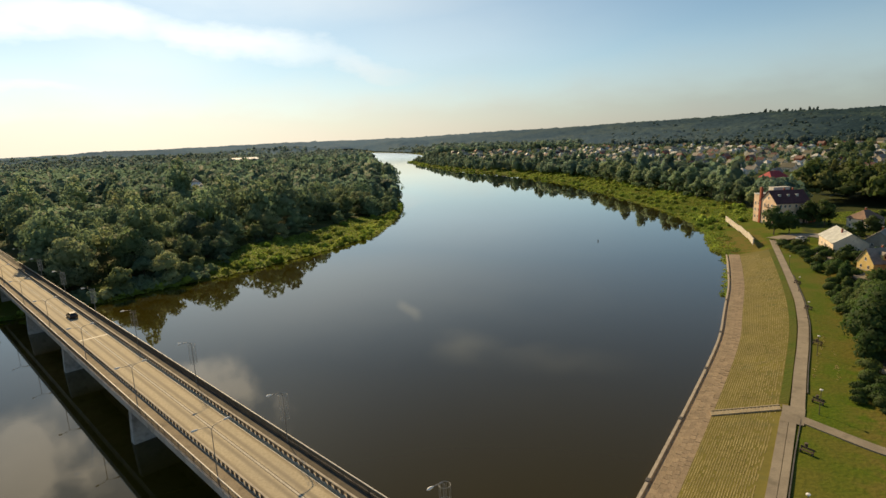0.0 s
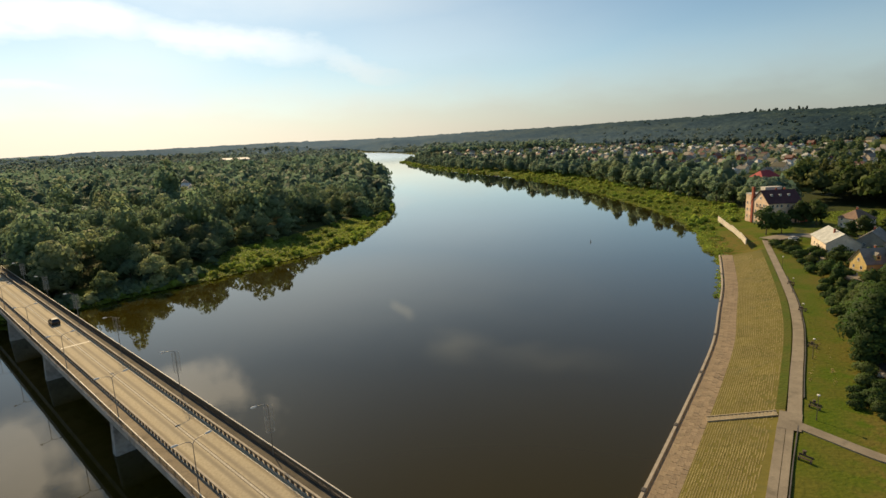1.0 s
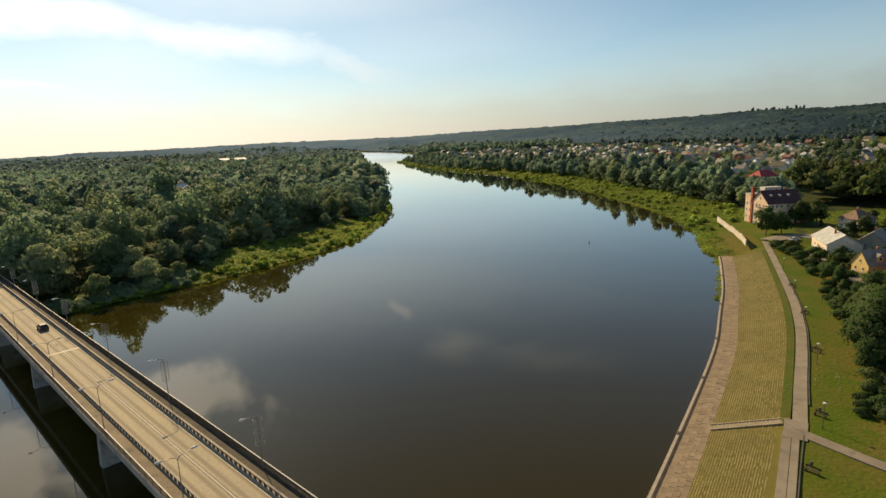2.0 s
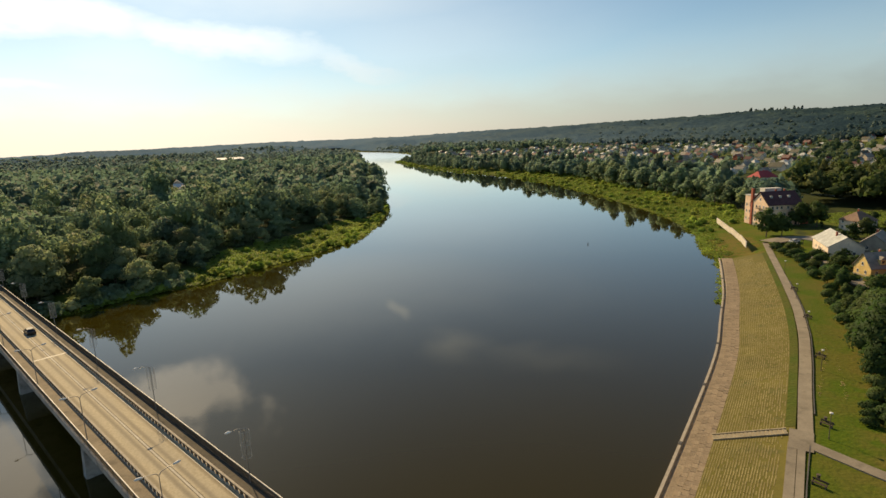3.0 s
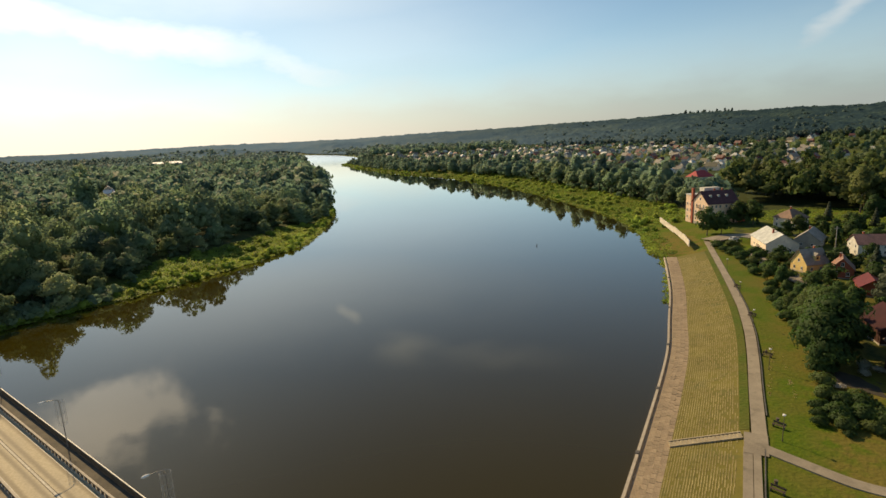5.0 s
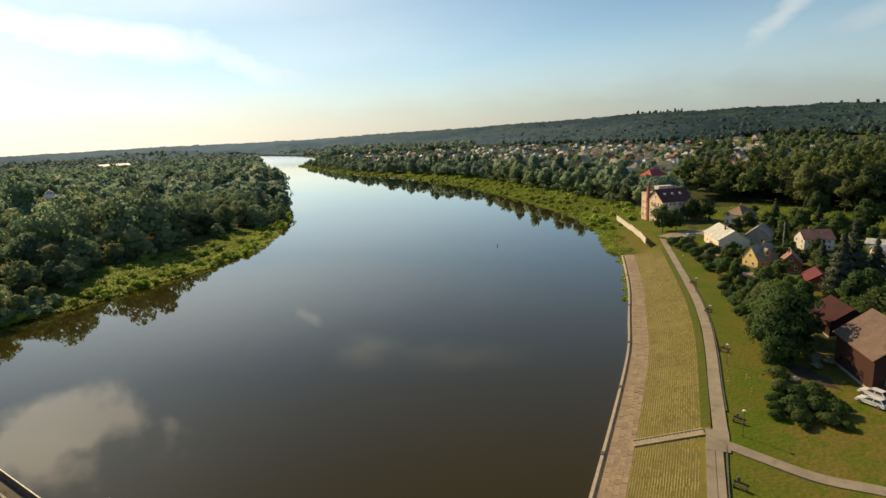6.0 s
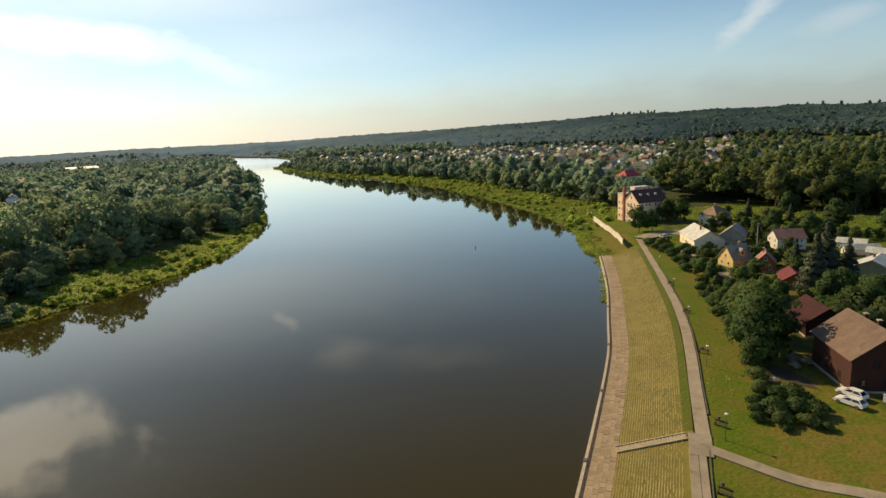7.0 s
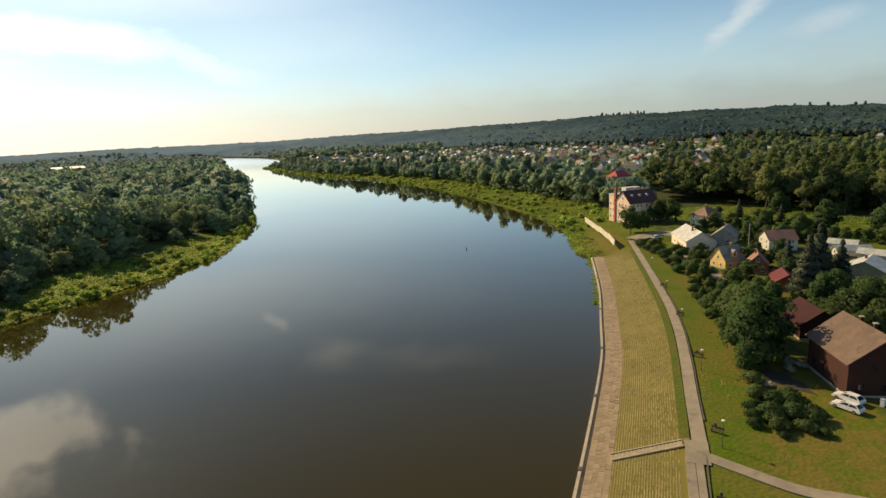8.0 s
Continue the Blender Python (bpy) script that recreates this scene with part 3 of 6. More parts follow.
def smooth_line(pts, n):
    """n points evenly along a smoothed line through the given ones."""
    p = np.array(pts, dtype=float)
    k = np.concatenate(([0], np.cumsum(np.hypot(*np.diff(p, axis=0).T))))
    fine = np.linspace(0, k[-1], 400)
    xy = np.stack([np.interp(fine, k, p[:, i]) for i in range(2)], axis=1)
    for _ in range(3):
        pad = np.vstack((np.repeat(xy[:1], 9, 0), xy, np.repeat(xy[-1:], 9, 0)))
        mid = np.stack([np.convolve(pad[:, i], np.ones(19) / 19, "valid") for i in range(2)], axis=1)
        mid[0], mid[-1] = xy[0], xy[-1]
        xy = mid
    k = np.concatenate(([0], np.cumsum(np.hypot(*np.diff(xy, axis=0).T))))
    q = np.linspace(0, k[-1], n)
    return np.stack([np.interp(q, k, xy[:, i]) for i in range(2)], axis=1)


def offset_line(line, dist):
    t = np.gradient(line, axis=0)
    t /= np.hypot(t[:, 0], t[:, 1])[:, None]
    return line + np.stack((t[:, 1], -t[:, 0]), axis=1) * np.asarray(dist).reshape(-1, 1)


WALL_UP = smooth_line(WALL[::-1], 360)             # from behind the camera to the wall's far end
PATH_LINE = smooth_line(PATH_MID, 360)
# width of the slope at each wall station: up to the near edge of the path
SLOPE_W = np.array([segment_distance(np.array([x]), np.array([y]), PATH_LINE)[0] for x, y in WALL_UP]) - 1.15
KERB_X = 4.3


def strip(name, lines, material, label, category, attrs=None, kind="structure", smooth=False):
    """A sheet through several lines of equal length, each (n, 3)."""
    n, k = len(lines[0]), len(lines)
    v = np.concatenate(lines)
    i = (np.arange(k - 1)[:, None] * n + np.arange(n - 1)[None, :]).ravel()
    me = mesh_np(name, v, [np.stack((i, i + 1, i + n + 1, i + n), axis=1)[:, ::-1]], material, attrs, smooth)
    return tagged(new(name, me), label, category, kind=kind)


def lifted(line, z):
    return np.column_stack((line, np.broadcast_to(z, len(line))))


def slope_z(f):
    return 1.15 + 2.65 * f


# low concrete wall along the water
prof = [(-0.22, -1.6), (-0.22, 0.98), (0.22, 0.98), (0.26, 0.30), (0.78, 0.28), (0.80, 1.0)]
strip("river_wall", [lifted(offset_line(WALL_UP, u), z) for u, z in prof], M["rail_light"], "weathered low concrete wall along the river edge", "river wall")
strip("bank_bed", [lifted(offset_line(WALL_UP, u), z) for u, z in ((0.8, 1.02), (KERB_X, 1.09))], M["slab"],
      "brown worn paving at the foot of the bank", "paving")
for x, y in ((40.8, 79.9), (54.9, 99.6), (67.9, 118.6), (82.0, 143.4), (97.6, 171.6), (29.2, 63.8)):
    i = int(np.argmin(np.hypot(WALL_UP[:, 0] - x, WALL_UP[:, 1] - y)))
    t = WALL_UP[i + 1] - WALL_UP[i]
    bm = bmesh.new()
    box(bm, -0.45, 0.45, -0.30, 0.30, 0.97, 1.12)
    bmesh.ops.bevel(bm, geom=bm.edges[:], offset=0.03, segments=1, affect="EDGES")
    block = thing("wall_block", "dark capping block on the low river wall", "wall block", pose(WALL_UP[i][0], WALL_UP[i][1], 0, 0, 0, math.degrees(math.atan2(t[1], t[0]))), group="blocks on the river wall")
    part("cap", bm, M["kerb"], block)
sl = [lifted(offset_line(WALL_UP, KERB_X + (SLOPE_W - KERB_X) * f), slope_z(f)) for f in np.linspace(0, 1, 9)]
strip("bank_slope", sl, M["grid_grass"], "sloping river bank with dry yellow grass between concrete grids", "bank", smooth=True)


vg = [lifted(offset_line(WALL_UP, KERB_X + (SLOPE_W - KERB_X) * f), slope_z(f) + 0.05) for f in (0.87, 0.94, 1.0)]
strip("verge", [v[215:] for v in vg], M["ground"], "green grass verge between the bank and the footpath", "grass verge",
      {"lawn": np.full(3 * len(vg[0][215:]), 0.55)})


def bank_point(i, f):
    """A place on the slope: station i of the wall line, f from its foot to its top."""
    i = min(max(i, 0), len(WALL_UP) - 1.001)
    a, w = int(i), i - int(i)
    t = WALL_UP[min(a + 1, len(WALL_UP) - 1)] - WALL_UP[a]
    t = t / np.hypot(*t)
    p = WALL_UP[a] * (1 - w) + WALL_UP[a + 1] * w
    width = SLOPE_W[a] * (1 - w) + SLOPE_W[a + 1] * w
    o = KERB_X + (width - KERB_X) * f
    return Vector((p[0] + t[1] * o, p[1] - t[0] * o, slope_z(f))), Vector((t[0], t[1], 0)), Vector((t[1], -t[0], 0))


def build_ribs():
    """Concrete grid ribs that stand a little proud of the grass: lines along the bank, broken into blocks."""
    rng = np.random.default_rng(5)
    verts, quads = [], []
    step_len = np.hypot(*np.diff(WALL_UP, axis=0).T).mean()
    rows = 25
    stair_at = float(np.argmin(np.hypot(WALL_UP[:, 0] - 41.5, WALL_UP[:, 1] - 81)))
    for r in range(rows):
        f = 0.02 + 0.83 * r / (rows - 1)
        st = float(np.argmin(np.hypot(WALL_UP[:, 0] - 20, WALL_UP[:, 1] - 51)))
        st += rng.uniform(0, 0.95) / step_len
        while st < 354:
            ln = 0.95 / step_len
            shown = 0.97 - 0.14 * (f > 0.75) - (0.22 if st > stair_at and f > 0.40 else 0.0)
            if rng.random() < shown and not (f > 0.55 and st > 344):
                c, t, w = bank_point(st + ln / 2, f + rng.normal(0, 0.0016))
                hw, hl, h = 0.066 + rng.normal(0, 0.010), 0.455 + rng.normal(0, 0.015), 0.035 + rng.normal(0, 0.012)
                k = len(verts)
                up = Vector((0, 0, 1))
                for dz in (-0.06, h):
                    for a, b in ((-1, -1), (1, -1), (1, 1), (-1, 1)):
                        verts.append(c + t * (a * hl) + w * (b * hw) + up * (dz + b * hw * 0.27))
                quads += [(k + 4, k + 5, k + 6, k + 7), (k, k + 1, k + 5, k + 4), (k + 1, k + 2, k + 6, k + 5), (k + 2, k + 3, k + 7, k + 6), (k + 3, k, k + 4, k + 7)]
            st += ln
    me = mesh_np("grid_blocks", np.array(verts), [np.array(quads)], M["rib"])
    tagged(new("grid_blocks", me), "rows of mossy concrete grid blocks set in the grassy bank", "grid blocks", kind="stuff")


build_ribs()


def build_slabs():
    """Uneven brown slabs on the strip behind the river wall; those by the stair are single pieces."""
    rng = np.random.default_rng(6)
    bed = bpy.data.objects["bank_bed"]
    bm = bmesh.new()
    box(bm, -0.58, 0.58, -0.39, 0.39, -0.08, 0.05)
    for v in bm.verts:
        if v.co.z > 0:
            v.co.x *= 0.97
            v.co.y *= 0.96
    one = part("paving_slab", bm, M["slab"], bed)
    rest_v, rest_q = [], []
    step_len = np.hypot(*np.diff(WALL_UP, axis=0).T).mean()
    st = float(np.argmin(np.hypot(WALL_UP[:, 0] - 18, WALL_UP[:, 1] - 49)))
    count = 0
    while st < 352:
        for r in range(4):
            if rng.random() < 0.04:
                continue
            a = int(st + (0.5 / step_len if r % 2 else 0))
            t = WALL_UP[min(a + 1, 359)] - WALL_UP[min(a, 358)]
            t = t / np.hypot(*t)
            fr = st + (0.6 / step_len if r % 2 else 0) - a
            p = WALL_UP[min(a, 358)] + t * fr * step_len
            o = 1.30 + 0.86 * r
            x, y = p[0] + t[1] * o, p[1] - t[0] * o
            m = pose(x, y, 1.0 + 0.02 * r + rng.normal(0, 0.016), rng.normal(0, 1.0), rng.normal(0, 1.0), math.degrees(math.atan2(t[1], t[0])) + rng.normal(0, 2.2))
            if count < 300 and y > 55:
                ob = one if count == 0 else new("paving_slab", one.data)
                ob.parent = bed
                ob.matrix_basis = m
                count += 1
            else:
                k = len(rest_v)
                rest_v += [m @ v.co for v in one.data.vertices]
                rest_q += [[k + i for i in f.vertices] for f in one.data.polygons]
        st += 1.2 / step_len
    me = mesh_np("paving", np.array(rest_v), [np.array(rest_q)], M["slab"])
    o = tagged(new("paving", me), kind="stuff")
    o.parent = bed


build_slabs()


def stair_across():
    """The concrete strip with side kerbs that climbs the bank to the path junction."""
    ob = thing("bank_stair", "pale concrete stair strip climbing the grassy river bank", "stairs", kind="structure")
    a, b = Vector((46.3, 80.9, 1.27)), Vector((55.6, 77.2, 3.80))
    n = 18
    d = (b - a) / n
    side = Vector((d.x, d.y, 0)).normalized().cross(Vector((0, 0, 1)))
    for i in range(n):
        bm = bmesh.new()
        c = a + d * i
        m = Matrix.Translation(c) @ Matrix((( d.x / d.xy.length, -side.x, 0, 0), (d.y / d.xy.length, -side.y, 0, 0), (0, 0, 1, 0), (0, 0, 0, 1)))
        box(bm, 0, d.xy.length + 0.02, -0.60, 0.60, -0.4, 0.06, m)
        part("step", bm, M["stair"], ob)
    for sgn in (-1, 1):
        bm = bmesh.new()
        beam(bm, a + side * 0.78 * sgn + Vector((0, 0, 0.0)), b + side * 0.78 * sgn + Vector((0, 0, 0.0)), 0.20, 0.24)
        part("kerb", bm, M["stair"], ob)


stair_across()

# ---- footpaths ----


def path_ribbon(name, pts, width, z, label, n=160, material="path", thick=0.35):
    line = smooth_line(pts, n)
    zz = np.array([max(z, 0.0)] * n)
    a, b = offset_line(line, -width / 2), offset_line(line, width / 2)
    lo = -thick
    return strip(name, [lifted(a, zz + lo), lifted(a, zz), lifted(b, zz), lifted(b, zz + lo)], M[material], label, "footpath")


path_ribbon("path_main", PATH_MID[5:], 2.0, 3.93, "grey paved footpath along the top of the bank", 300)
LOW = smooth_line(PATH_LOW, 160)
path_ribbon("path_lower", [tuple(p) for p in offset_line(LOW, 0.53)], 0.96, 3.925, "grey paved footpath along the lower bank", 150)
path_ribbon("path_side", [(55.8, 73.9), (58.8, 68.4), (61.4, 63.6), (62.8, 62.1), (66.2, 60.0), (80, 46), (110, 20)], 2.1, 3.945, "grey paved side path crossing the lawn", 80)
path_ribbon("path_junction", [(54.1, 72.0), (55.6, 74.1), (57.6, 76.9)], 3.1, 3.94, "grey paved landing where the footpaths meet", 20)
path_ribbon("path_shoulder", [tuple(p) for p in offset_line(LOW, -0.60)][70:], 1.16, 3.90, "pale concrete shoulder strip beside the footpath", 60)
path_ribbon("path_kerb", [(x + 1.02, y - 0.72) for x, y in PATH_MID[6:12]], 0.16, 3.96, "dark kerb along the footpath", 160, "kerb")
path_ribbon("path_kerb_2", [(40.3, 51.6), (49.8, 64.6), (56.1, 72.9)], 0.16, 3.96, "dark kerb along the footpath", 60, "kerb")
path_ribbon("street", [(190, 40), (150, 92), (140, 114), (128, 130), (121, 143), (126, 160), (134, 184)], 4.2, 4.62, "pale sandy lane between the houses", 80, "path")

path_ribbon("yard_soil", [(83.0, 92.5), (85.6, 87.0), (87.8, 82.0), (89.6, 78.6)], 5.6, gz(86, 86) + 0.05, "bare dark soil beside the brown house, tree shade in its colour", 30, "soil")

# low pale retaining wall on the grass slope by the large house
bm = bmesh.new()
rw = [(123.6, 203.5), (128.5, 216.0), (134.0, 232.5), (142.0, 259.0)]
for (x0, y0), (x1, y1) in zip(rw, rw[1:]):
    beam(bm, (x0, y0, 4.45), (x1, y1, 4.85), 0.3, 2.2)
ret = thing("retaining_wall", "pale concrete retaining wall on the grassy slope", "wall", kind="structure")
part("wall_body", bm, M["pale_concrete"], ret)
bm = bmesh.new()
for (x0, y0), (x1, y1) in zip(rw, rw[1:]):
    beam(bm, (x0, y0, 5.61), (x1, y1, 6.01), 0.4, 0.12)
part("coping", bm, M["pale_concrete"], ret)

# ---- bridge ----
BR = Matrix(((math.sqrt(0.5), math.sqrt(0.5), 0, 0), (-math.sqrt(0.5), math.sqrt(0.5), 0, 0), (0, 0, 1, 0), (0, 0, 0, 1)))
ROAD_Z = 8.75
S0, S1 = -330.0, 60.0


def build_bridge():
    br = thing("road_bridge", "long concrete road bridge with two walkways crossing the river", "bridge", BR)

    def bpart(name, boxes, mat, label=""):
        bm = bmesh.new()
        for b in boxes:
            box(bm, *b)
        return part(name, bm, M[mat], br, label)

    bpart("roadway", [(S0, S1, 23.2, 29.65, ROAD_Z - 0.3, ROAD_Z)], "asphalt", "sun-bleached worn asphalt with wheel tracks")
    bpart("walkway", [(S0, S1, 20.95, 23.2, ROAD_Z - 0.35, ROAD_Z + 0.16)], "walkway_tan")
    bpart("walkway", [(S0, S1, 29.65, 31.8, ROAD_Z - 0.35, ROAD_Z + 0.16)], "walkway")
    bpart("fascia", [(S0, S1, 20.7, 20.95, ROAD_Z - 0.75, ROAD_Z + 0.24)], "concrete")
    bpart("fascia", [(S0, S1, 31.8, 32.05, ROAD_Z - 0.75, ROAD_Z + 0.24)], "concrete")
    bpart("girder", [(S0, S1, 21.7, 24.6, ROAD_Z - 2.4, ROAD_Z - 0.36)], "pier_concrete")
    bpart("girder", [(S0, S1, 28.2, 31.1, ROAD_Z - 2.4, ROAD_Z - 0.36)], "pier_concrete")
    bpart("deck_slab", [(S0, S1, 20.95, 31.8, ROAD_Z - 0.7, ROAD_Z - 0.352)], "pier_concrete")
    for s in (-267, -224, -181.5, -141, -94.7, -52, -10):
        bm = bmesh.new()
        pts = [(21.5, -2.5), (22.0, ROAD_Z - 2.4), (31.0, ROAD_Z - 2.4), (31.5, -2.5)]
        lo = [bm.verts.new((s - 0.9, u, z)) for u, z in pts]
        hi = [bm.verts.new((s + 0.9, u, z)) for u, z in pts]
        bm.faces.new(lo)
        bm.faces.new(hi[::-1])
        for i in range(4):
            bm.faces.new((lo[i], lo[(i + 1) % 4], hi[(i + 1) % 4], hi[i]))
        bmesh.ops.bevel(bm, geom=bm.edges[:], offset=0.15, segments=2, affect="EDGES")
        part("pier", bm, M["pier_concrete"], br, "grey concrete pier standing in the water")
    # surface marks
    z = ROAD_Z + 0.006
    bpart("seam", [(S0, S1, 26.30, 26.38, z, z + 0.004)], "seam")
    bpart("lane_line", [(S0, S1, 26.44, 26.62, z, z + 0.004)], "lane", "worn pale centre line")
    bpart("seam", [(S0, S1, 26.68, 26.76, z, z + 0.004)], "seam")
    bpart("lane_line", [(S0, S1, 23.62, 23.74, z, z + 0.004)], "lane", "worn pale edge line")
    bpart("lane_line", [(S0, S1, 29.20, 29.32, z, z + 0.004)], "lane", "worn pale edge line")
    for s, w in ((-224, 0.12), (-132.6, 0.34)):
        bpart("expansion_joint", [(s - w, s + w, 23.35, 29.5, z, z + 0.008)], "joint")
    # balustrades between road and walkways
    for u, side in ((23.2, -1), (29.8, 1)):
        bpart("balustrade_rail", [(S0, S1, u - 0.13, u + 0.13, ROAD_Z + 0.80, ROAD_Z + 0.90)], "rail_light")
        bpart("balustrade_base", [(S0, S1, u - 0.16, u + 0.16, ROAD_Z, ROAD_Z + 0.17)], "rail_light")
        me = None
        s = -240.0
        while s < -5:
            if me is None:
                bm = bmesh.new()
                box(bm, -0.24, 0.24, -0.08, 0.08, ROAD_Z + 0.17, ROAD_Z + 0.80)
                o = part("post", bm, M["rail_dark"], br)
                me = o.data
            else:
                o = new("post", me)
                o.parent = br
            o.location = (s, u, 0)
            s += 1.25
    # outer railings
    for u, w, gap in ((21.0, 0.014, 0.24), (31.75, 0.02, 0.125)):
        bpart("top_rail", [(S0, S1, u - 0.05, u + 0.05, ROAD_Z + 1.16, ROAD_Z + 1.27)], "rail_pale")
        bpart("lower_rail", [(S0, S1, u - 0.03, u + 0.03, ROAD_Z + 0.30, ROAD_Z + 0.36)], "rail_dark")
        bm = bmesh.new()
        s = -250.0
        while s < -5:
            box(bm, s - w, s + w, u - 0.018, u + 0.018, ROAD_Z + 0.2, ROAD_Z + 1.17)
            s += gap
        tagged(part("railing_bar", bm, M["rail_dark"], br), kind="stuff")
        me = None
        s = -240.0
        while s < -5:
            if me is None:
                bm = bmesh.new()
                box(bm, -0.05, 0.05, -0.05, 0.05, ROAD_Z + 0.16, ROAD_Z + 1.18)
                o = part("railing_post", bm, M["rail_dark"], br)
                me = o.data
            else:
                o = new("railing_post", me)
                o.parent = br
            o.location = (s, u, 0)
            s += 2.5
    return br


build_bridge()


def street_lamp(double):
    ob = thing("street_lamp", "tall grey steel lamp with twin arms on the bridge" if double else "tall grey steel lamp with one curved arm on the bridge",
               "street lamp", group="lamps along the bridge")
    bm = bmesh.new()
    tube(bm, [(0, 0, 0), (0, 0, 0.6), (0, 0, 7.0)], [0.10, 0.07, 0.04], 8)
    part("pole", bm, M["steel"], ob)
    for sgn in ((-1, 1) if double else (-1,)):
        bm = bmesh.new()
        tube(bm, [(0, 0, 6.9), (0, 0.25 * sgn, 7.25), (0, 0.8 * sgn, 7.42), (0, 1.6 * sgn, 7.5)], [0.05, 0.045, 0.04, 0.035], 6)
        arm = part("arm", bm, M["steel"], ob)
        bm = bmesh.new()
        tube(bm, [(0, 1.5 * sgn, 7.5), (0, 1.7 * sgn, 7.52), (0, 2.1 * sgn, 7.55), (0, 2.35 * sgn, 7.56)], [0.05, 0.13, 0.16, 0.05], 8)
        part("lamp_head", bm, M["white"], arm, "pale lamp head", smooth=True)
    if not double:
        # a light wire cage round the upper pole
        cage = None
        for z in (6.9, 5.2, 3.5):
            bm = bmesh.new()
            ring = [(0.58 * math.cos(k * math.pi / 8), 0.58 * math.sin(k * math.pi / 8), z) for k in range(17)]
            tube(bm, ring, [0.022] * 17, 4, cap=False)
            if cage is None:
                cage = part("wire_cage", bm, M["wire"], ob, "pale wire cage round the pole")
            else:
                part("ring", bm, M["wire"], cage)
        for k in range(12):
            a = k * math.pi / 6
            bm = bmesh.new()
            tube(bm, [(0.58 * math.cos(a), 0.58 * math.sin(a), 3.5), (0.58 * math.cos(a), 0.58 * math.sin(a), 6.9)], [0.015, 0.015], 4)
            part("wire", bm, M["wire"], cage)
    return ob


first = street_lamp(False)
first.matrix_world = BR @ pose(-30, 31.6, ROAD_Z + 0.16)
for s in (-60, -90, -120, -150, -180, -210, -240):
    copy_thing(first, BR @ pose(s, 31.6, ROAD_Z + 0.16))
first = street_lamp(True)
first.matrix_world = BR @ pose(-29, 21.3, ROAD_Z + 0.16)
for s in (-58.5, -87, -116, -146, -176, -206):
    copy_thing(first, BR @ pose(s, 21.3, ROAD_Z + 0.16))

# ---- cars ----


def car(paint, label, dark_glass=True):
    """A small car: x is its length, nose at +x."""
    ob = thing("car", label, "car")
    bm = bmesh.new()
    side = [(-2.1, 0.35), (-2.15, 0.75), (-2.05, 0.95), (-1.2, 0.98), (0.75, 0.95), (1.9, 0.78), (2.1, 0.6), (2.1, 0.35)]
    rows = []
    for y, inset in ((-0.85, 0.0), (-0.6, 0.0), (0.6, 0.0), (0.85, 0.0)):
        rows.append([bm.verts.new((x, y, z + (0.03 if abs(y) < 0.7 and z > 0.7 else 0))) for x, z in side])
    for r0, r1 in zip(rows, rows[1:]):
        for i in range(len(side)):
            j = (i + 1) % len(side)
            bm.faces.new((r0[i], r0[j], r1[j], r1[i]))
    bm.faces.new(rows[0])
    bm.faces.new(rows[-1][::-1])
    bmesh.ops.bevel(bm, geom=[e for e in bm.edges if e.calc_face_angle(0) > 0.5], offset=0.06, segments=2, affect="EDGES")
    body = part("body", bm, paint, ob, smooth=False)
    bm = bmesh.new()
    lo = [(-1.95, -0.78), (0.95, -0.78), (0.95, 0.78), (-1.95, 0.78)]
    hi = [(-1.45, -0.6), (0.15, -0.6), (0.15, 0.6), (-1.45, 0.6)]
    for i in range(4):
        bm = bmesh.new()
        (x0, y0), (x1, y1) = lo[i], lo[(i + 1) % 4]
        (x2, y2), (x3, y3) = hi[(i + 1) % 4], hi[i]
        bm.faces.new([bm.verts.new(p) for p in ((x0, y0, 0.96), (x1, y1, 0.96), (x2, y2, 1.38), (x3, y3, 1.38))])
        part("window", bm, M["glass"], ob, "dark car glass")
        bm = bmesh.new()
        tube(bm, [(x0, y0, 0.95), (x3, y3, 1.39)], [0.07, 0.06], 6)
        part("pillar", bm, paint, ob)
    for s in (-1, 1):
        bm = bmesh.new()
        tube(bm, [(-0.45, 0.79 * s, 0.95), (-0.55, 0.61 * s, 1.39)], [0.06, 0.05], 6)
        part("pillar", bm, paint, ob)
    bm = bmesh.new()
    box(bm, -1.5, 0.2, -0.64, 0.64, 1.36, 1.45)
    bmesh.ops.bevel(bm, geom=bm.edges[:], offset=0.04, segments=2, affect="EDGES")
    part("roof", bm, paint, ob)
    for x in (-1.35, 1.3):
        for y in (-0.8, 0.8):
            bm = bmesh.new()
            tube(bm, [(x, y - 0.1, 0.31), (x, y + 0.1, 0.31)], [0.31, 0.31], 14)
            w = part("wheel", bm, M["rubber"], ob)
            bm = bmesh.new()
            tube(bm, [(x, y - 0.11, 0.31), (x, y + 0.11, 0.31)], [0.18, 0.18], 10)
            part("rim", bm, M["steel"], w)
    for y in (-0.6, 0.6):
        bm = bmesh.new()
        box(bm, 2.02, 2.13, y - 0.17, y + 0.17, 0.58, 0.72)
        part("headlight", bm, M["glass"], ob)
    return ob


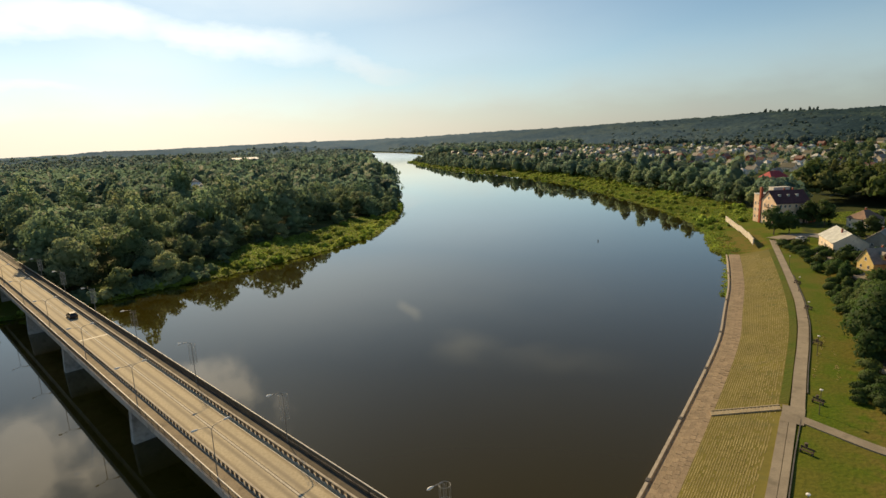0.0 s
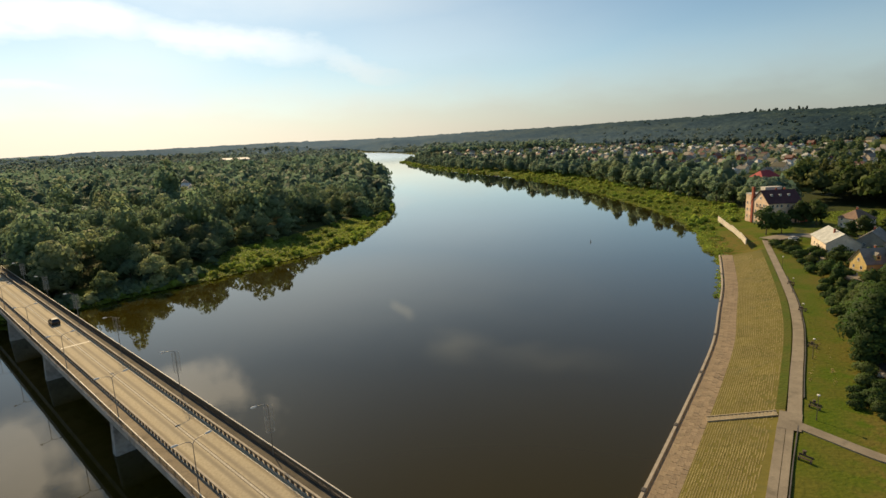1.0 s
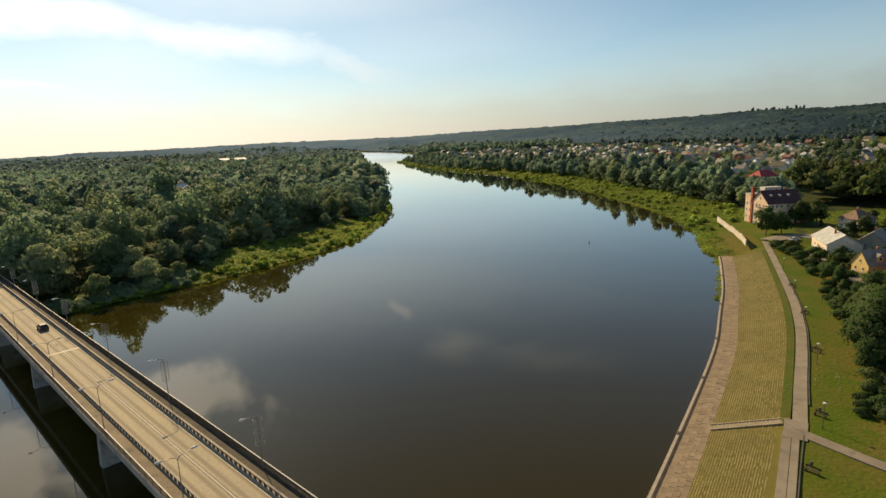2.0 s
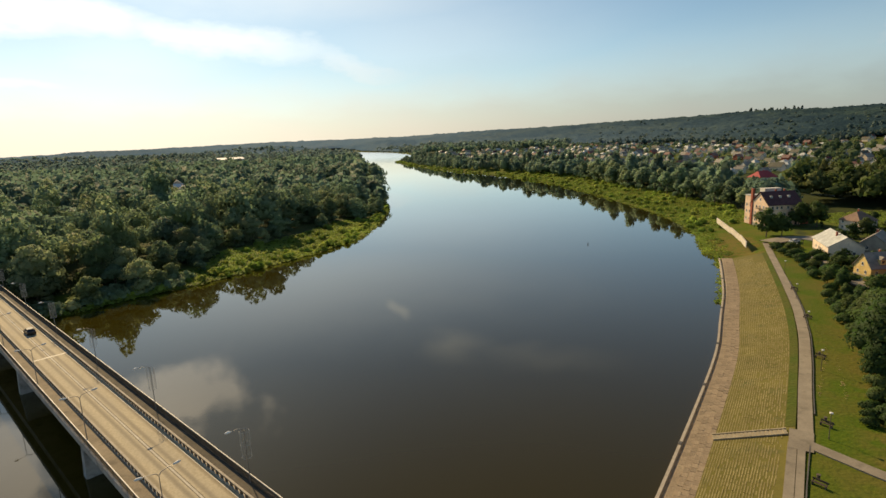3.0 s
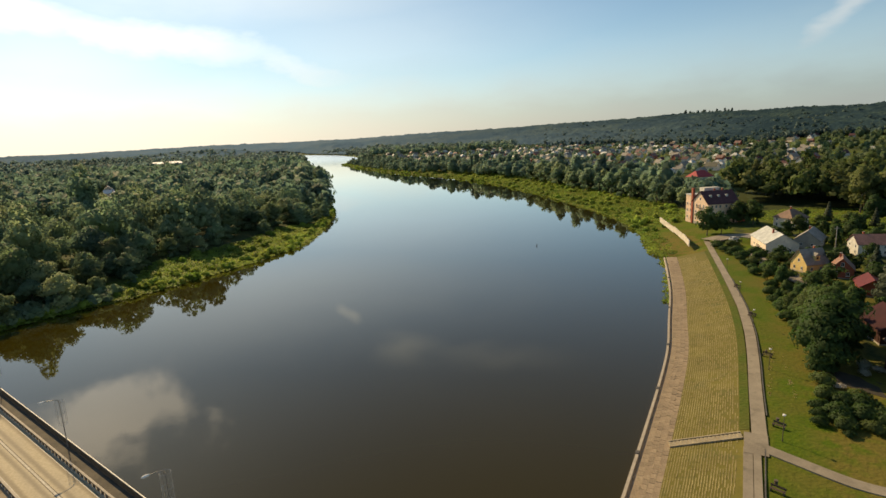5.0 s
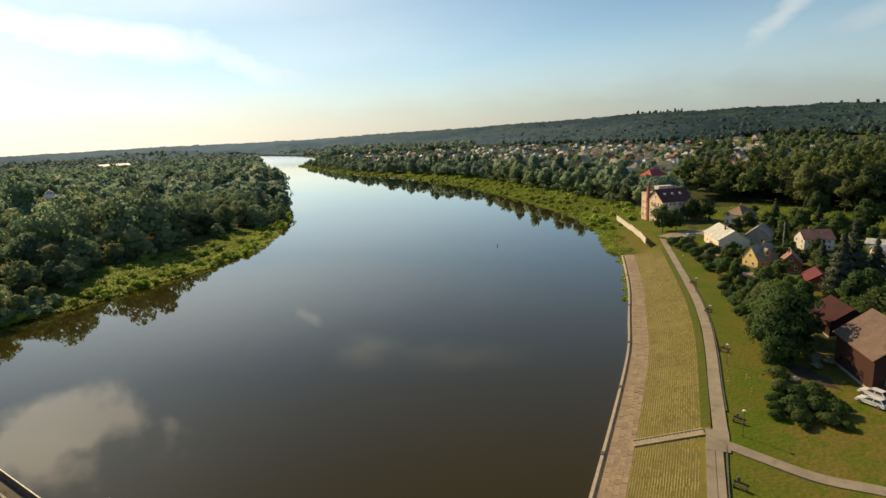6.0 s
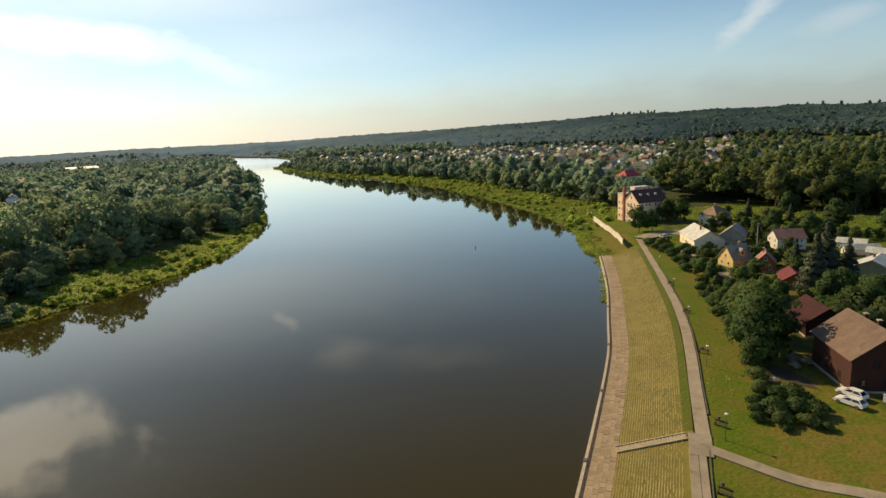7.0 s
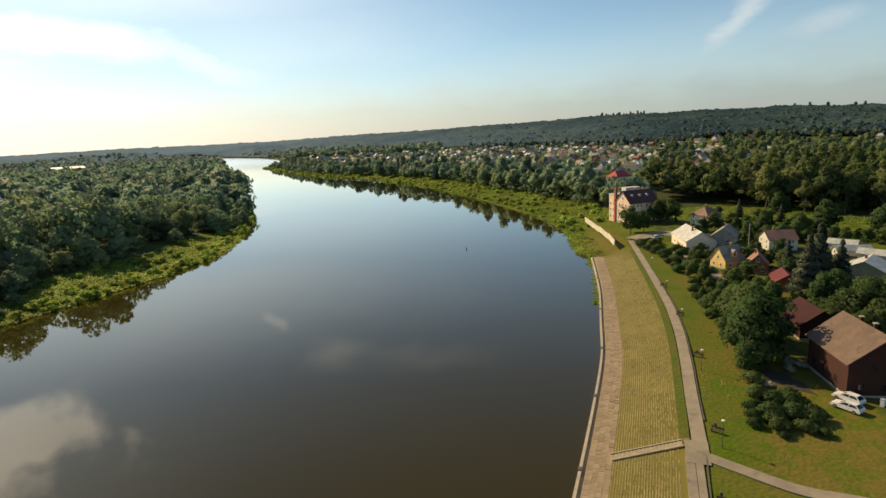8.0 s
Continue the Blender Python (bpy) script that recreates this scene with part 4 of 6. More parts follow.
paint_white = surface("white_car_paint", (0.66, 0.66, 0.66), (0.74, 0.74, 0.74), 0.3, 9, 1, relief=0.0)
paint_dark = surface("dark_car_paint", (0.035, 0.025, 0.02), (0.05, 0.035, 0.03), 0.3, 9, 1, relief=0.0)
car(paint_dark, "dark car driving along the bridge roadway").matrix_world = BR @ pose(-154.5, 27.4, ROAD_Z, 0, 0, 180)
c1 = car(paint_white, "white car parked on grass beside the brown house")
c1.matrix_world = pose(87.6, 78.4, gz(87.6, 78.4), 0, 0, 100)
c2 = car(paint_white, "white car parked on the lawn beside another white car")
c2.matrix_world = pose(84.9, 76.4, gz(84.9, 76.4), 0, 0, 104)

# ---- park lamps, benches ----


def park_lamp():
    ob = thing("park_lamp", "dark slim park lamp with white disc head on the lawn", "park lamp", group="lamps along the footpath")
    bm = bmesh.new()
    tube(bm, [(0, 0, 0), (0, 0, 0.5), (0, 0, 4.0)], [0.09, 0.06, 0.045], 8)
    part("pole", bm, M["rail_dark"], ob)
    bm = bmesh.new()
    tube(bm, [(0, 0, 4.0), (0, 0, 4.08), (0, 0, 4.2), (0, 0, 4.26)], [0.08, 0.25, 0.23, 0.06], 14)
    part("lamp_head", bm, M["white"], ob, "white disc lamp head")
    return ob


lamp = park_lamp()
lamp.matrix_world = pose(60.0, 74.5, gz(60, 74.5))
for x, y in ((41.6, 50.2), (74.8, 96.5), (87.0, 117.5), (99.0, 139.0), (112.0, 163.5)):
    copy_thing(lamp, pose(x, y, gz(x, y)))


def park_bench():
    ob = thing("park_bench", "dark wooden park bench with backrest on the lawn", "bench", group="benches along the footpath")
    for k, y in enumerate((-0.2, -0.05, 0.1)):
        bm = bmesh.new()
        box(bm, -0.9, 0.9, y, y + 0.12, 0.43, 0.47)
        part("seat_slat", bm, M["wood"], ob)
    for z in (0.6, 0.75):
        bm = bmesh.new()
        box(bm, -0.9, 0.9, 0.27, 0.31, z, z + 0.12)
        part("back_slat", bm, M["wood"], ob)
    for x in (-0.75, 0.75):
        bm = bmesh.new()
        box(bm, x - 0.05, x + 0.05, -0.22, 0.26, 0.0, 0.43)
        box(bm, x - 0.05, x + 0.05, 0.24, 0.32, 0.3, 0.9)
        part("leg", bm, M["rail_dark"], ob)
    return ob


def litter_bin():
    ob = thing("litter_bin", "dark round litter bin beside the park bench", "bin", group="bins along the footpath")
    bm = bmesh.new()
    tube(bm, [(0, 0, 0.1), (0, 0, 0.75)], [0.2, 0.25], 12)
    part("drum", bm, M["rail_dark"], ob)
    bm = bmesh.new()
    tube(bm, [(0, 0, 0), (0, 0, 0.12)], [0.06, 0.06], 6)
    part("foot", bm, M["steel"], ob)
    return ob


bench, bin_a = park_bench(), litter_bin()
spots = ((62.1, 77.9), (51.1, 64.2), (78.6, 102.0), (91.5, 124.0), (103.5, 146.5))
for i, (x, y) in enumerate(spots):
    m = pose(x, y, gz(x, y), 0, 0, -57 if i else -60)
    mb = pose(x + 0.9, y + 1.4, gz(x + 0.9, y + 1.4))
    if i == 0:
        bench.matrix_world, bin_a.matrix_world = m, mb
    else:
        copy_thing(bench, m)
        copy_thing(bin_a, mb)

# river marker
buoy = thing("buoy", "small dark channel buoy floating on the river", "buoy", pose(74.4, 241, 0) @ Matrix.Scale(0.75, 4))
bm = bmesh.new()
tube(bm, [(0, 0, -0.2), (0, 0, 0.1), (0, 0, 0.9), (0, 0, 1.5)], [0.25, 0.28, 0.16, 0.05], 10)
part("float", bm, M["rail_dark"], buoy)

# ---- houses ----


def gable_walls(bm, L, W, eave, ridge):
    x, y = L / 2, W / 2
    lo = [bm.verts.new(p) for p in ((-x, -y, -0.8), (x, -y, -0.8), (x, y, -0.8), (-x, y, -0.8))]
    hi = [bm.verts.new(p) for p in ((-x, -y, eave), (x, -y, eave), (x, y, eave), (-x, y, eave))]
    pk = [bm.verts.new(p) for p in ((-x, 0, ridge), (x, 0, ridge))]
    bm.faces.new((lo[0], lo[1], hi[1], hi[0]))
    bm.faces.new((lo[2], lo[3], hi[3], hi[2]))
    bm.faces.new((lo[1], lo[2], hi[2], pk[1], hi[1]))
    bm.faces.new((lo[3], lo[0], hi[0], pk[0], hi[3]))
    bm.faces.new(lo[::-1])
    bm.faces.new((hi[0], hi[1], pk[1], pk[0]))
    bm.faces.new((hi[2], hi[3], pk[0], pk[1]))


def roof_mesh(L, W, eave, ridge, hip=0.0, over=0.45, thick=0.18):
    """A solid gable or hipped roof; hip: how far the ridge ends draw in."""
    bm = bmesh.new()
    slope = (ridge - eave) / (W / 2)
    x, y, e = L / 2 + over, W / 2 + over, eave - slope * over
    hx = L / 2 - hip if hip else x
    rings = []
    for dz in (0.03, 0.03 + thick):
        rings.append(([bm.verts.new((a, b, e + dz)) for a, b in ((-x, -y), (x, -y), (x, y), (-x, y))],
                      [bm.verts.new((a, 0, ridge + dz)) for a in (-hx, hx)]))
    for (q, p), flip in ((rings[0], True), (rings[1], False)):
        fs = [(q[0], q[1], p[1], p[0]), (q[2], q[3], p[0], p[1])]
        if hip:
            fs += [(q[1], q[2], p[1]), (q[3], q[0], p[0])]
        for f in fs:
            bm.faces.new(f[::-1] if flip else f)
    (q0, p0), (q1, p1) = rings
    for a, b in ((0, 1), (2, 3)):
        bm.faces.new((q0[a], q0[b], q1[b], q1[a]))
    if hip:
        for a, b in ((1, 2), (3, 0)):
            bm.faces.new((q0[a], q0[b], q1[b], q1[a]))
    else:
        for a, p, b in ((1, 1, 2), (3, 0, 0)):
            bm.faces.new((q0[a], p0[p], p1[p], q1[a]))
            bm.faces.new((p0[p], q0[b], q1[b], p1[p]))
    return bm


def window(parent, face, at, z, L, W, w=1.0, h=1.3, frame_mat="white", sill=True):
    """A window proud of one wall: face is '-y', '+y', '-x' or '+x'; at: place along the wall."""
    rot, off = {"-y": (0, W / 2), "+x": (90, L / 2), "+y": (180, W / 2), "-x": (270, L / 2)}[face]
    m = pose(0, 0, 0, 0, 0, rot) @ pose(at, -off, z)
    bm = bmesh.new()
    t, dp = 0.09, 0.06
    for b in ((-w / 2, w / 2, -dp, 0.02, 0, t), (-w / 2, w / 2, -dp, 0.02, h - t, h), (-w / 2, -w / 2 + t, -dp, 0.02, t, h - t),
              (w / 2 - t, w / 2, -dp, 0.02, t, h - t), (-0.03, 0.03, -dp + 0.01, 0.02, t, h - t)):
        box(bm, *b, m)
    f = part("window", bm, M[frame_mat], parent)
    bm = bmesh.new()
    box(bm, -w / 2 + t, w / 2 - t, -0.02, -0.005, t, h - t, m)
    part("pane", bm, M["glass"], f)
    if not sill:
        return
    bm = bmesh.new()
    box(bm, -w / 2 - 0.08, w / 2 + 0.08, -0.16, 0.02, -0.07, -0.005, m)
    part("sill", bm, M[frame_mat], f)


def chimney(parent, x, y, z0, z1, w=0.6, mat="redbrick"):
    bm = bmesh.new()
    box(bm, x - w / 2, x + w / 2, y - w / 2, y + w / 2, z0, z1)
    c = part("chimney", bm, M[mat], parent)
    bm = bmesh.new()
    box(bm, x - w / 2 - 0.08, x + w / 2 + 0.08, y - w / 2 - 0.08, y + w / 2 + 0.08, z1 + 0.003, z1 + 0.14)
    part("cap", bm, M["concrete"], c)


def house(name, label, L, W, eave, ridge, wall, roof, hip=0.0, rows=((1.0, "-y", (-2, 2)),), stacks=((1.0, 0.8),), door=None, over=0.45, group="", plain=False):
    """A house with its ridge along x. rows: (height, wall, places) of windows; stacks: (x, y) of chimneys."""
    ob = thing(name, label, "house", group=group)
    bm = bmesh.new()
    if hip:
        box(bm, -L / 2, L / 2, -W / 2, W / 2, -0.8, eave)
    else:
        gable_walls(bm, L, W, eave, ridge - 0.02)
    part("wall", bm, M[wall], ob)
    if not plain:
        bm = bmesh.new()
        box(bm, -L / 2 - 0.06, L / 2 + 0.06, -W / 2 - 0.06, W / 2 + 0.06, -0.85, 0.35)
        part("plinth", bm, M["greywall"], ob)
    part("roof", roof_mesh(L, W, eave, ridge, hip, over), M[roof], ob)
    for z, face, places in rows:
        for a in places:
            window(ob, face, a, z, L, W, 1.3 if plain else 1.0, 1.5 if plain else 1.3, sill=not plain, frame_mat="brownwall" if wall == "brownwall" else "white")
    for x, y in stacks:
        zr = ridge - abs(y) * (ridge - eave) / (W / 2)
        chimney(ob, x, y, zr - 0.6, ridge + 0.9)
    if door:
        face, at = door
        rot, off = {"-y": (0, W / 2), "+x": (90, L / 2), "+y": (180, W / 2), "-x": (270, L / 2)}[face]
        m = pose(0, 0, 0, 0, 0, rot) @ pose(at, -off, 0.2)
        bm = bmesh.new()
        box(bm, -0.5, 0.5, -0.07, 0.02, 0.0, 2.05, m)
        d = part("door", bm, M["wood"], ob)
        bm = bmesh.new()
        box(bm, 0.36, 0.42, -0.12, -0.065, 0.98, 1.1, m)
        part("door_handle", bm, M["steel"], d)
    return ob


def put(ob, x, y, deg, z=None, size=1.0):
    ob.matrix_world = pose(x, y, gz(x, y) if z is None else z, 0, 0, deg) @ Matrix.Scale(size, 4)
    return ob


# the large cream house by the river: its gable looks at the water
big = house("villa", "large cream three-storey house with dark red metal roof", 15, 12, 9.6, 14.6, "peach", "roof_maroon",
            rows=((1.2, "-x", (-3.2, 0, 3.2)), (4.4, "-x", (-3.2, 0, 3.2)), (7.4, "-x", (-2.6, 0.0, 2.6)), (10.6, "-x", (0,)),
                  (1.2, "-y", (-5.5, -3, 0, 3)), (4.4, "-y", (-5.5, -3, 0, 3, 5.5)), (7.4, "-y", (-5.5, -3.5, -1.5, 1.5, 4))),
            stacks=((0.0, 1.0), (4.0, 1.0)), door=("-y", 5.5), over=0.6)
put(big, 161.4, 245.4, 1)
bm = bmesh.new()
box(bm, -7.3, -2.0, 6.0, 11.6, -0.8, 12.2)
part("wing", bm, M["peach"], big)
for z in (1.2, 4.4, 7.4):
    for y in (7.6, 10.2):
        window(big, "-x", -y, z, 14.6, 12)
bm = bmesh.new()
box(bm, -7.5, -1.8, 6.003, 11.8, 12.203, 12.6)
part("wing_roof", bm, M["roof_pale"], big)
bm = bmesh.new()
box(bm, -1.8, 6.0, 6.0, 9.6, -0.8, 15.0)
box(bm, -1.79, 6.2, 5.9, 9.8, 15.0, 15.4)
part("rear_block", bm, M["whitewash"], big)
bm = bmesh.new()
box(bm, -7.95, -7.0, 5.2, 6.5, -0.8, 15.8)
part("chimney", bm, M["redbrick"], big, "tall red brick chimney stack")
for x in (-4.5, -0.5, 3.5):
    bm = bmesh.new()
    box(bm, x - 0.5, x + 0.5, -3.3, -2.2, 12.05, 13.05)
    part("roof_light", bm, M["roof_pale"], big)
bm = bmesh.new()
box(bm, 7.5, 12.0, -5.0, 4.0, -0.8, 6.0)
part("side_wing", bm, M["redbrick"], big)
bm = bmesh.new()
box(bm, 7.4, 12.3, -5.3, 4.3, 6.0, 6.3)
part("side_wing_roof", bm, M["roof_maroon"], big)
for z in (4.2, 7.2):
    bm = bmesh.new()
    box(bm, -8.5, -7.5, -1.6, 1.6, z - 0.12, z + 0.06)
    for y in np.linspace(-1.55, 1.55, 9):
        box(bm, -8.48, -8.42, y - 0.025, y + 0.025, z + 0.06, z + 1.0)
    box(bm, -8.5, -8.4, -1.6, 1.6, z + 1.0, z + 1.08)
    part("balcony", bm, M["rail_dark"], big)

pale = house("house", "long cream house with pale grey metal roof", 19.5, 11, 4.2, 7.6, "cream", "roof_pale",
             rows=((1.1, "+y", (-5, -1.5, 2, 5.5)), (1.1, "-x", (-2.5, 2.5)), (1.2, "-y", (-4, 0, 4))), stacks=((-2.5, 1.2),), door=("+y", 0.2))
put(pale, 145.4, 186.0, 68, size=0.93)
vil = house("house", "two-storey cream house with brown hipped roof", 10.0, 9.5, 5.0, 8.4, "cream", "roof_brown", hip=3.6,
            rows=((1.0, "-x", (-3, 0, 3)), (3.5, "-x", (-3, 3)), (1.0, "-y", (-4, 0, 4)), (3.5, "-y", (-4, 0, 4))), stacks=((1.5, 1.5),))
put(vil, 179.8, 220.2, 12, size=0.92)
yel = house("house", "small yellow house with steep grey roof and dormer", 9.5, 8.0, 3.6, 8.6, "yellow", "roof_grey",
            rows=((0.9, "-x", (-2, 1.6)), (3.9, "-x", (0,)), (0.9, "-y", (-2.5, 1.5))), stacks=((2.0, 0.5),), door=("-y", 3.4))
bm = bmesh.new()
box(bm, -1.0, 1.0, -3.7, -1.0, 4.6, 6.5)
gable = bmesh.new()
v = [gable.verts.new(p) for p in ((-1.25, -3.95, 6.45), (1.25, -3.95, 6.45), (0, -3.95, 7.6), (-1.25, -0.6, 6.45), (1.25, -0.6, 6.45), (0, -0.6, 7.6))]
for f in ((0, 1, 2), (5, 4, 3), (0, 2, 5, 3), (2, 1, 4, 5), (1, 0, 3, 4)):
    gable.faces.new([v[i] for i in f])
dormer = part("dormer", bm, M["yellow"], yel)
part("dormer_roof", gable, M["roof_grey"], dormer)
bm = bmesh.new()
box(bm, -0.5, 0.5, -3.75, -3.69, 5.1, 6.2)
part("dormer_pane", bm, M["glass"], dormer)
put(yel, 134.6, 157.0, 2, size=0.78)
ora = house("house", "small red brick house with orange tiled roof", 7.6, 6.6, 3.2, 6.8, "redbrick", "roof_orange",
            rows=((1.0, "-x", (-1.6, 1.6)), (4.2, "-x", (0,)), (1.0, "-y", (-2, 2))), stacks=((1.5, 0.6),))
put(ora, 137.3, 148.0, 48, size=0.85)
wht = house("house", "two-storey white house with faded red roof", 12.0, 9.5, 5.2, 8.6, "whitewash", "roof_rust",
            rows=((1.0, "-x", (-2.5, 2.5)), (3.4, "-x", (-2.5, 2.5)), (1.0, "-y", (-4, 0, 4)), (3.4, "-y", (-4, 0, 4))), stacks=((-2, 0.8),))
put(wht, 166.0, 168.5, -20, size=0.78)
drk = house("house", "low house with dark grey sheet roof", 13.0, 9.0, 3.4, 7.0, "greywall", "roof_grey",
            rows=((1.0, "-y", (-4, -1, 2)), (1.0, "-x", (-2, 2))), stacks=((2, 0.6),))
put(drk, 160.0, 186.5, 40, size=0.88)

# the big brown house beside the cars
bro = house("house", "large dark brown timber house with brown tiled roof", 12.8, 11.0, 6.0, 10.2, "brownwall", "roof_umber",
            rows=((1.0, "-x", (-3.5, 0, 3.5)), (4.6, "-x", (-1.8, 1.8)), (1.2, "+y", (-4, -1, 3)), (1.2, "-y", (-4, 0, 4))),
            stacks=(), over=0.55)
for x, y in ((2.4, -0.6), (-1.2, -0.8)):
    chimney(bro, x, y, 9.0, 10.75, 0.55, "brownwall")
put(bro, 95.8, 83.0, 66.5)
mar = house("house", "house with maroon metal roof shaded by trees", 11.0, 9.0, 3.6, 6.8, "brownwall", "roof_wine",
            rows=((1.0, "-x", (-2, 2)), (1.0, "+y", (-3, 3))), stacks=())
put(mar, 108.2, 104.0, 66, size=0.9)
red = house("shed", "small shed with deep red metal roof", 8.0, 5.6, 2.6, 4.4, "redbrick", "roof_crimson", rows=((0.9, "-x", (0,)),), stacks=())
put(red, 130.2, 131.4, 55)
oli = house("barn", "olive rendered barn with pale sheet roof", 11.0, 10.0, 3.4, 6.0, "olivewall", "roof_pale", rows=((1.0, "-x", (-3, 3)),), stacks=((0, 0.6),))
put(oli, 156.0, 129.0, 28, size=0.95)
for x, y, L, W, deg in ((183.0, 158.5, 8, 3.4, -62), (177.0, 150.5, 10, 3.2, -25), (176.8, 143.5, 7, 3.4, -66)):
    g = house("greenhouse", "long low shed with white sheet roof", L, W, 2.2, 3.4, "whitewash", "roof_pale", rows=((0.8, "-x", (0,)),), stacks=(), group="white sheds in the yard")
    put(g, x, y, deg)
far_red = house("house", "house with bright red metal roof among trees", 22.0, 16.0, 5.5, 11.5, "whitewash", "roof_red", hip=5.0,
                rows=((1.5, "-x", (-5, 0, 5)), (1.5, "-y", (-6, -2, 2, 6))), stacks=((2, 1),))
put(far_red, 262.0, 418.0, 15, size=0.75)
for x, y, L in ((-522, 1556, 66), (-484, 1462, 56)):
    hall = house("factory_hall", "long pale industrial hall beyond the woods", L, 26, 12.5, 15.0, "whitewash", "white", rows=(), stacks=(), group="halls beyond the woods")
    put(hall, x, y, 18, 5)
for x, y, deg, L in ((-288, 672, 114, 10), (-256, 600, 20, 9), (-240, 574, 112, 9)):
    put(house("house", "pale house half hidden in the woods", L, 7.5, 6.5, 9.5, "cream", "white", rows=((1.0, "-y", (-2.5, 0, 2.5)), (4.0, "-y", (-2.5, 0, 2.5))), stacks=((1, 1),), group="houses in the woods"), x, y, deg)

# ---- the town below the hill ----


def town_mass(kinds, far_off):
    """The houses farthest off, alike in build to the near ones, in one mesh."""
    verts, faces, slots, mats = [], [], [], []
    for k, places in far_off.items():
        parts = [o for o in kinds[k].children_recursive if o.type == "MESH"]
        for m in places:
            for o in parts:
                mat = o.data.materials[0]
                if mat not in mats:
                    mats.append(mat)
                n = len(verts)
                verts += [m @ v.co for v in o.data.vertices]
                faces += [[n + i for i in f.vertices] for f in o.data.polygons]
                slots += [mats.index(mat)] * len(o.data.polygons)
    me = bpy.data.meshes.new("town")
    me.from_pydata(verts, [], faces)
    for mat in mats:
        me.materials.append(mat)
    me.polygons.foreach_set("material_index", slots)
    tagged(new("town", me), "many small pale houses with red, brown and grey roofs", "houses", kind="stuff")


def build_town():
    rng = np.random.default_rng(11)
    kinds = []
    for i, (wall, roof, L, W, eave, ridge, hip) in enumerate((
            ("greywall", "roof_umber", 12, 9, 4.2, 8.2, 0), ("cream", "roof_pale", 11, 9, 5.2, 9.0, 3.5), ("greywall", "roof_pale", 13, 9, 3.8, 7.4, 0),
            ("whitewash", "roof_grey", 11, 10, 5.4, 9.4, 0), ("cream", "roof_grey", 12, 9, 4.0, 8.4, 0), ("cream", "roof_olive", 14, 9, 4.6, 8.8, 0),
            ("redbrick", "roof_rust", 12, 9, 4.6, 8.8, 0), ("whitewash", "roof_maroon", 11, 9, 4.6, 8.8, 0), ("whitewash", "roof_pale", 12, 10, 5.8, 8.6, 3.0), ("whitewash", "roof_grey", 11, 9, 4.4, 8.8, 0), ("greywall", "roof_grey", 10, 9, 4.2, 8.2, 0))):
        names = {"whitewash": "white", "cream": "cream", "greywall": "grey brick", "redbrick": "red brick", "yellow": "yellow"}
        roofs = {"roof_rust": "faded red", "roof_brown": "brown", "roof_pale": "pale metal", "roof_grey": "grey", "roof_orange": "orange tiled", "roof_maroon": "dark red", "roof_umber": "dark brown", "roof_olive": "dull grey"}
        kinds.append(house("house", f"{names[wall]} town house with {roofs[roof]} {'hipped' if hip else 'gabled'} roof", L, W, eave, ridge, wall, roof, hip=hip,
                           rows=((1.1, "-y", (-3, 3)), (1.1, "-x", (0,))), stacks=((1.5, 0.7),), group="houses of the town", plain=True))
    spots = []
    for r in np.arange(470, 1400, 36):
        wide = 26 / r * 57.3
        for az in np.arange(2, 41, wide):
            if r < 560 and az < 17:
                continue
            a, rr = az + rng.normal(0, wide * 0.16), r + rng.normal(0, 7)
            x, y = EYE[0] + rr * math.sin(radians(a)), EYE[1] + rr * math.cos(radians(a))
            keep = 0.86 if 470 < r < 1150 else 0.5
            if rng.random() > keep:
                continue
            spots.append((x, y))
    for r, az in ((760, 43), (700, 46), (860, 45), (930, 48), (820, 50), (1010, 42), (1080, 46), (640, 52), (1150, 50), (980, 52.5), (720, 41), (690, 49), (880, 41.5), (905, 51), (760, 54), (1120, 43.5), (1200, 47), (1060, 54), (1180, 41), (840, 56), (950, 44.5), (1020, 49.5)):
        spots.append((EYE[0] + r * math.sin(radians(az)), EYE[1] + r * math.cos(radians(az))))
    px, py = np.array(spots).T
    ok = bank(px, py) > 85
    used = set()
    out = []
    far_off = {}
    order = sorted(range(len(spots)), key=lambda i: math.hypot(*spots[i]))
    for (x, y), fine in [(spots[i], ok[i]) for i in order]:
        if not fine or math.hypot(x - 262, y - 418) < 30:
            continue
        k = int(rng.integers(len(kinds)))
        m = pose(x, y, gz(x, y), 0, 0, float(rng.choice((20, 110, 200, 290)) + rng.normal(0, 6))) @ Matrix.Scale(rng.uniform(0.62, 0.86), 4)
        if len(out) >= 215:
            far_off.setdefault(k, []).append(m)
        elif k in used:
            copy_thing(kinds[k], m).matrix_basis = m
        else:
            kinds[k].matrix_basis = m
            used.add(k)
        out.append((x, y))
    town_mass(kinds, far_off)
    for k, ob in enumerate(kinds):
        if k not in used:
            ob.matrix_world = pose(520 + 30 * k, 640, gz(520 + 30 * k, 640))
    return np.array(out)


TOWN = build_town()

# yard, shelter and cars between the large house and the pale-roofed house
path_ribbon("yard", [(134, 207), (146, 212), (158, 210), (170, 206)], 7.0, gz(150, 210) + 0.12, "pale gravel yard beside the large house", 40)
shelter = thing("carport", "low wooden carport with grey roof in the yard", "carport", pose(147.0, 199.5, gz(147, 199.5), 0, 0, 20))
for x in (-3.0, 3.0):
    for y in (-2.2, 2.2):
        bm = bmesh.new()
        box(bm, x - 0.08, x + 0.08, y - 0.08, y + 0.08, -0.2, 2.4)
        part("post", bm, M["wood"], shelter)
bm = bmesh.new()
box(bm, -3.5, 3.5, -2.7, 2.7, 2.4, 2.55)
part("roof", bm, M["roof_grey"], shelter)
